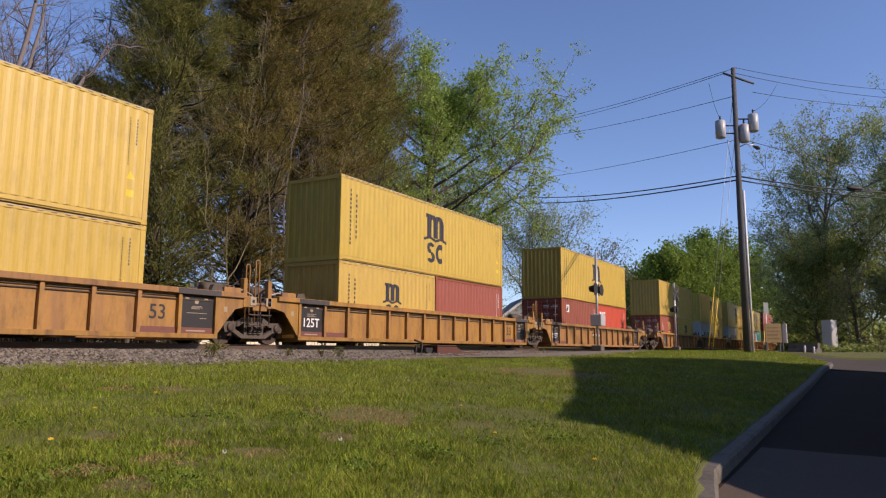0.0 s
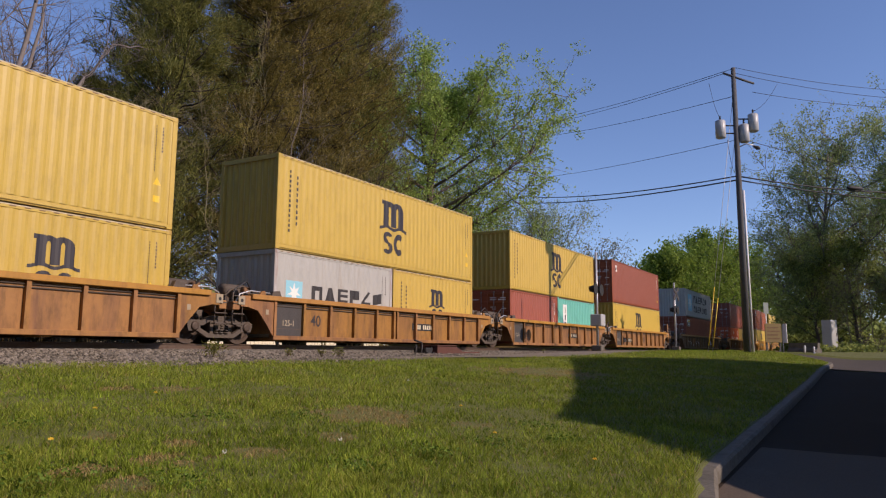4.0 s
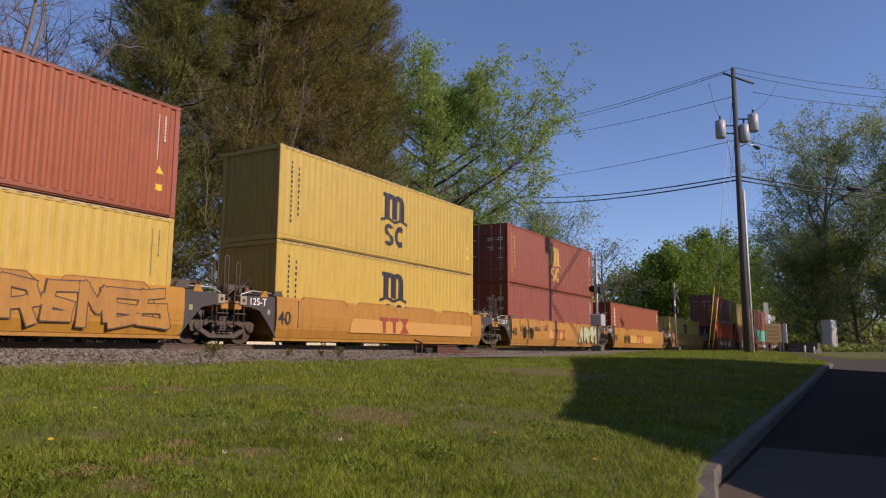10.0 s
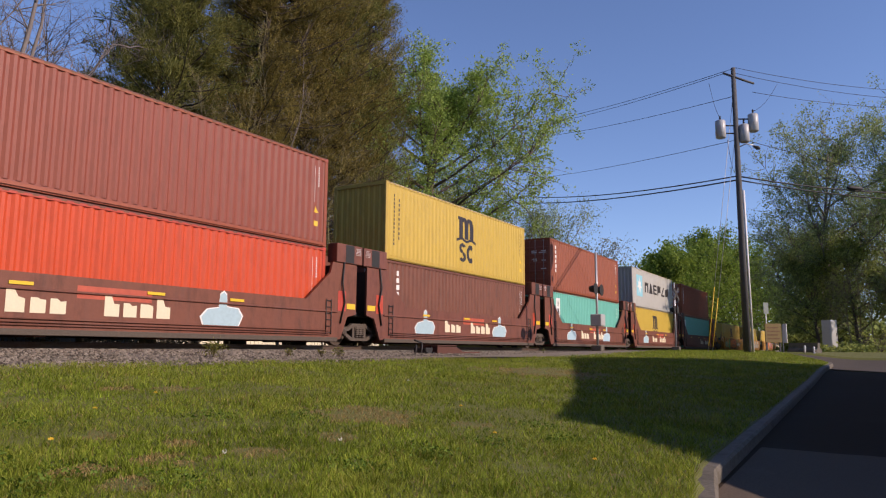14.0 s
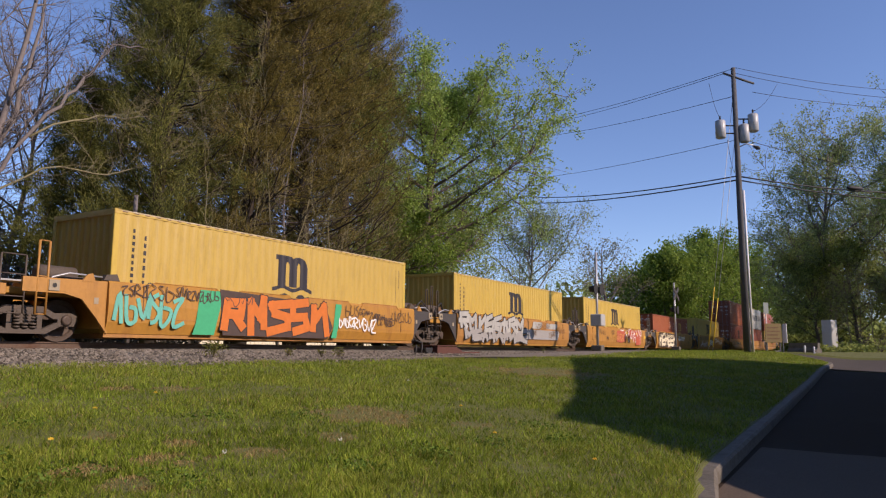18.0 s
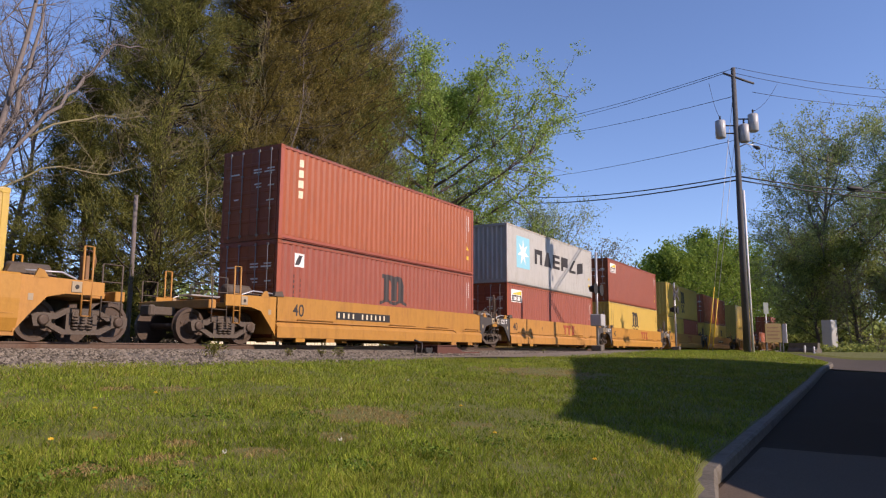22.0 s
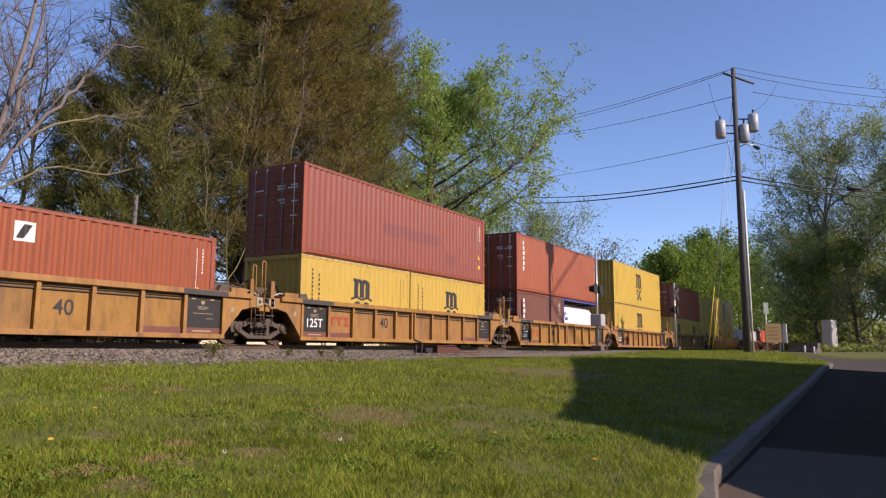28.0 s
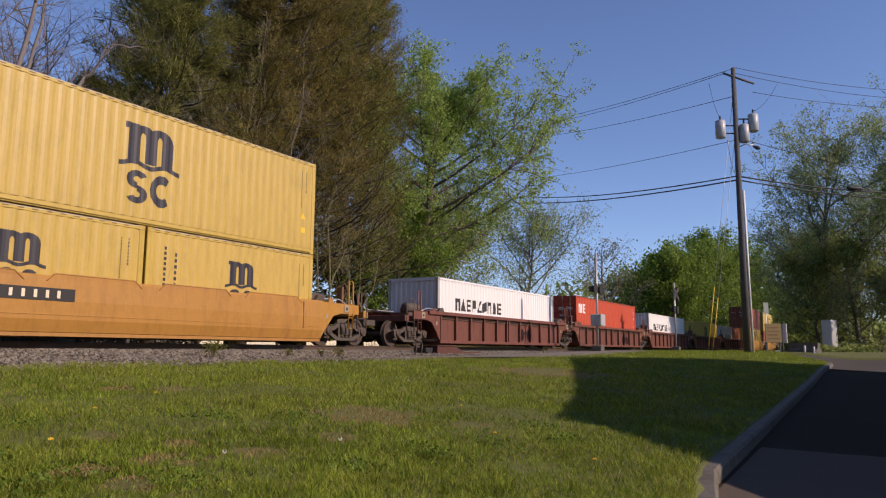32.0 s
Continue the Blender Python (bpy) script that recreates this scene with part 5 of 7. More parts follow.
def scrawl(x0, x1, z0, z1, seed, mat, y=-1.530, n=14, t=0.013):
    """Sprayed handstyle: looping strokes, tag after tag along the side."""
    def go(car, half):
        rnd = random.Random(seed)
        x, k = x0 * half, 0
        while x < x1 * half - .3:
            size = rnd.uniform(.55, 1) * min(z1 - z0, .24 + 8 * t)
            base = rnd.uniform(z0, z1 - size)
            wide = size * rnd.uniform(.55, .8)
            bm = bmesh.new()
            for j in range(rnd.randint(3, 6)):
                if x > x1 * half - .1:
                    break
                p = [Vector((x + (a + rnd.uniform(-.12, .12)) * wide, base + (b + rnd.uniform(-.12, .12)) * size)) for a, b in rnd.choice(LOOPS)]
                line = []
                for q in range(len(p) - 1):
                    a, b, c, d = p[max(0, q - 1)], p[q], p[q + 1], p[min(len(p) - 1, q + 2)]
                    for s in range(4):
                        f = s / 4
                        line.append(0.5 * (2 * b + (c - a) * f + (2 * a - 5 * b + 4 * c - d) * f * f + (3 * b - a - 3 * c + d) * f ** 3))
                line.append(p[-1])
                u = []
                for q, v in enumerate(line):
                    d = line[min(len(line) - 1, q + 1)] - line[max(0, q - 1)]
                    s = Vector((-d.y, d.x)).normalized() * t if d.length > 1e-6 else Vector((t, 0))
                    yy = y - .0006 * j - .00015 * q - .002 * (k % 3)
                    u.append((bm.verts.new((v.x - s.x, yy, v.y - s.y)), bm.verts.new((v.x + s.x, yy, v.y + s.y))))
                for a, b in zip(u, u[1:]):
                    bm.faces.new((a[0], b[0], b[1], a[1]))
                x += wide * .92
            tagged(part("graffiti_tag", bm, mat, car, "thin sprayed graffiti strokes"), kind="stuff")
            x += rnd.uniform(-.35, .25) * wide if n > 20 else rnd.uniform(.1, .8)
            k += 1
    return go


HC, ST = 2.896, 2.591
STYLES = {
    "Y": (M_YELLOW, y40, "yellow shipping container with a dark carrier emblem", False),
    "R": (M_RED, plain, "oxide-red corrugated shipping container", True),
    "Rf": (M_RED, small_logo, "oxide-red shipping container with a small white emblem", True),
    "Rl": (M_RED, small_logo_m, "oxide-red shipping container with a dark emblem", True),
    "Rs": (M_RED, sign_top, "oxide-red shipping container with a white name panel", True),
    "Rw": (M_RED, white_column, "oxide-red shipping container with a white vertical name", True),
    "Rg": (M_RED, gold_column, "oxide-red shipping container with cream vertical lettering", True),
    "Rm": (M_RED, yred, "oxide-red shipping container with a gold carrier emblem", True),
    "Rp": (M_RED, patched, "oxide-red shipping container with a darker patch", True),
    "Rr": (M_RED, roundel, "oxide-red shipping container with a pale round emblem", True),
    "C": (M_CRIMSON, cai, "bright red shipping container with white lettering", True),
    "O": (M_ORANGE, bird, "orange-red shipping container with white lettering and placards", True),
    "G": (M_GREY, grey40, "light grey shipping container with a blue star panel", False),
    "G2": (M_GREY, grey_two, "weathered light grey shipping container with two lines of dark lettering", False),
    "Gs": (M_GREY, grey20, "light grey short shipping container with dark lettering", False),
    "Gl": (M_WHITE, grey_line, "white shipping container with a thin line of lettering", False),
    "T": (M_TEAL, sign_column, "teal-green shipping container with a white name panel", True),
    "D": (M_CARRED, white_column, "dark red shipping container with white vertical lettering", True),
}


def load(at, low, low_h, up, up_h):
    if low:
        codes = low.split("+")
        if len(codes) == 1:
            p, m, l, f = STYLES[codes[0]]
            crate(at, FLOOR, 12.19, low_h, p, l, f, False, (m,))
        else:
            for s, c in zip((-1, 1), codes):
                if c == "tank":
                    tank_box(at + s * 3.065, FLOOR)
                    continue
                p, m, l, f = STYLES[c]
                crate(at + s * 3.065, FLOOR, 6.06, low_h, p, l.replace("shipping", "short shipping") if "short" not in l else l, f, False, (m,))
    if up:
        p, m, l, f = STYLES[up]
        crate(at, FLOOR + low_h + 0.022, 12.19, up_h, p, l, f, c_fine(up), (m,))


def c_fine(code):
    return code.startswith("G")


def tank_box(at, z):
    ob = thing("tank_container", pose(at, 0, z), "white tank container in a dark blue frame", "tank container", "containers on the train")
    h, w, top = 3.03, 1.219, ST
    for x in (-h, h - .15):
        for y in (-w, w - .12):
            part("corner_post", bevelled(box_bm(x, x + .15, y, y + .12, 0, top), .01), M_BLUE, ob)
        for zz in (0, top - .14):
            part("end_beam", box_bm(x, x + .12, -w + .12, w - .12, zz, zz + .14), M_BLUE, ob)
    for y in (-w, w - .1):
        for zz in (0.0, top - .1):
            part("frame_rail", box_bm(-h + .15, h - .15, y, y + .1, zz, zz + .1), M_BLUE, ob)
    pts = [(-h + .2, .4), (-h + .28, .8), (-h + .5, 1.0), (h - .5, 1.0), (h - .28, .8), (h - .2, .4)]
    part("tank", tube(bmesh.new(), [(x, 0, 1.37) for x, r in pts], [r * 1.1 for x, r in pts], 32), M_WHITE, ob, "white insulated tank barrel")
    for name, spans, x0, x1, r, mat in (("emblem_panel", ((.02, 1.0), ), .55, .98, 1.108, M_BLUE), ("emblem_stripe", ((.16, .32), (.42, .58), (.68, .84)), .62, .9, 1.112, M_WHITE)):
        bm = bmesh.new()
        for a0, a1 in spans:
            for i in range(6):
                b0, b1 = a0 + (a1 - a0) * i / 6, a0 + (a1 - a0) * (i + 1) / 6
                bm.faces.new([bm.verts.new((-h + x, -r * math.cos(b), 1.37 + r * math.sin(b))) for x, b in ((x0, b0), (x1, b0), (x1, b1), (x0, b1))])
        part(name, bm, mat, ob)
    MOVES.append((ob, at))


def make_train():
    A53 = dict(kind="ribbed", paint=M_TAN, length=16.5, dark="black", label="faded orange ribbed fifty-three-foot well car with black panels")
    A40 = dict(kind="ribbed", paint=M_RUSTORANGE, length=12.6, dark="grey", label="rusty orange ribbed forty-foot well car")
    B53 = dict(kind="ribbed", paint=M_CARBROWN, length=16.5, label="dirty brown ribbed fifty-three-foot well car")
    S40 = dict(kind="smooth", paint=M_CARORANGE, length=12.6, dark="grey", label="bright orange smooth-sided well car")
    L40 = dict(kind="ledge", paint=M_CARORANGE, length=12.6, dark="black", label="bright orange flat-sided well car with a ledge")
    K40 = dict(kind="bulkhead", paint=M_CARRED, length=12.9, label="oxide-brown well car with tall end bulkheads")
    A40b = dict(kind="ribbed", paint=M_TAN, length=12.6, dark="black", label="faded orange ribbed well car with black stencil panels")
    N40 = dict(kind="ribbed", paint=M_CARRED, length=12.6, label="dark brown ribbed well car")
    ttx = [brand(-0.2, 0.7)]
    white = M_WHITE
    rows = [
        (-20.6, A53, "j", "Y", HC, "Y", HC, []),
        (-0.99, A53, "j", "Y", ST, "Y", HC, [number_low("53", .78, .74, .36)]),
        (18.60, A53, "j", "Y+R", ST, "Y", HC, [number_low("125T", -.915, .66, .27, white, -1.3865), number_low("53", .78, .74, .36)]),
        (38.34, A53, "c", "Rf+C", ST, "Y", HC, [number_low("125T", -.915, .66, .27, white, -1.3865), code_plate(-.1, .82, -1.362), number_low("53", .78, .74, .36)]),
        (60.03, A40, "j", "Rm+Y", ST, "Y", HC, [number_low("40", .2, .72, .34)]),
        (75.93, A40, "j", "Gs+Y", ST, "Y", HC, [number_low("40", -.62, .72, .34), code_plate(-.28, .72, -1.362, 1.6)]),
        (91.79, A40, "j", "Gs+Y", ST, "Y", HC, [number_low("40", -.62, .72, .34), code_plate(.3, .72, -1.362, 1.6)]),
        (107.82, A40, "j", "R+T", ST, "Y", HC, [code_plate(.3, .72, -1.362, 1.6)]),
        (123.80, A40, "c", "Y", HC, "Rf", HC, [code_plate(-.52, .62, -1.362, 2.2), number_low("40", .1, .68, .36)]),
        (145.61, B53, "c", "Rs", HC, "G2", ST, [brand(.45, .72, -1.364, white, .3), scrawl(-.75, -.1, .4, 1.1, 5, white, -1.364)]),
        (169.36, B53, "c", "O+Y", ST, "Rw", HC, [brand(.5, .72, -1.364, white, .3), code_plate(-.45, .8, -1.364, 1.6)]),
        (190.98, S40, "j", "Y", HC, "Rs", HC, [number("125-T", -1.11, 1.17, .2, white, -1.4485), number("40", -.94, .75, .38), code_plate(-.35, .85), sprayed(.3, .92, .34, 1.3, 8, M_CARORANGE, M_SPRAYDARK, n=5, bold=1.1)]),
        (206.84, S40, "j", "Y", HC, "Y", HC, [number("125-T", -1.11, 1.17, .2, white, -1.4485), number("40", -.95, .75, .38), brand(-.2, .72, size=.54), patch(.2, 8.4, .42, .88, M_PALE_ORANGE)]),
        (222.56, S40, "j", "R", HC, "Rm", HC, [number("125-T", -1.11, 1.17, .2, white, -1.4485), number("40", -.955, .75, .38), brand(-.2, .72, size=.54), patch(-.1, 2.4, .5, .95, M_PALE_ORANGE), sprayed(.42, .9, .32, 1.3, 9, M_CELERY, M_INK, n=4, bold=1.2), scrawl(-.85, -.3, .7, 1.25, 10, M_SPRAYDARK, -1.53, 16, .013)]),
        (238.30, S40, "j", "Rw", HC, "", 0, [number("125-T", -1.11, 1.17, .2, white, -1.4485), number("40", -.955, .75, .38), brand(-.2, .72, size=.54), patch(0, 5.8, .42, .95, M_PALE_ORANGE)]),
        (254.15, S40, "c", "Y", ST, "", 0, [number("125-T", -1.11, 1.17, .2, white, -1.4485), number("40", -.955, .75, .38), code_plate(.47, .88, -1.528, 2.2), patch(-.4, 2.6, .42, .85, M_PALE_ORANGE)]),
        (273.96, K40, "j", "C", HC, "Rw", HC, [sea_marks(-3.9, (1.7, ))]),
        (289.44, K40, "j", "D", HC, "Y", HC, [sea_marks(-2.2, (-3.7, 2.7))]),
        (304.98, K40, "j", "T", HC, "Rw", HC, [sea_marks(-2.0, (-3.6, 2.6))]),
        (320.60, K40, "j", "Y", HC, "G", HC, [sea_marks(-1.8, (-3.7, ))]),
        (336.20, K40, "c", "T", HC, "Rw", HC, [sea_marks(.4, ())]),
        (355.96, S40, "j", "Y", HC, "", 0, [panels([[(-2.95, .22), (1.3, .2), (1.55, .55), (1.25, 1.05), (-.2, 1.3), (-3.1, 1.42)]], M_SPRAYDARK, -1.526), sprayed(-.47, .2, .28, 1.32, 21, M_SPRAYORANGE, M_INK, n=5, bold=1.3), scrawl(-.98, -.62, .45, 1.15, 22, M_TEAL, -1.53, 9, .05), patch(-.55, .95, .22, 1.36, M_MINT), patch(.275, .5, .22, 1.3, M_MINT), scrawl(.35, .8, .6, 1.3, 23, M_SPRAYDARK, -1.53, 26), scrawl(.6, .97, .4, 1.3, 43, M_SPRAYDARK, -1.533, 40), scrawl(-.95, -.3, 1.0, 1.38, 44, M_SPRAYDARK, -1.533, 40), scrawl(.3, .6, .4, 1.1, 45, white, -1.536, 26, .025)]),
        (371.83, S40, "j", "Y", HC, "", 0, [sprayed(-.98, .02, .72, 1.4, 24, M_GREY, M_INK, n=8), sprayed(-.9, .1, .28, .8, 25, M_FADEGREY, M_INK, -1.529, 9), patch(.42, 4.4, .42, .9, M_FADEGREY), patch(.30, 1.3, .96, 1.30, M_GREY, -1.5245), patch(.60, 1.6, .98, 1.26, M_GREY, -1.5245), scrawl(.2, .9, .5, 1.3, 26, M_CARBROWN, -1.533, 26)]),
        (387.54, S40, "j", "Y", HC, "", 0, red_piece(white) + [scrawl(-.8, -.12, .55, 1.38, 28, M_SPRAYDARK, -1.535, 20)]),
        (403.36, S40, "j", "R+Rm", ST, "", 0, [panels([[(-5.6, .2), (-.1, .2), (.1, .6), (-.1, 1.32), (-5.3, 1.38), (-5.8, .9)]], M_SPRAYDARK, -1.526), sprayed(-.88, -.02, .24, 1.32, 29, M_CREAM, M_INK, n=6, bold=1.15), scrawl(.15, .55, .8, 1.2, 30, white, -1.53, 26, .032), scrawl(.1, .95, .35, .75, 36, M_SPRAYDARK, -1.533, 20), scrawl(.6, .95, .5, 1.35, 37, M_SPRAYDARK, -1.533, 26), scrawl(-.95, .3, .9, 1.35, 31, M_SPRAYDARK, -1.54, 26), scrawl(.1, .3, .4, .7, 38, M_SPRAYRED, -1.536), patch(.42, 1.0, .98, 1.12, M_SIGNYELLOW)]),
        (419.03, S40, "c", "Y", HC, "", 0, [scrawl(-.85, .0, .3, .95, 32, white, -1.53, 40, .022), scrawl(-.9, .1, .95, 1.38, 39, M_SPRAYDARK, -1.533, 40), sprayed(-.12, .16, .4, 1.1, 33, white, M_INK, n=3), scrawl(.15, .55, .3, 1.3, 40, M_SPRAYDARK, -1.533, 40), scrawl(.3, .95, .5, 1.3, 34, white, -1.536, 26, .028)]),
        (438.99, L40, "j", "Rl", HC, "Rg", HC, [number_low("40", -.85, 1.0, .36, None, -1.4425), code_plate(-.33, .95, -1.442, 3.0)]),
        (454.58, L40, "j", "Rs", HC, "G", HC, [number_low("40", -.90, 0.98, .36, None, -1.4425), number_low("E", -.38, 0.98, .17, None, -1.4425), brand(.09, 1.0, -1.446, size=.52), number_low("125 T", -1.10, 1.17, .2, white, -1.4485)]),
        (470.05, L40, "j", "Y", HC, "Rs", HC, [number_low("40", -.90, 0.98, .36, None, -1.4425), number_low("E", -.38, 0.98, .17, None, -1.4425), brand(.09, 1.0, -1.446, size=.52), number_low("125 T", -1.10, 1.17, .2, white, -1.4485)]),
        (485.60, L40, "j", "Y+R", ST, "Y", HC, [number_low("40", -.90, 0.98, .36, None, -1.4425), number_low("E", -.38, 0.98, .17, None, -1.4425), brand(.09, 1.0, -1.446, size=.52), number_low("125 T", -1.10, 1.17, .2, white, -1.4485)]),
        (501.14, L40, "c", "Y+Y", ST, "R", HC, [number_low("40", -.90, 0.98, .36, None, -1.4425), number_low("E", -.38, 0.98, .17, None, -1.4425), code_plate(.2, .95, -1.442, 3.0), number_low("125 T", -1.10, 1.17, .2, white, -1.4485)]),
        (520.89, A40b, "c", "Y", ST, "Y", HC, [number_low("40", .2, .72, .34)]),
        (541.36, A40b, "j", "Rr+Rf", ST, "", 0, [code_plate(-.3, .78, -1.362), number_low("40", .33, .72, .34)]),
        (556.92, A40b, "j", "Y+Y", ST, "Rp", HC, [number_low("125T", -.915, .66, .27, white, -1.3865), brand(-.66, .76, -1.362, None, .3), number_low("40", -.30, .78, .36)]),
        (572.59, A40b, "j", "D+tank", ST, "Rw", HC, [number_low("125T", -.915, .66, .27, white, -1.3865), brand(-.66, .76, -1.362, None, .3), number_low("40", -.30, .78, .36)]),
        (588.12, A40b, "j", "Y", HC, "Y", HC, [number_low("125T", -.915, .66, .27, white, -1.3865), brand(-.66, .76, -1.362, None, .3), number_low("40", -.30, .78, .36)]),
        (603.64, A40b, "c", "Y+Y", ST, "R", HC, [number_low("125T", -.915, .66, .27, white, -1.3865), number_low("40", .02, .72, .34), code_plate(.3, .8, -1.362)]),
        (623.41, S40, "c", "Y+Y", ST, "Y", HC, [number("125-T", -1.11, 1.17, .2, white, -1.4485), number("40", -.95, .75, .38), code_plate(-.54, .98, -1.528, 3.0)]),
        (643.2, N40, "j", "Gl", ST, "", 0, []),
        (658.95, N40, "j", "C", HC, "", 0, []),
        (674.8, N40, "j", "Gl", ST, "", 0, []),
        (690.6, N40, "j", "Y", ST, "", 0, []),
        (706.4, N40, "c", "Gs+R", ST, "", 0, []),
        (726.0, S40, "j", "Y", HC, "R", HC, []),
        (741.8, S40, "j", "R", HC, "Y", HC, []),
        (757.6, S40, "c", "Y", HC, "", 0, []),
    ]
    before = "j"
    for s0, spec, after, low, low_h, up, up_h, marks in rows:
        at = s0 + 6.095
        well_car(at, left="rest" if before == "j" else "coupled", right="joint" if after == "j" else "coupled", marks=marks, **spec)
        load(at, low, low_h, up, up_h)
        before = after


def sea_marks(first, blobs):
    """Cream block lettering from x = first, and pale sprayed shapes."""
    def go(car, half):
        y = -1.4405
        x = first
        plate("faded_panel", car, first + 1.5, first + 3.4, .94, 1.22, M_SPRAYRED, y=y, thick=.001, label="faded red repaint")
        for k, (w, tall) in enumerate(((.5, 1), (.42, 0), (.45, 0), (.8, 2), (.48, 1), (.45, 0), (.45, 0), (.5, 1))):
            if tall == 2:
                x += w
                continue
            z1 = 1.04 if tall else .90
            outs = [[(x, .58), (x + w * .78, .58), (x + w * .78, .86), (x + w * .5, .90 - .03 * (k % 3)), (x + w * .34, z1), (x, z1)]]
            tagged(flat("owner_mark", car, outs, M_CREAM, y=y - .003, thick=.002, label="cream painted block"), kind="stuff")
            x += w
        for cx in blobs:
            shape = [(-.62, .48), (.55, .48), (.68, .74), (.52, .94), (.14, .97), (.12, 1.28), (.02, 1.36), (-.1, 1.28), (-.13, .94), (-.5, .88), (-.7, .68)]
            flat("graffiti_outline", car, [[(cx + a * 1.08, .45 + (b - .45) * 1.05) for a, b in shape]], M_WHITE, y=y - .009, thick=.002)
            flat("graffiti_fill", car, [[(cx + a, b) for a, b in shape]], M_SPRAYBLUE, y=y - .013, thick=.002, label="pale blue sprayed shape")
        for x in (-.6, -.1, .3):
            plate("reflector_strip", car, x * half, x * half + .5, 1.14, 1.21, M_SIGNYELLOW, y=y - .02, thick=.003)
    return go


M_SPRAYORANGE = material("orange_spray", (0.58, 0.155, 0.02), 0.6, grain=6, spread=0.18, bump=0)
M_SPRAYDARK = material("dark_brown_spray", (0.07, 0.045, 0.035), 0.6, grain=6, spread=0.3, bump=0)
M_CELERY = material("pale_green_spray", (0.42, 0.46, 0.27), 0.6, grain=8, spread=0.25, bump=0)
M_MINT = material("mint_spray", (0.03, 0.37, 0.17), 0.6, grain=12, spread=0.15, bump=0)
M_SPRAYRED = material("red_spray", (0.45, 0.09, 0.05), 0.6, grain=6, spread=0.3, bump=0)
M_SPRAYBLUE = material("pale_blue_spray", (0.36, 0.52, 0.58), 0.6, grain=12, spread=0.15, bump=0)
M_FADEGREY = material("grey_spray", (0.30, 0.29, 0.27), 0.6, grain=12, spread=0.15, bump=0)


# ---- trees ----
def leaf_mesh(name, centres, size, mat, rnd, flatness=0.0, long=1.0, wide=0.55):
    """One small quad for each leaf or spray."""
    n = len(centres)
    a = rnd.normal(size=(n, 3))
    a[:, 2] *= 1 - flatness
    a /= np.linalg.norm(a, axis=1)[:, None]
    b = np.cross(a, rnd.normal(size=(n, 3)))
    b /= np.linalg.norm(b, axis=1)[:, None] + 1e-9
    s = size * rnd.uniform(0.6, 1.3, (n, 1))
    a *= s * long
    b *= s * wide
    v = np.stack([centres - a, centres + b * .8, centres + a, centres - b * .8], 1).reshape(-1, 3)
    me = bpy.data.meshes.new(name)
    me.vertices.add(4 * n)
    me.vertices.foreach_set("co", v.ravel())
    me.loops.add(4 * n)
    me.loops.foreach_set("vertex_index", np.arange(4 * n))
    me.polygons.add(n)
    me.polygons.foreach_set("loop_start", np.arange(0, 4 * n, 4))
    me.update(calc_edges=True)
    me.materials.append(mat)
    return me


def branch(rnd, p, d, length, steps, wander, lift):
    pts = [np.array(p, float)]
    d = np.array(d, float)
    d /= np.linalg.norm(d)
    for _ in range(steps):
        d = d + rnd.normal(size=3) * wander + np.array([0, 0, lift])
        d /= np.linalg.norm(d)
        pts.append(pts[-1] + d * length / steps)
    return pts


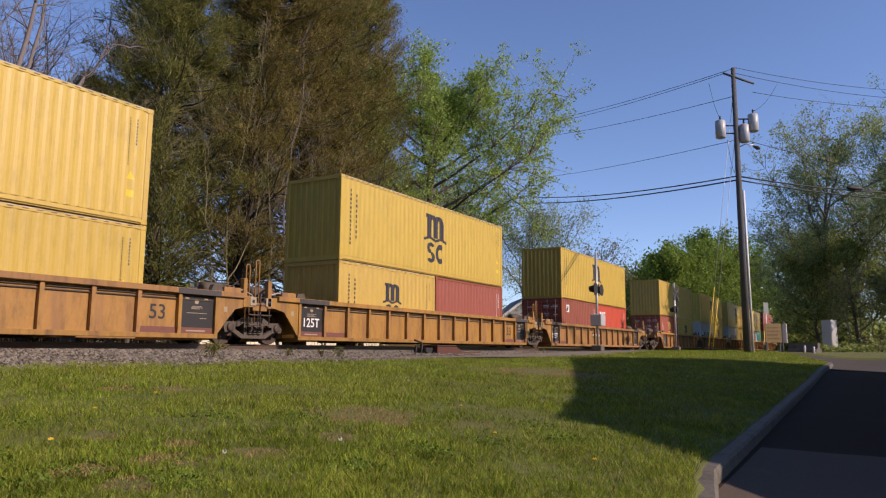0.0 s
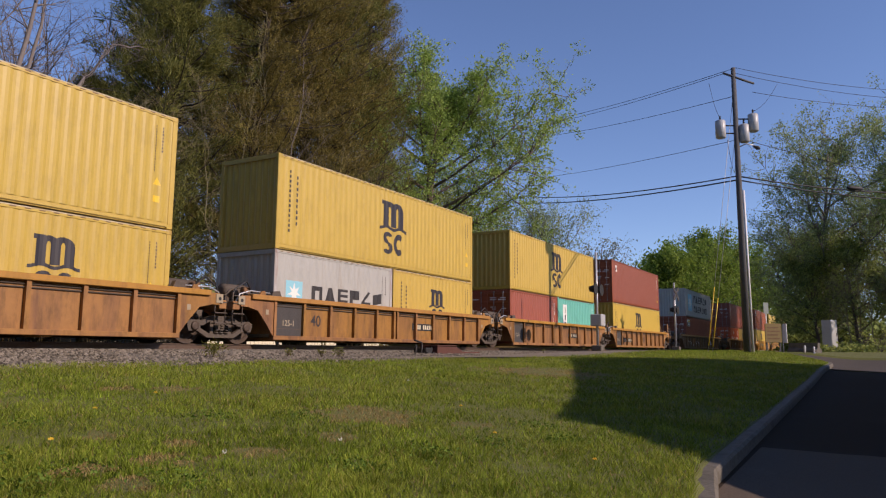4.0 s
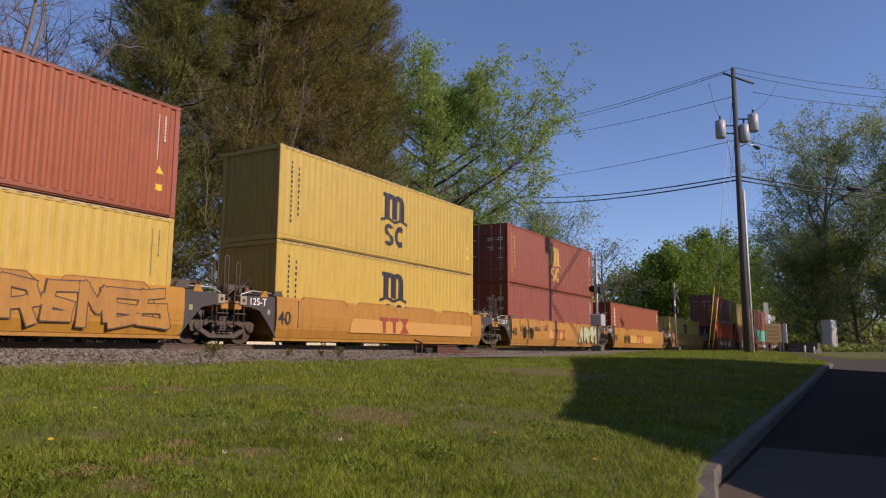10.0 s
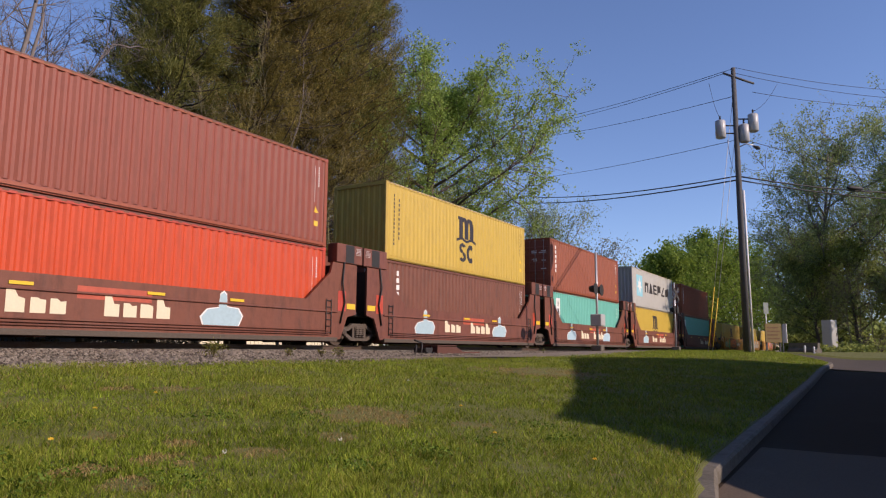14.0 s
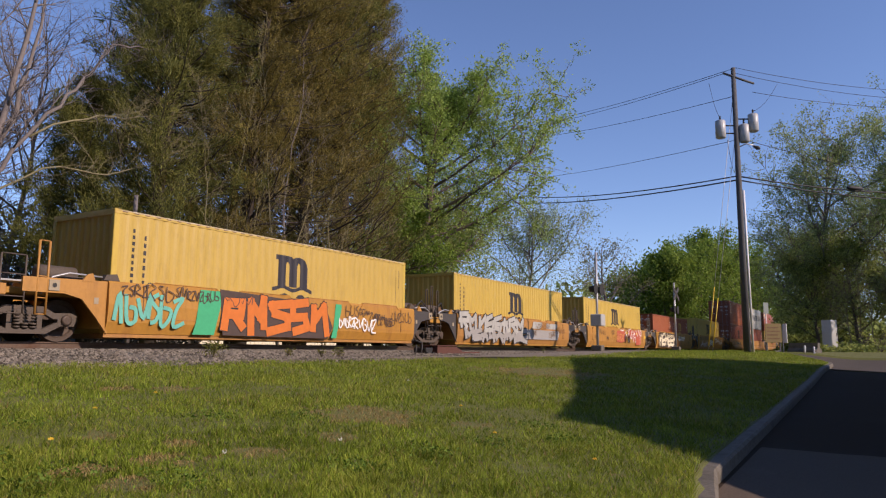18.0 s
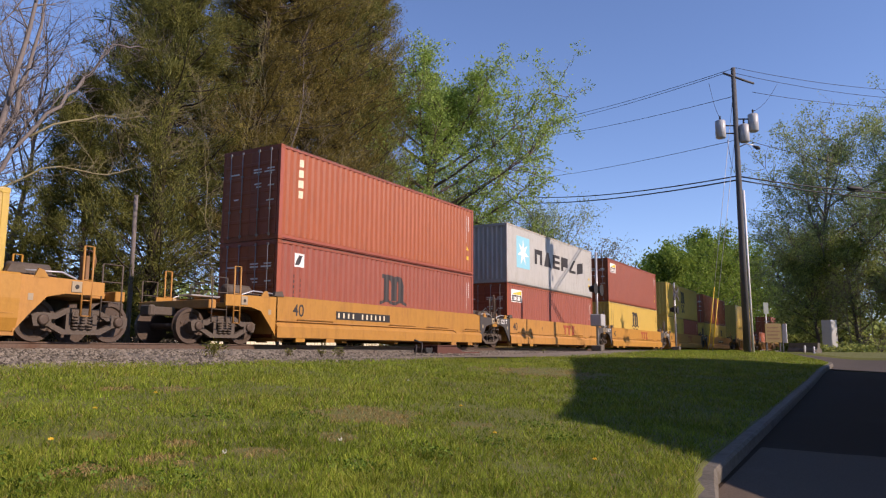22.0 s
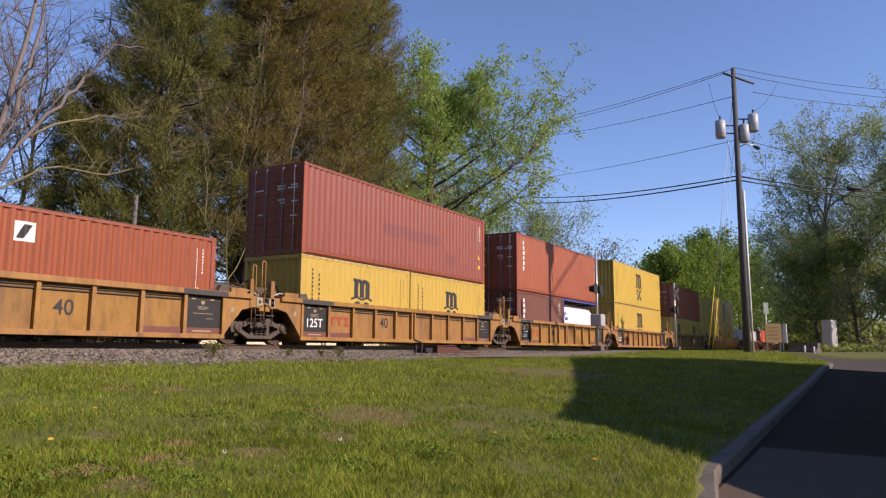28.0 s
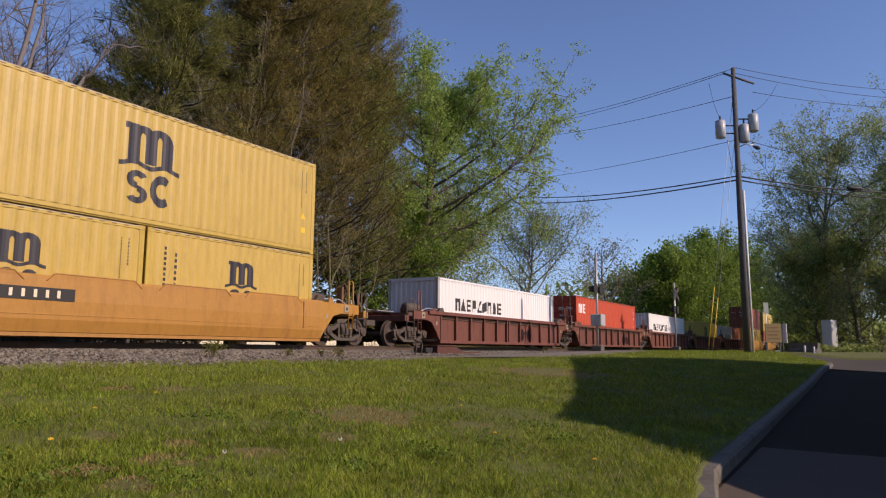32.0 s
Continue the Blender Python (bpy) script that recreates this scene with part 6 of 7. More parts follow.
def tree(x, y, h, spread, base, leaf, count, size, seed, label, bark=None, limbs=13, lean=(0, 0), z=None, twigs=4, clump=0.38, name="tree", thick=1.0, knots=0, rise=0.55, sweep=0):
    """A broad-leaved tree: trunk, limbs, branches, and leaves along the outer twigs. base: where the limbs begin; sweep: how much
    longer the low limbs are on the side it leans to."""
    rnd = np.random.RandomState(seed)
    ob = thing(name, pose(x, y, land(x, y) - 0.1 if z is None else z), label, "tree")
    bm = bmesh.new()
    r0 = h * 0.017 * thick
    trunk = branch(rnd, (0, 0, 0), (lean[0], lean[1], 1), h * 0.86, 9, 0.05, 0.05)
    tube(bm, trunk, [r0 * (1.25 - i / 9 * 1.1) for i in range(10)], 9)
    part("trunk", bm, bark or M_BARK, ob)
    bm = bmesh.new()
    spots = []
    for i in range(limbs):
        f = base + (0.97 - base) * (i / limbs) ** 0.9
        k = f * 9 * 0.99
        j = int(k)
        p = trunk[j] + (trunk[j + 1] - trunk[j]) * (k - j)
        a = i * 2.4 + rnd.uniform(-.5, .5)
        reach = spread * (0.45 + 0.75 * math.sin(math.pi * min(1, (f - base) / (1 - base) * 0.85 + 0.18))) * rnd.uniform(.75, 1.15)
        reach *= 1 + sweep * (math.cos(a) * lean[0] + math.sin(a) * lean[1]) / (math.hypot(*lean) + 1e-6) * (1 - 1.9 * (f - base) / (1 - base))
        limb = branch(rnd, p, (math.cos(a), math.sin(a), rise + 0.5 * f), reach, 6, 0.13, 0.06)
        rr = r0 * 0.42 * (1.15 - f * .6)
        tube(bm, limb, [rr * (1 - q / 7.2) for q in range(7)], 6)
        for q in range(2, 7):
            for _ in range(twigs):
                d = limb[q] - limb[q - 1]
                d = d / np.linalg.norm(d) + rnd.normal(size=3) * 0.75
                tw = branch(rnd, limb[q], d, reach * rnd.uniform(.22, .42), 3, 0.22, 0.06)
                tube(bm, tw, [rr * .3, rr * .22, rr * .14, rr * .06], 3, False)
                spots += tw[1:]
                if rnd.rand() < .6:
                    tw2 = branch(rnd, tw[2], rnd.normal(size=3) + np.array([0, 0, .4]), reach * .2, 2, 0.2, 0.05)
                    tube(bm, tw2, [rr * .14, rr * .1, rr * .05], 3, False)
                    spots += tw2[1:]
    part("branchwork", bm, bark or M_BARK, ob, "spreading limbs and fine twigs")
    if count:
        s = np.array(spots)
        if knots:                                     # leaves sit in tufts at some of the twigs
            s = s[rnd.randint(len(s), size=knots)] + rnd.normal(size=(knots, 3)) * .25
        c = s[rnd.randint(len(s), size=count)] + rnd.normal(size=(count, 3)) * clump * np.array([1, 1, .8])
        link_part("crown", leaf_mesh("crown", c, size, leaf, rnd), ob, "loose crown of small leaves")
    return ob


def spray_mesh(name, centres, ways, size, mat, rnd):
    """Thin needle sprays, each a slim pointed blade along its way."""
    n = len(centres)
    a = ways + rnd.normal(size=(n, 3)) * 0.45
    a /= np.linalg.norm(a, axis=1)[:, None] + 1e-9
    b = np.cross(a, rnd.normal(size=(n, 3)))
    b /= np.linalg.norm(b, axis=1)[:, None] + 1e-9
    s = size * rnd.uniform(0.5, 1.4, (n, 1))
    v = np.stack([centres - a * s * .6 - b * s * .17, centres - a * s * .6 + b * s * .17, centres + a * s * 1.5], 1).reshape(-1, 3)
    me = bpy.data.meshes.new(name)
    me.vertices.add(3 * n)
    me.vertices.foreach_set("co", v.ravel())
    me.loops.add(3 * n)
    me.loops.foreach_set("vertex_index", np.arange(3 * n))
    me.polygons.add(n)
    me.polygons.foreach_set("loop_start", np.arange(0, 3 * n, 3))
    me.update(calc_edges=True)
    me.materials.append(mat)
    return me


def conifer(x, y, h, r, leaf, count, seed, label, low=0.06, size=0.16, lean=(0, 0), taper=0.8):
    """A dense cedar: straight trunk, many thin rising branches and feathery sprays in plumes."""
    rnd = np.random.RandomState(seed)
    ob = thing("conifer_tree", pose(x, y, land(x, y) - 0.1), label, "tree", "conifers behind the track")
    bm = bmesh.new()
    trunk = branch(rnd, (0, 0, 0), (lean[0], lean[1], 1), h, 8, 0.02, 0.05)
    tube(bm, trunk, [h * .013 * (1.1 - i / 8 * 1.02) for i in range(9)], 8)
    spots, ways = [], []
    m = int(h * 9)
    for i in range(m):
        f = low + (1 - low) * (i / m)
        k = min(7.99, f * 8)
        j = int(k)
        p = trunk[j] + (trunk[j + 1] - trunk[j]) * (k - j)
        a = rnd.uniform(0, math.tau)
        reach = r * (1 - f) ** taper * rnd.uniform(.45, 1.2) * (1 + .25 * math.sin(3 * a + seed)) + 0.25
        br = branch(rnd, p, (math.cos(a), math.sin(a), rnd.uniform(-.15, .55)), reach, 6, 0.14, 0.09)
        tube(bm, br, [h * .0022 * (1 - q / 7) + .006 for q in range(7)], 4)
        full = rnd.uniform(.35, 1.0) * (1 if f > .32 else rnd.choice((.15, .5, 1)))
        for q in range(2, 7):
            for _ in range(2):
                d = (br[q] - br[q - 1]) / (reach / 6) + rnd.normal(size=3) * .55 + np.array([0, 0, .35])
                tw = branch(rnd, br[q], d, reach * rnd.uniform(.16, .34) + .15, 3, 0.22, 0.05)
                if rnd.rand() < .3:
                    tube(bm, tw, [.012, .010, .007, .004], 3, False)
                if rnd.rand() > full:
                    continue
                for c in range(3):
                    for g in (.25, .75):
                        spots.append(tw[c] + (tw[c + 1] - tw[c]) * g)
                        ways.append((tw[c + 1] - tw[c]) / (np.linalg.norm(tw[c + 1] - tw[c]) + 1e-9) + np.array([0, 0, .2]))
    part("trunk", bm, M_BARK_DARK, ob, "straight dark trunk with thin branches")
    s, w = np.array(spots), np.array(ways)
    k = rnd.randint(len(s), size=count)
    c = s[k] + rnd.normal(size=(count, 3)) * np.array([.16, .16, .16])
    link_part("crown", spray_mesh("crown", c, w[k], size, leaf, rnd), ob, "dense feathery foliage")
    return ob


def bare_tree(x, y, limbs, seed, label, fork=9):
    """A leafless tree: long crooked limbs, each a few (x, y, z) turns with a root width, side branches and twigs."""
    rnd = np.random.RandomState(seed)
    ob = thing("tree", pose(x, y, land(x, y) - 0.1), label, "tree")
    for k, (r0, turns) in enumerate(limbs):
        bm = bmesh.new()
        p = [Vector(q) for q in turns]
        line = []
        for q in range(len(p) - 1):
            a, b, c, d = p[max(0, q - 1)], p[q], p[q + 1], p[min(len(p) - 1, q + 2)]
            for i in range(4):
                f = i / 4
                v = 0.5 * (2 * b + (c - a) * f + (2 * a - 5 * b + 4 * c - d) * f * f + (3 * b - a - 3 * c + d) * f ** 3)
                line.append(np.array(v) + rnd.normal(size=3) * .05)
        line.append(np.array(p[-1]))
        n = len(line)
        tube(bm, line, [r0 * (1 - .85 * i / (n - 1)) for i in range(n)], 7)
        for i in range(3, n):
            for _ in range(2 if i > n // 3 else 1):
                d = (line[i] - line[i - 1]) / np.linalg.norm(line[i] - line[i - 1]) + rnd.normal(size=3) * .6
                ln = rnd.uniform(1.2, 3.4) * (1.15 - .5 * i / n)
                rr = max(.010, r0 * (1 - .85 * i / n) * .3)
                tw = branch(rnd, line[i], d, ln, 6, 0.2, .07)
                tube(bm, tw, [rr * (1 - q / 7) + .004 for q in range(7)], 4)
                for q in range(1, 6):
                    for _ in range(2):
                        t2 = branch(rnd, tw[q], (tw[q + 1] - tw[q]) / (ln / 6) + rnd.normal(size=3) * .7, ln * rnd.uniform(.2, .5), 3, .2, .06)
                        tube(bm, t2, [rr * .35 + .003, rr * .25 + .003, .005, .003], 3)
        part("trunk" if k < 2 else "limb", bm, M_BARK_PALE if r0 > .06 else M_BARK_OLIVE, ob)
    return ob


def make_trees():
    dark = "tall dark evergreen with dense rusty-green foliage behind the track"
    for i, (x, y, h, r, m, n, sz) in enumerate((
            (20.5, 10.8, 22, 4.7, L_CEDAR, 170000, .085), (18.3, 12.2, 11.5, 3.6, L_CEDAR, 90000, .085), (25.0, 10.0, 27, 5.4, L_CEDAR_RUST, 180000, .085), (29.8, 10.5, 29, 5.4, L_CEDAR_RUST, 180000, .085),
            (34.3, 11.0, 30, 4.8, L_CEDAR, 180000, .085), (37.6, 12.5, 29, 4.2, L_CEDAR_RUST, 120000, .085), (31.0, 17.0, 27, 5.6, L_CEDAR, 45000, .15), (25.0, 16.5, 25, 5.6, L_CEDAR, 45000, .15), (36.5, 17.5, 27, 5.0, L_CEDAR, 35000, .15))):
        conifer(x, y, h, r, m, n, 40 + i, dark, low=0.12, taper=0.55, size=sz)
    tree(43.9, 13.8, 22.4, 8.2, 0.33, L_SPRING, 92000, 0.105, 11, "tall leaning tree with fresh light green spring leaves beside the track", limbs=32, clump=0.17, lean=(.13, -.22), knots=10000, rise=.1, sweep=.6)
    tree(39.2, 10.8, 9.5, 3.6, 0.12, L_LIME, 13000, 0.12, 27, "small leafy green tree at the foot of the evergreens", limbs=14, clump=0.16, knots=900)
    tree(35.0, 11.0, 8.0, 3.0, 0.12, L_LIME, 7000, 0.12, 28, "small leafy green tree at the foot of the evergreens", limbs=12, clump=0.16, knots=600)
    for i, (x, y, k) in enumerate(((22.3, 8.3, 1.0), (25.6, 8.0, 1.25), (29.2, 8.2, 1.1), (32.5, 8.6, .8))):
        bare_tree(x, y, ((.05 * k, ((0, 0, 0), (.3, 0, 3 * k), (.2, .1, 6.5 * k), (.9, -.2, 10 * k), (1.2, .2, 13 * k))), (.04 * k, ((0, 0, 0), (-.5, .1, 3 * k), (-1.0, 0, 6 * k), (-1.1, .3, 9 * k), (-1.8, 0, 11.5 * k))), (.03 * k, ((0.1, 0, 3 * k), (1.2, -.2, 5 * k), (2.2, .1, 7.5 * k), (2.6, 0, 9.5 * k)))), 50 + i, "slender leafless sapling before the evergreens")
    for i, (x, y, k) in enumerate(((67.5, -14.6, .6), (69, -16.2, .7), (70.5, -17.4, .65), (72, -15.4, .75), (73.5, -18.4, .7), (71, -13.6, .6))):
        bare_tree(x, y, ((.06, ((0, 0, 0), (.1, .2, 3 * k), (-.1, .1, 6.5 * k), (.2, .3, 9 * k))),), 70 + i, "thin pale roadside sapling")
    bare_tree(11.2, 9.6, ((.19, ((0, 0, 0), (1.4, .3, 5), (2.5, .9, 9), (3.4, 1.2, 13.4), (3.8, 1.3, 18))),
                          (.16, ((0, 0, 0), (1.7, .9, 5.5), (3.0, 1.4, 9), (4.0, 1.8, 13), (4.4, 2.2, 18))),
                          (.085, ((1.6, .2, 5.6), (2.7, -.2, 7.8), (4.0, -.4, 9.7), (5.2, -.3, 11.4), (6.2, 0, 12.6), (8.3, .2, 13.2), (10.8, .4, 13.6))),
                          (.045, ((2.7, -.2, 7.8), (4.8, -.5, 9.1), (6.3, -.6, 9.4), (8.8, -.4, 10.4), (10.8, -.3, 11.2))),
                          (.045, ((1.3, .2, 4.8), (3.3, -.4, 6.7), (5.8, -.6, 7.0), (7.8, -.5, 8.0), (9.0, -.4, 9.2)))), 12, "bare grey tree with long crooked limbs")
    tree(13.0, 17.0, 20, 8.5, 0.12, L_BUD, 0, 0.08, 13, "bare grey tree with spreading branches", M_BARK_PALE, limbs=24, thick=.55, twigs=7)
    tree(18.5, 19.0, 17, 7.0, 0.12, L_BUD, 0, 0.08, 23, "bare grey tree with spreading branches", M_BARK_PALE, limbs=24, thick=.55, twigs=7)
    tree(62.0, 24.0, 15.5, 8.0, 0.22, L_OLIVE, 26000, 0.14, 14, "rounded tree with hazy pale green leaves", limbs=16, clump=0.7)
    tree(71.0, 26.0, 14.0, 7.0, 0.2, L_OLIVE, 22000, 0.14, 15, "rounded tree with hazy pale green leaves", limbs=16, clump=0.7)
    tree(84.0, 22.0, 17.5, 8.5, 0.2, L_HAZE, 20000, 0.13, 16, "spreading spring tree with hazy olive leaves", M_BARK_PALE, limbs=18, clump=.5)
    tree(96.0, 14.0, 15.5, 5.5, 0.2, L_BUD, 2500, 0.16, 59, "nearly bare spring tree with pale buds", M_BARK_PALE, limbs=16)
    for i, (x, y, h, s) in enumerate(((104, 9.5, 14, 5.0), (112, 10, 15.5, 6), (124, 9, 18, 6.5), (134, 7.5, 23, 7), (118, 18, 14, 6), (150, 6, 22, 8), (165, 3.5, 20, 8))):
        tree(x, y, h, s, 0.08, L_LIME, 14000, 0.24, 60 + i, "full bright green leafy tree beyond the crossing", limbs=18, clump=0.6)
    for i, (x, y, h, s, m, n) in enumerate(((81, -12.5, 23.5, 8.6, L_HAZE, 30000), (90, -18.0, 29, 8.5, L_HAZE, 32000), (96, -9.5, 17, 6, L_HAZE, 16000), (104, -14, 24, 8, L_HAZE, 16000), (120, -9, 18, 6, L_LIME, 12000), (79, -15, 11.5, 4.5, L_OLIVE, 9000), (78, -18.8, 7, 3.5, L_OLIVE, 6000), (79, -11.5, 10, 4, L_OLIVE, 8000), (92, -12.5, 13, 5, L_OLIVE, 14000), (98, -19, 20, 7, L_HAZE, 14000))):
        tree(x, y, h, s, 0.10, m, n, 0.12 if m is L_HAZE else 0.14, 80 + i, "tall hazy spring tree across the road", limbs=22, clump=0.32, knots=2200, bark=M_BARK_PALE if m is L_HAZE else None, thick=.8)
    # tall trees outside the view, added beside the main road to shade the far train
    for i, (x, y, h, s) in enumerate(((70, -23.5, 26, 4.6), (75.5, -23.8, 26, 4.6))):
        tree(x, y, h, s, 0.10, L_OLIVE, 15000, 0.30, 140 + i, "unseen tall leafy tree added to shade the train", limbs=20, clump=0.7)
    shade = []
    for i, (x, y, h, s) in enumerate(((-13, 10, 24, 7), (-20, -22, 22, 7), (46, -48, 15, 5))):
        shade.append(tree(x, y, h, s, 0.04, L_GREEN, 7500, 0.8, 120 + i, "unseen dense green leafy tree added to block light", limbs=20, clump=0.9))
    # unseen woods west and behind the camera, added to cut sky light on container ends
    for i, (x, y, k) in enumerate(((-22, 8, 1.1), (-10, 19, 1.1), (-30, 12, 1.2), (-24, -8, 1.0), (-34, -14, 1.1), (-14, -32, 1.0), (-46, -8, 1.2), (-3, 15, .8), (-30, -26, 1.1), (-12, -18, .8), (-9, -11.5, .7), (-17, -11, .8), (-9, 10, .8), (-7, -26, .8))):
        copy_thing(shade[i % 2], pose(x, y, land(x, y) - .1, 0, 0, i * 67) @ Matrix.Diagonal((1, 1, 1, 1))).scale = (k, k, k)


def brush(name, label, x0, x1, y0, y1, h0, h1, n, size, mat, seed, low=0.0):
    """A belt of undergrowth: leaves heaped over many small clumps."""
    rnd = np.random.RandomState(seed)
    m = int((x1 - x0) * 3)
    cx, cy = rnd.uniform(x0, x1, m), rnd.uniform(y0, y1, m)
    ch = rnd.uniform(h0, h1, m)
    k = rnd.randint(m, size=n)
    r = np.abs(rnd.normal(size=n)) * .5
    a = rnd.uniform(0, math.tau, n)
    f = rnd.rand(n) ** .8
    p = np.stack([cx[k] + r * np.cos(a), cy[k] + r * np.sin(a), -0.4 + low + f * ch[k]], -1)
    tagged(new(name, leaf_mesh(name, p, size, mat, rnd)), label, "undergrowth", kind="stuff")


def straw_bank():
    """Pale dead grass standing along the far side of the ballast."""
    rnd = np.random.RandomState(31)
    n = 26000
    x, y = rnd.uniform(2, 60, n), 5.2 + rnd.rand(n) ** 2 * 1.6
    h = rnd.uniform(.35, .85, n)
    keep = (x > 30) | (rnd.rand(n) < .04)
    x, y, h = x[keep], y[keep], h[keep]
    n = len(x)
    z = np.full(n, -0.45)
    a = rnd.uniform(0, math.tau, n)
    w = rnd.uniform(.006, .014, n)
    lean = rnd.uniform(0, .15, n)
    p = np.stack([np.stack([x - w * np.cos(a), y - w * np.sin(a), z], -1), np.stack([x + w * np.cos(a), y + w * np.sin(a), z], -1), np.stack([x + lean * np.cos(a * 3), y + lean * np.sin(a * 3), z + h], -1)], 1)
    me = sheet("dead_grass", p.reshape(-1, 3).tolist(), np.arange(3 * n).reshape(-1, 3).tolist(), L_STRAW)
    tagged(new("dead_grass", me), "tall pale dead grass along the far ballast edge", "grass", kind="stuff")


def make_brush():
    brush("undergrowth", "dark tangled undergrowth behind the track", 37, 60, 8, 13, .8, 2.4, 19000, .14, L_CEDAR, 75)
    brush("undergrowth", "dark tangled undergrowth behind the track", 10, 37, 8.5, 13, .5, 1.9, 20000, .14, L_CEDAR, 76, low=.8)
    brush("undergrowth", "dark tangled undergrowth behind the track", -30, 12, 9, 15, .6, 1.8, 9000, .16, L_CEDAR, 72)
    brush("undergrowth", "low green undergrowth beyond the crossing", 60, 150, 7, 14, .8, 3.0, 24000, .26, L_GREEN, 73)
    brush("undergrowth", "low olive undergrowth across the road", 80, 110, -22, -8, .8, 2.6, 20000, .22, L_OLIVE, 74)
    brush("undergrowth", "tall olive thicket along the track", 84, 140, -11, -7.5, 2.5, 6.5, 16000, .28, L_OLIVE, 78)
    brush("undergrowth", "grey-brown leafless thicket behind the houses", 36, 62, 50, 60, 4, 11, 9000, .35, L_TWIG, 79)
    brush("undergrowth", "grey-brown leafless thicket behind the track", 11, 21, 14, 24, 1.0, 3.6, 6000, .16, L_TWIG, 80, low=.9)
    brush("undergrowth", "grey-brown leafless thicket behind the bare trees", 18, 36, 25, 34, 4, 10, 30000, .13, L_TWIG, 81)
    brush("undergrowth", "low brown-green undergrowth beside the main road", 59, 76, -21, -12.5, .25, 1.3, 9000, .12, L_OLIVE, 82)
    brush("undergrowth", "low brown leafless scrub beside the main road", 60, 76, -21, -12.5, .3, 1.8, 5000, .10, L_TWIG, 83)
    straw_bank()
    rnd = np.random.RandomState(77)
    # far woods all round
    for k, (a0, a1, n) in enumerate(((0, math.tau, 60000),)):
        a = rnd.uniform(a0, a1, n)
        d = rnd.uniform(190, 260, n)
        top = 13 + 5 * np.sin(a * 9) + 3 * np.sin(a * 23 + 1)
        p = np.stack([d * np.cos(a), d * np.sin(a), rnd.rand(n) ** .8 * top], -1)
        tagged(new("far_woods", leaf_mesh("far_woods", p, 1.3, L_OLIVE, rnd)), "distant belt of hazy spring woods", "woods", kind="stuff")


def grass_blades():
    rnd = np.random.RandomState(9)
    n = 440000
    u = 3.6 + 41 * rnd.rand(n) ** 1.9
    w = rnd.uniform(-0.70, 0.62, n) * u
    x = 0.8593 * u + 0.5116 * w
    y = -16.268 + 0.5116 * u - 0.8593 * w
    keep = (y < -5.25) & (x > -1) & (x < 43)
    x, y = np.concatenate([x[keep], rnd.uniform(-16, 43, 60000)]), np.concatenate([y[keep], rnd.uniform(-15.4, -5.25, 60000)])
    u = np.concatenate([u[keep], np.full(60000, 14.0)])
    ok = np.array([not on_road(a, b - 0.12) and b < -5.95 - .75 * smooth(15, 27, a) + .25 * noise.noise((a * .8, b * 2, 6)) + .3 * noise.noise((a * 3.1, b * 3, 1)) for a, b in zip(x, y)])
    x, y, u = x[ok], y[ok], u[ok]
    z = np.array([land(a, b) for a, b in zip(x, y)]) - 0.01
    wide = np.array([noise.noise((a * 0.55, b * 0.55, 5)) for a, b in zip(x, y)])
    fine = np.array([noise.noise((a * 2.1, b * 2.1, 2)) for a, b in zip(x, y)])
    tuft = np.array([noise.noise((a * 5.5, b * 5.5, 8)) for a, b in zip(x, y)])
    patchy = wide + 0.5 * fine
    bare = np.zeros(len(x))
    for cx, cy, r in BARE:
        bare = np.maximum(bare, 1.3 - np.hypot((x - cx) / (r * .6), (y - cy) / (r * .55)))
    bare += 0.4 * fine + 0.5 * tuft
    m = len(x)
    h = (0.036 + 0.022 * patchy + 0.065 * np.maximum(0, tuft) + 0.035 * rnd.rand(m) ** 3) * (1 + 0.010 * u)
    h = np.where(bare > .5, h * .5, h)
    h = np.maximum(h, 0.014)
    a = rnd.uniform(0, math.tau, m)
    wd = (0.0028 + 0.00034 * u) * rnd.uniform(.7, 1.3, m)
    lean = rnd.uniform(0.1, 1.3, m) * h
    b = rnd.uniform(0, math.tau, m)
    p0 = np.stack([x - wd * np.cos(a), y - wd * np.sin(a), z], -1)
    p1 = np.stack([x + wd * np.cos(a), y + wd * np.sin(a), z], -1)
    p2 = np.stack([x + lean * np.cos(b), y + lean * np.sin(b), z + h], -1)
    r = rnd.rand(m)
    dry = (bare > .5) & (r < .9) | (r < .035)
    pale = ~dry & (r + 0.6 * wide + 0.4 * fine > .8)
    for name, sel, mat, label in (("lawn_grass", ~dry & ~pale, L_GRASS, "short uneven green lawn grass"), ("lawn_grass", pale, L_GRASS_PALE, "sun-bleached yellowish lawn grass"), ("dry_grass", dry, L_STRAW, "dry straw-coloured patches in the lawn")):
        v = np.stack([p0[sel], p1[sel], p2[sel]], 1).reshape(-1, 3)
        k = int(sel.sum())
        me = bpy.data.meshes.new(name)
        me.vertices.add(3 * k)
        me.vertices.foreach_set("co", v.ravel())
        me.loops.add(3 * k)
        me.loops.foreach_set("vertex_index", np.arange(3 * k))
        me.polygons.add(k)
        me.polygons.foreach_set("loop_start", np.arange(0, 3 * k, 3))
        me.update(calc_edges=True)
        me.materials.append(mat)
        tagged(new(name, me), label, "grass", kind="stuff")


# ---- poles, signals and signs ----
POLE = (37.92, -10.88)


def hang(a, b, sag, n=14):
    a, b = Vector(a), Vector(b)
    return [a.lerp(b, i / n) - Vector((0, 0, sag * 4 * (i / n) * (1 - i / n))) for i in range(n + 1)]


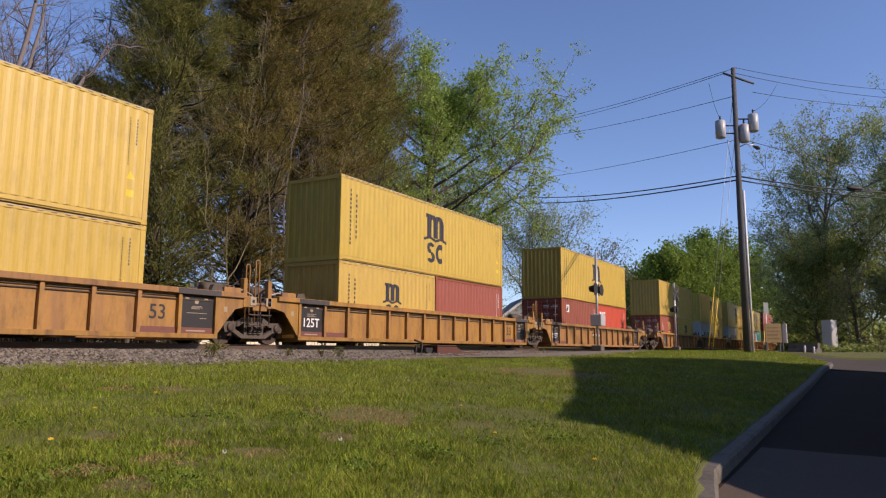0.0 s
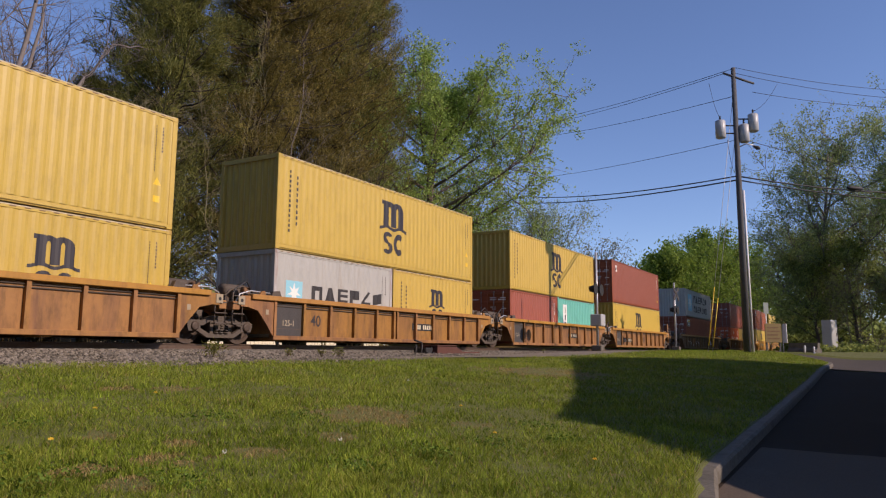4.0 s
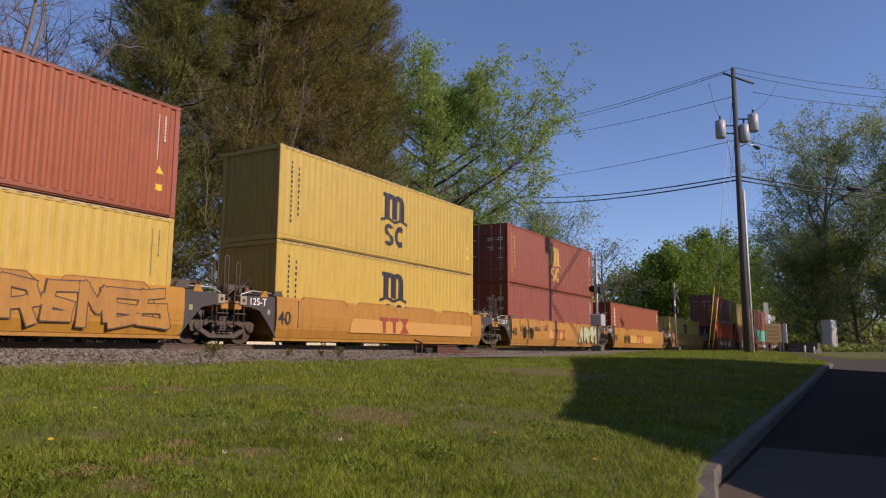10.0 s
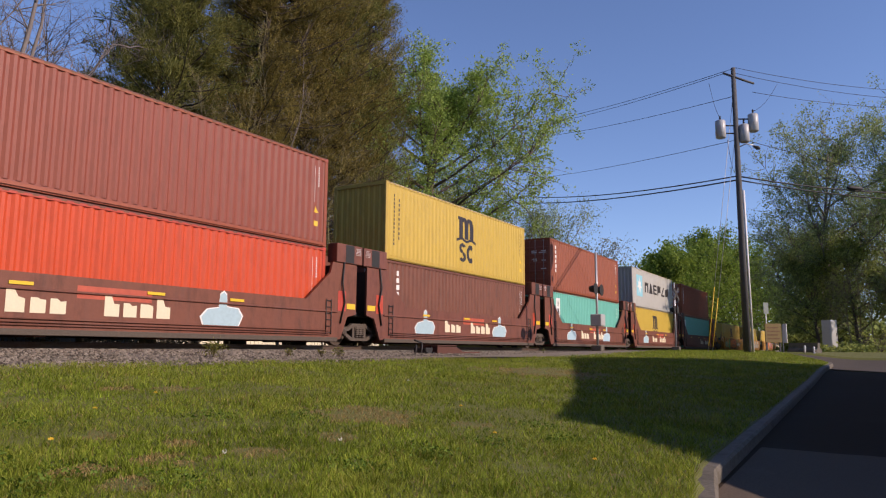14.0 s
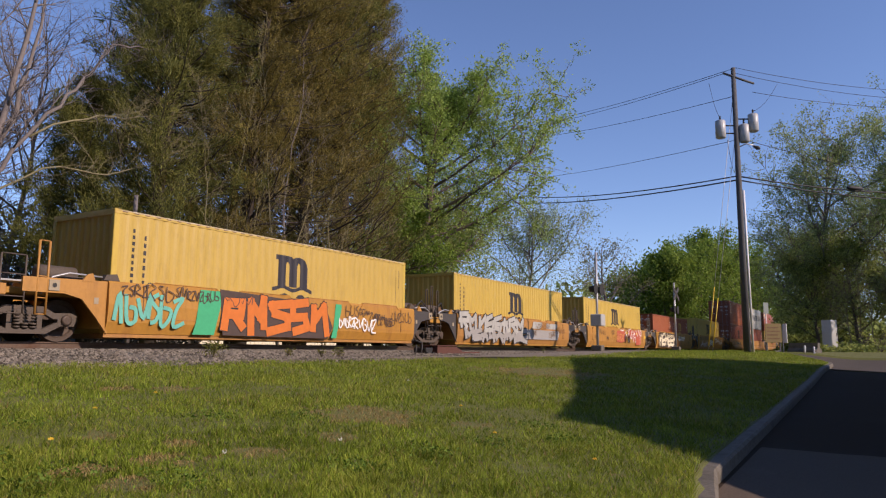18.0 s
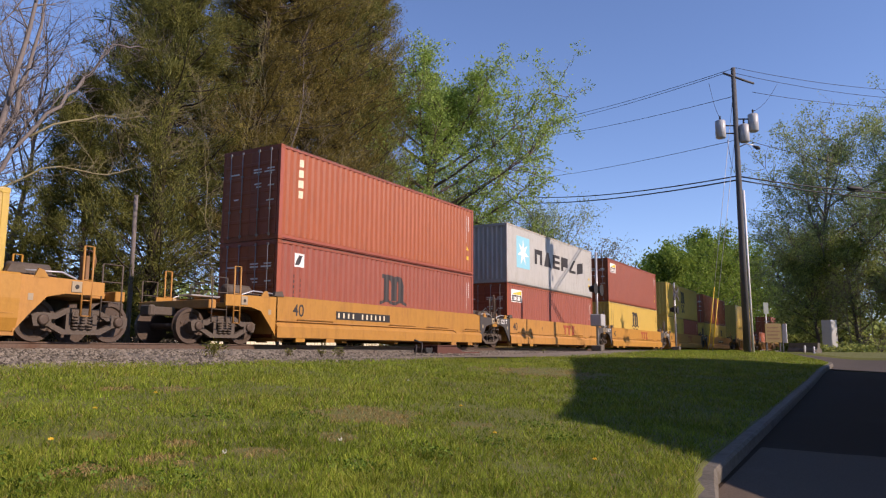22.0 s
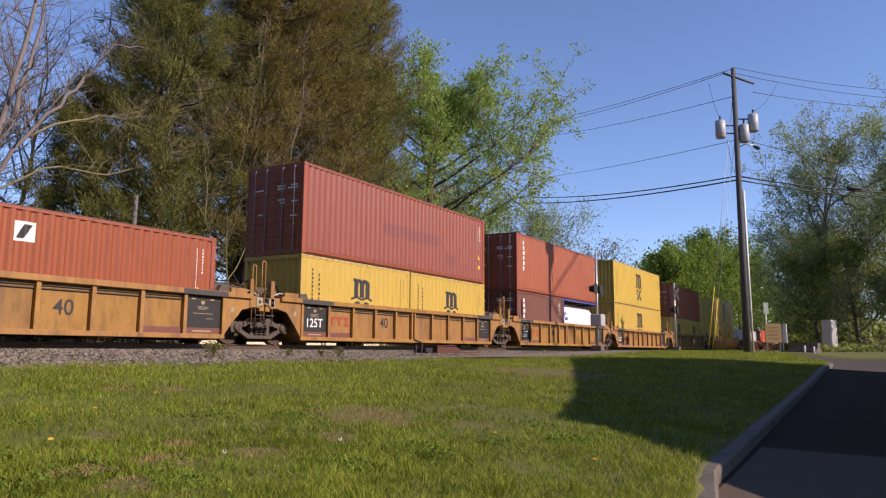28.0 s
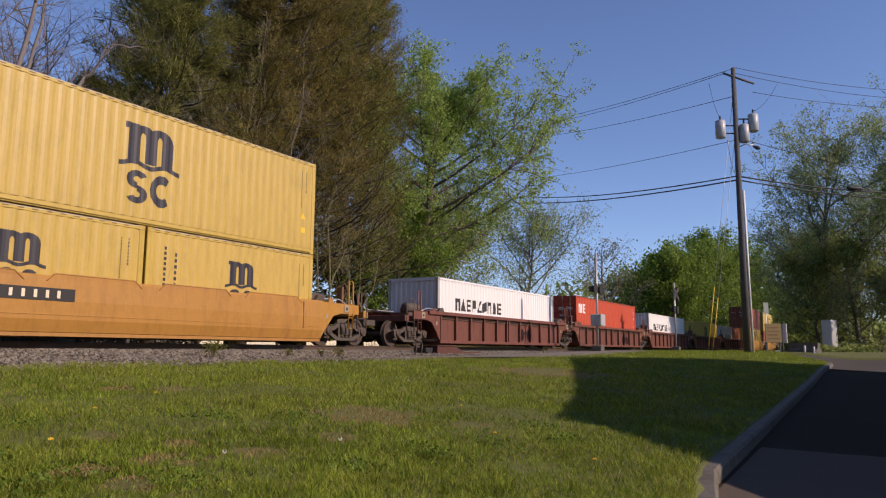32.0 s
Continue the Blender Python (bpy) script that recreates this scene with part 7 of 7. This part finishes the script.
def make_pole():
    px, py = POLE
    z0 = land(px, py)
    top = 14.4
    pole = thing("utility_pole", pose(px, py, z0), "tall weathered wooden utility pole with three grey transformers", "utility pole")
    part("pole_shaft", tube(bmesh.new(), [(0, 0, -0.3), (0, 0, 6), (0, 0, top)], [0.185, 0.15, 0.11], 14), M_POLE, pole)
    # crossarm points across the road
    d = Vector((0.35, -0.75, 0)).normalized()
    bm = bmesh.new()
    bar(bm, Vector((-0.2, 0.13, top - 0.3)) - d * 0.35, Vector((0, 0.1, top - 0.85)) + d * 1.1, 0.06, 4)
    part("crossarm", bm, M_POLE, pole)
    for k, (ax, ay, z) in enumerate(((-0.39, 0.68, 11.15), (0.20, -0.34, 10.95), (0.44, -0.76, 11.5))):
        bm = bmesh.new()
        tube(bm, [(ax, ay, z - .46), (ax, ay, z - .42), (ax, ay, z + .42), (ax, ay, z + .46)], [.2, .25, .25, .2], 18)
        tk = part("transformer_tank", bm, M_TANK, pole, "grey enamelled transformer tank")
        bm = bmesh.new()
        for i in range(3):
            tube(bm, [(ax, ay, z + .46 + i * .08), (ax, ay, z + .5 + i * .08), (ax, ay, z + .54 + i * .08)], [.03, .06, .03], 8)
        part("bushing", bm, M_CABLE, pole)
        for zz in (-.2, .2):
            part("bracket", bar(bmesh.new(), (0, 0, z + zz), (ax, ay, z + zz), 0.035), M_CABLE, pole)
    bm = bmesh.new()
    tube(bm, [(0, 0, 10.2), (0.25, -0.42, 10.42), (0.45, -0.8, 10.3)], 0.03, 6)
    part("lamp_arm", bm, M_GALV, pole)
    part("lamp_head", tube(bmesh.new(), [(0.4, -0.7, 10.3), (0.5, -0.88, 10.2), (0.56, -1.0, 10.14)], [0.04, 0.11, 0.05], 10), M_CABLE, pole, "dark street lamp head")
    bm = bmesh.new()
    tube(bm, [(0.09, -0.25, 0), (0.06, -0.19, 8.0)], [0.055, 0.055], 8)
    part("riser_pipe", bm, M_WHITE, pole, "pale cable riser pipe")
    foot = Vector((px, py, z0))
    lines = []
    for a, b, sag, r in (((0, 0.1, 14.35), (67.8, 17.4, 23.6), .5, .015), ((-.3, .3, 14.1), (67.8, 17.4, 23.2), .5, .015), ((0, 0.1, 12.9), (68.0, 17.5, 22.3), .5, .015),
                         ((0, 0.1, 10.6), (68.5, 17.8, 17.9), .4, .015), ((0, 0.1, 8.75), (68.7, 17.9, 16.6), .7, .035), ((0, 0.1, 8.55), (68.8, 17.9, 15.8), .6, .04),
                         ((0, -0.1, 14.4), (46.7, -19.55, 14.2), .25, .013), ((0, -.1, 14.1), (46.7, -19.55, 13.7), .25, .013), ((0.4, -.8, 13.1), (46.8, -19.5, 13.25), .2, .013),
                         ((0.1, -.1, 10.7), (47.3, -19.2, 9.2), .1, .015), ((0, -0.1, 8.7), (47.4, -19.2, 8.6), .2, .04), ((0, -0.1, 8.5), (47.4, -19.2, 8.15), .15, .035)):
        lines.append((a, Vector(b) - foot, sag, r))
    for a, b in (((-.39, .68, 11.75), (-.6, 1.1, 13.6)), ((.44, -.76, 12.1), (1.2, -1.9, 13.6)), ((-.25, .4, 10.6), (-.05, .2, 9.0))):
        part("tap_wire", tube(bmesh.new(), hang(a, b, .25, 6), .012, 4), M_CABLE, pole)
    splice = part("splice_case", tube(bmesh.new(), [(4.9, -4.6, 8.62), (5.0, -4.7, 8.62), (5.5, -5.2, 8.6), (5.6, -5.3, 8.6)], [.05, .11, .11, .05], 8), M_CABLE, pole, "black cable splice case")
    for a, b, sag, r in lines:
        part("wire", tube(bmesh.new(), hang(a, b, sag), r, 5), M_CABLE, pole, "black overhead wire")


def make_signals():
    for (x, y, h, cross) in ((33.5, -4.9, 4.75, False), (50.1, -4.7, 4.6, True)):
        m = thing("crossing_signal", pose(x, y, land(x, y)), "grey level crossing signal mast with flashing lights", "crossing signal")
        part("mast", tube(bmesh.new(), [(0, 0, -.1), (0, 0, h)], .06, 12), M_GALV, m)
        zl = 2.95 if not cross else 2.75
        part("light_arm", box_bm(-.5, .5, -.03, .03, zl, zl + .06), M_CABLE, m)
        for s in (-.42, .42):
            part("light_hood", tube(bmesh.new(), [(s, -.08, zl), (s, .05, zl), (s, .2, zl)], [.17, .17, .12], 14), M_CABLE, m)
            part("light_backing", tube(bmesh.new(), [(s, -.09, zl), (s, -.12, zl)], [.28, .28], 18), M_CABLE, m)
        part("base", bevelled(box_bm(-.25, .25, -.25, .25, -.1, .3), .03), M_KERB, m)
        if cross:
            for a in (45, -45):
                o = part("crossbuck_blade", box_bm(-.6, .6, -.02, .02, -.1, .1), M_ENDGREY, m, "grey back of a crossbuck blade")
                o.matrix_basis = pose(0.1, -.1, h - .75, 0, a, -10)
        else:
            part("relay_box", bevelled(box_bm(-.36, .26, -.32, .22, 1.2, 1.76), .03), M_TANK, m, "grey equipment box")


def make_roadside():
    """Signs, cabinet, barrier and car round the road corner."""
    gz = land(48.4, -10.9)
    ob = thing("notice_board", pose(48.4, -10.9, gz, 0, 0, -58), "faded yellow notice board on two posts", "notice board")
    part("board", bevelled(box_bm(-.5, .5, -.03, .03, .55, 1.7), .01), M_BOARD, ob, "faded yellow board with dim text lines")
    for k in range(4):
        part("text_line", box_bm(-.38, .38 - .1 * (k % 2), -.036, -.03, .75 + k * .22, .83 + k * .22), M_CARBROWN, ob)
    for x in (-.42, .42):
        part("post", box_bm(x - .04, x + .04, .03, .11, -.3, 1.7), M_POLE, ob)
    ob = thing("white_sign", pose(48.95, -11.5, gz, 0, 0, -20), "narrow white sign seen edge on", "sign")
    part("sign_plate", bevelled(box_bm(-.03, .03, -.12, .12, .55, 1.7), .01), M_WHITE, ob)
    part("post", bar(bmesh.new(), (0, .15, -.2), (0, .15, 1.6), .025), M_GALV, ob)
    ob = thing("road_sign", pose(56.6, -9.6, land(56.6, -9.6), 0, 0, -40), "grey back of a small road sign on a post", "road sign")
    part("sign_plate", bevelled(box_bm(-.22, .22, -.01, .01, 2.7, 3.5), .004), M_SIGNBACK, ob)
    part("post", bar(bmesh.new(), (0, .04, -.2), (0, .04, 3.5), .035), M_GALV, ob)
    ob = thing("equipment_cabinet", pose(63.8, -13.2, land(63.8, -13.2), 0, 0, -35), "tall pale grey steel equipment cabinet", "cabinet")
    part("cabinet_body", bevelled(box_bm(-.36, .36, -.4, .4, 0.3, 2.45), .02), M_TANK, ob)
    part("cabinet_door", bevelled(box_bm(-.31, .31, -.43, -.4, .4, 2.35), .008), M_GREY, ob)
    part("door_handle", box_bm(.20, .24, -.46, -.43, 1.2, 1.45), M_CABLE, ob)
    part("plinth", box_bm(-.6, .6, -.55, .55, -.3, .3), M_KERB, ob)
    ob = thing("concrete_barrier", pose(55.5, -12.0, land(55.5, -12), 0, 0, 58), "pale concrete road barrier", "barrier")
    part("barrier_block", prism(bmesh.new(), [(-.3, -.2), (.3, -.2), (.3, .1), (.12, .3), (.1, .62), (-.1, .62), (-.12, .3), (-.3, .1)], "x", -1.1, 1.1), M_KERB, ob)
    for x, y in ((53.4, -12.2), (53.2, -12.75)):
        ob = thing("bollard", pose(x, y, land(x, y)), "short white marker bollard", "bollard")
        part("bollard_post", tube(bmesh.new(), [(0, 0, -.2), (0, 0, .4), (0, 0, .46)], [.06, .06, .03], 10), M_WHITE, ob)
    ob = thing("parked_car", pose(79.0, -18.75, land(79, -18.75), 0, 0, 100), "white parked car beyond the road", "car")
    out = [(-2.1, .35), (2.1, .35), (2.15, .75), (1.2, .92), (.55, 1.42), (-1.3, 1.45), (-2.0, .95), (-2.15, .7)]
    part("car_body", bevelled(prism(bmesh.new(), out, "y", -.85, .85), .05), M_WHITE, ob)
    for y in (-.86, .83):
        part("side_window", prism(bmesh.new(), [(-1.6, .95), (.95, .95), (.5, 1.34), (-1.2, 1.36)], "y", y, y + .03), M_CABLE, ob, "dark side glass")
        for x in (-1.35, 1.35):
            part("wheel", tube(bmesh.new(), [(x, y - .02, .33), (x, y + .05, .33)], [.33, .33], 18), M_CABLE, ob, "black tyre")
    # guy wires with yellow guards
    for k, (dx, dy) in enumerate(((-1.0, 1.65), (-.75, 1.5))):
        a = Vector((POLE[0] + dx, POLE[1] + dy, land(POLE[0] + dx, POLE[1] + dy) - .1))
        b = Vector((POLE[0], POLE[1], 13.3 - k * 2.2))
        ob = thing("guy_wire", pose(*a), "steel guy wire with a yellow plastic guard", "guy wire")
        part("wire", bar(bmesh.new(), (0, 0, 0), b - a, .012, 5), M_GALV, ob)
        part("guard", bar(bmesh.new(), (b - a) * .03, (b - a) * (.24 - .0 * k), .022, 8), M_SIGNYELLOW, ob, "yellow plastic guard")


def make_trackside():
    """Rusty lineside gear and weeds on the ballast shoulder."""
    ob = thing("lineside_box", pose(21.3, -3.5, -.32), "rusty brick-red steel lineside box on low timbers", "lineside box")
    part("box_body", bevelled(prism(bmesh.new(), [(-.75, .02), (.95, .02), (.95, .16), (.5, .30), (-.75, .32)], "y", -.35, .35), .02), M_RUSTRED, ob)
    part("lid", bevelled(box_bm(-.8, .5, -.38, .38, .318, .35), .012), M_RUSTRED, ob)
    part("base_plank", box_bm(.95, 2.3, -.3, .3, .0, .13), M_RUSTRED, ob)
    part("gear_frame", bevelled(box_bm(-1.3, -.9, -.25, .25, .08, .26), .02), M_BLACK, ob, "black gear frame")
    for k, (x, h) in enumerate(((-1.9, .34), (-1.55, .42), (-.95, .3))):
        part("gear_rod", tube(bmesh.new(), [(x, -.2, -.05), (x + .05, -.22, h * .7), (x + .22, -.1, h), (x + .5, .1, h * .8)], .025, 6), M_BLACK, ob)
    for x in (-1.3, -.95):
        part("frame_leg", box_bm(x, x + .08, -.3, -.22, -.1, .12), M_BLACK, ob)
    part("lever", bar(bmesh.new(), (-1.2, 0, .42), (-1.75, -.1, .5), .03), M_BLACK, ob)
    for i, (x, y, k, h) in enumerate(((10.35, -4.7, 220, .28), (12.56, -4.7, 60, .15), (14.3, -4.75, 90, .2), (13.6, -4.8, 50, .13), (28.6, -4.2, 40, .12))):
        rnd = np.random.RandomState(300 + i)
        c = rnd.normal(size=(k, 3)) * np.array([h * .45, h * .35, h * .28]) + np.array([0, 0, h * .55])
        ob = thing("weed", pose(x, y, land(x, y) + .08), "small dark green weed on the ballast", "weed", "weeds on the ballast")
        link_part("leaves", leaf_mesh("leaves", c, .03, L_CEDAR, rnd, long=1.4), ob)
        bm = bmesh.new()
        for _ in range(7):
            bar(bm, (0, 0, -.1), (rnd.uniform(-.4, .4) * h, rnd.uniform(-.3, .3) * h, h * rnd.uniform(.6, .95)), .006, 4)
        part("stems", bm, M_BARK, ob)
    x, y = 16.93, 7.2
    ob = thing("old_pole", pose(x, y, land(x, y)), "short weathered wooden pole beside the track", "pole")
    part("pole_shaft", tube(bmesh.new(), [(0, 0, -.2), (.02, 0, 3), (0, 0, 5.89)], [.095, .085, .075], 10), M_BARK_PALE, ob)


def house(x, y, turn, w, d, h, rise, wall, roof, label):
    """A plain gabled house, its gable wall towards -y before the turn."""
    ob = thing("house", pose(x, y, land(x, y), 0, 0, turn), label, "house")
    part("wall", prism(bmesh.new(), [(-w / 2, -.3), (w / 2, -.3), (w / 2, h), (0, h + rise), (-w / 2, h)], "y", 0, d), wall, ob)
    for s in (-1, 1):
        part("roof_slope", prism(bmesh.new(), [(0, h + rise + .06), (s * (w / 2 + .4), h - rise * .8 / w - .02), (s * (w / 2 + .4), h + .16 - rise * .8 / w), (0, h + rise + .24)], "y", -.4, d + .4), roof, ob)
        part("barge_board", prism(bmesh.new(), [(0, h + rise - .12), (s * (w / 2 + .42), h - .3), (s * (w / 2 + .42), h + .05), (0, h + rise + .26)], "y", -.46, -.40), M_WHITE, ob, "white gable trim")
    for k in (-1, 1):
        win = part("window", box_bm(k * w / 4 - .5, k * w / 4 + .5, -.03, .0, h * .35, h * .75), M_CABLE, ob, "dark window")
        part("frame", box_bm(k * w / 4 - .58, k * w / 4 + .58, -.05, -.03, h * .75, h * .79), M_WHITE, win)
    return ob


# worn, dry spots in the lawn: place and size
BARE = ((3.68, -10.91, 0.35), (5.48, -8.64, 0.5), (3.51, -11.77, 0.4), (3.63, -12.0, 0.45), (4.05, -11.45, 0.35), (2.97, -11.76, 0.4), (2.98, -12.21, 0.45), (6.49, -11.38, 1.2), (6.46, -11.78, 0.6), (5.24, -12.01, 0.4), (15.17, -9.9, 3.0), (6.98, -12.52, 0.5), (5.93, -14.41, 0.22), (4.31, -12.03, 0.4), (5.98, -8.85, 0.7))
def shade_house():
    """An unseen gabled house added beside the road; its outline is shaped to shade the road and the verge."""
    y0, y1 = -20.8, -33.0
    # outline worked back from the shadow's edge on the lawn and road
    line = [(7.4, -1.2), (7.4, 1.9), (8.1, 2.45), (8.3, 2.7), (9.3, 3.4), (9.3, 3.78), (12.2, 4.36), (15.3, 5.15), (21.1, 6.62), (25.3, 7.7), (28.4, 6.58), (29.3, 5.6), (29.8, 3.8), (31, 3.0), (31, -.7)]
    ob = thing("house", pose(0, 0, 0), "unseen plain pale house added to shade the side road and verge", "house")
    part("gable_wall", prism(bmesh.new(), line, "y", y0 - .35, y0), M_GREY, ob, "pale gable wall cut to the outline of the shadow it casts")
    part("wall", prism(bmesh.new(), [(11.3, -1.2), (11.3, 4.0)] + line[6:], "y", y1, y0 - .36), M_GREY, ob)
    top = line[6:11]
    for (xa, za), (xb, zb) in zip(top, top[1:]):
        part("roof_slope", prism(bmesh.new(), [(xa, za + .01), (xb, zb + .01), (xb, zb + .08), (xa, za + .08)], "y", y1 - .3, y0 - .4), M_SLATE, ob)
    for x in (14, 18, 22, 26):
        win = part("window", box_bm(x - .6, x + .6, y0, y0 + .03, .6, 1.9), M_CABLE, ob, "dark window")
        part("frame", box_bm(x - .7, x + .7, y0 + .03, y0 + .06, 1.9, 2.0), M_WHITE, win)


def far_fence():
    """Sunlit pale board fence on open ground behind the trees."""
    ob = thing("board_fence", pose(0, 0, -.4), "long low fence of pale vertical boards", "fence")
    me = mesh_of(box_bm(-.37, .37, -.02, .02, 0, 2.3), "board", M_CREAM)
    for i in range(90):
        link_part("board", me, ob).matrix_basis = pose(40 + i * .8, 64, -.02 * (i % 3))
    part("fence_rail", box_bm(39.6, 112, 64.03, 64.1, .6, .75), M_POLE, ob)


def make_houses():
    far_fence()
    shade_house()
    house(82.9, 21.0, -55, 7.5, 11, 3.6, 3.0, M_GREY, M_SLATE, "grey house with a dark gable roof and white trim")
    house(27.0, 44.0, 70, 9, 16, 4.8, 2.2, M_GREY, M_PINKROOF, "low grey house with a pinkish shingle roof")
    house(27.5, 27.0, 62, 5, 9, 2.6, 1.4, M_SLATE, M_SLATE, "blue-grey garden shed among the trees")


M_SIGNBACK = material("grey_green_sign_back", (0.20, 0.23, 0.21), 0.6, grain=20, spread=0.1, bump=0)
M_BOARD = material("faded_yellow_board", (0.25, 0.18, 0.065), 0.7, grain=14, spread=0.15, bump=0)
M_RUSTRED = material("brick_red_rust", (0.095, 0.034, 0.023), 0.8, grain=14, spread=0.3, stain=(0.10, 0.05, 0.035), stain_scale=3, bump=0.006)
M_SLATE = material("blue_grey_shingles", (0.12, 0.13, 0.15), 0.8, grain=14, spread=0.2, bump=0.01)
M_PINKROOF = material("pinkish_shingles", (0.50, 0.34, 0.27), 0.8, grain=14, spread=0.15, bump=0.01)


def make_scenery():
    make_pole()
    make_signals()
    make_roadside()
    make_trackside()
    make_houses()


def gravel_apron():
    """Bare gravel and dirt between the lawn and the ballast, towards the crossing."""
    verts, faces = [], []
    for i in range(60):
        x = 13 + i * .5
        edge = -5.3 - 1.8 * smooth(13, 27, x) + .12 * noise.noise((x * .9, 2, 6))
        for k in range(9):
            y = edge + (-4.6 - edge) * k / 8
            verts.append((x, y, max(land(x, y), -.345) + .012 + .018 * min(k, 4) / 4))
    faces = [(i * 9 + k, (i + 1) * 9 + k, (i + 1) * 9 + k + 1, i * 9 + k + 1) for i in range(59) for k in range(8)]
    me = sheet("gravel_apron", verts, faces, M_DIRT)
    tagged(new("gravel_apron", me), "strip of brown gravel and dirt beside the track", "gravel", kind="structure")


M_DIRT = material("brown_gravel_dirt", (0.17, 0.145, 0.115), 0.95, grain=22, spread=0.5, stain=(0.10, 0.10, 0.045), stain_scale=1.2, stain_cut=0.55, bump=0.03)


def make_lawn():
    gravel_apron()
    grass_blades()
    rnd = np.random.RandomState(17)
    for i, (x, y) in enumerate(((3.1, -11.2), (4.6, -12.6), (5.2, -9.6), (6.3, -13.1), (3.6, -12.4), (7.6, -12.0), (2.7, -10.6), (8.9, -10.4), (5.95, -14.2), (4.1, -10.2))):
        puff = i % 3 == 1
        ob = thing("dandelion", pose(x, y, land(x, y)), "white dandelion seed head in the lawn" if puff else "yellow dandelion in the lawn", "flower", "dandelions in the lawn")
        h = .16 if puff else .10
        part("stem", bar(bmesh.new(), (0, 0, -.02), (.01, 0, h), .003, 5), L_CLOVER, ob)
        a = np.arange(40) * 2.4
        q = np.sqrt(np.arange(40) / 40)
        c = np.stack([.016 * q * np.cos(a), .016 * q * np.sin(a), h + .008 * (1 - q)], -1) if not puff else np.stack([0.014 * np.cos(a) * np.sin(q * 3), 0.014 * np.sin(a) * np.sin(q * 3), h + 0.014 * np.cos(q * 3)], -1)
        link_part("flower_head", leaf_mesh("flower_head", c, .006 if puff else .009, M_WHITE if puff else M_SIGNYELLOW, rnd), ob, "white seed ball" if puff else "yellow flower head")
    # broad dark leaves of clover and plantain
    n = 1700
    k = rnd.randint(12, size=n)
    cx = np.array([2.6, 2.9, 3.2, 2.5, 5.3, 6.1, 6.9, 4.4, 4.9, 5.7, 7.4, 3.4])[k]
    cy = np.array([-11.3, -11.9, -12.4, -12.0, -13.0, -13.2, -13.5, -12.9, -10.8, -11.2, -13.0, -10.3])[k]
    x, y = cx + rnd.normal(size=n) * .13, cy + rnd.normal(size=n) * .13
    z = np.array([land(a, b) for a, b in zip(x, y)]) + .03 + .05 * rnd.rand(n)
    tagged(new("clover", leaf_mesh("clover", np.stack([x, y, z], -1), .014, L_CLOVER, rnd, .5, 1.0, .8)), "patches of dark broad-leaved clover in the lawn", "clover", kind="stuff")


make_ground()
make_roads()
make_kerb()
make_track()
make_scenery()
make_train()
make_trees()
make_brush()
make_lawn()
scatter_stones()


def motions():
    """The train runs past; its wheels turn."""
    times = [i * 4.0 for i in range(9)]
    for ob, at in MOVES:
        z = ob.matrix_basis.translation.z
        walk(ob, [(t, pose(at - run(t), 0, z)) for t in times])
    first = {}
    for ob, w in WHEELS:
        if w not in first:
            rows, t = [], 0.0
            while t < 32.0:
                rows.append((t, pose(w, 0, WHEEL_R, 0, -math.degrees(run(t) / WHEEL_R))))
                t += 1 / 30
            rows.append((32.0, pose(w, 0, WHEEL_R, 0, -math.degrees(run(32.0) / WHEEL_R))))
            walk(ob, rows)
            first[w] = ob
        else:
            ob.rotation_mode = "QUATERNION"
            ob.animation_data_create()
            ob.animation_data.action = first[w].animation_data.action
            ob.animation_data.action_slot = first[w].animation_data.action_slot


motions()
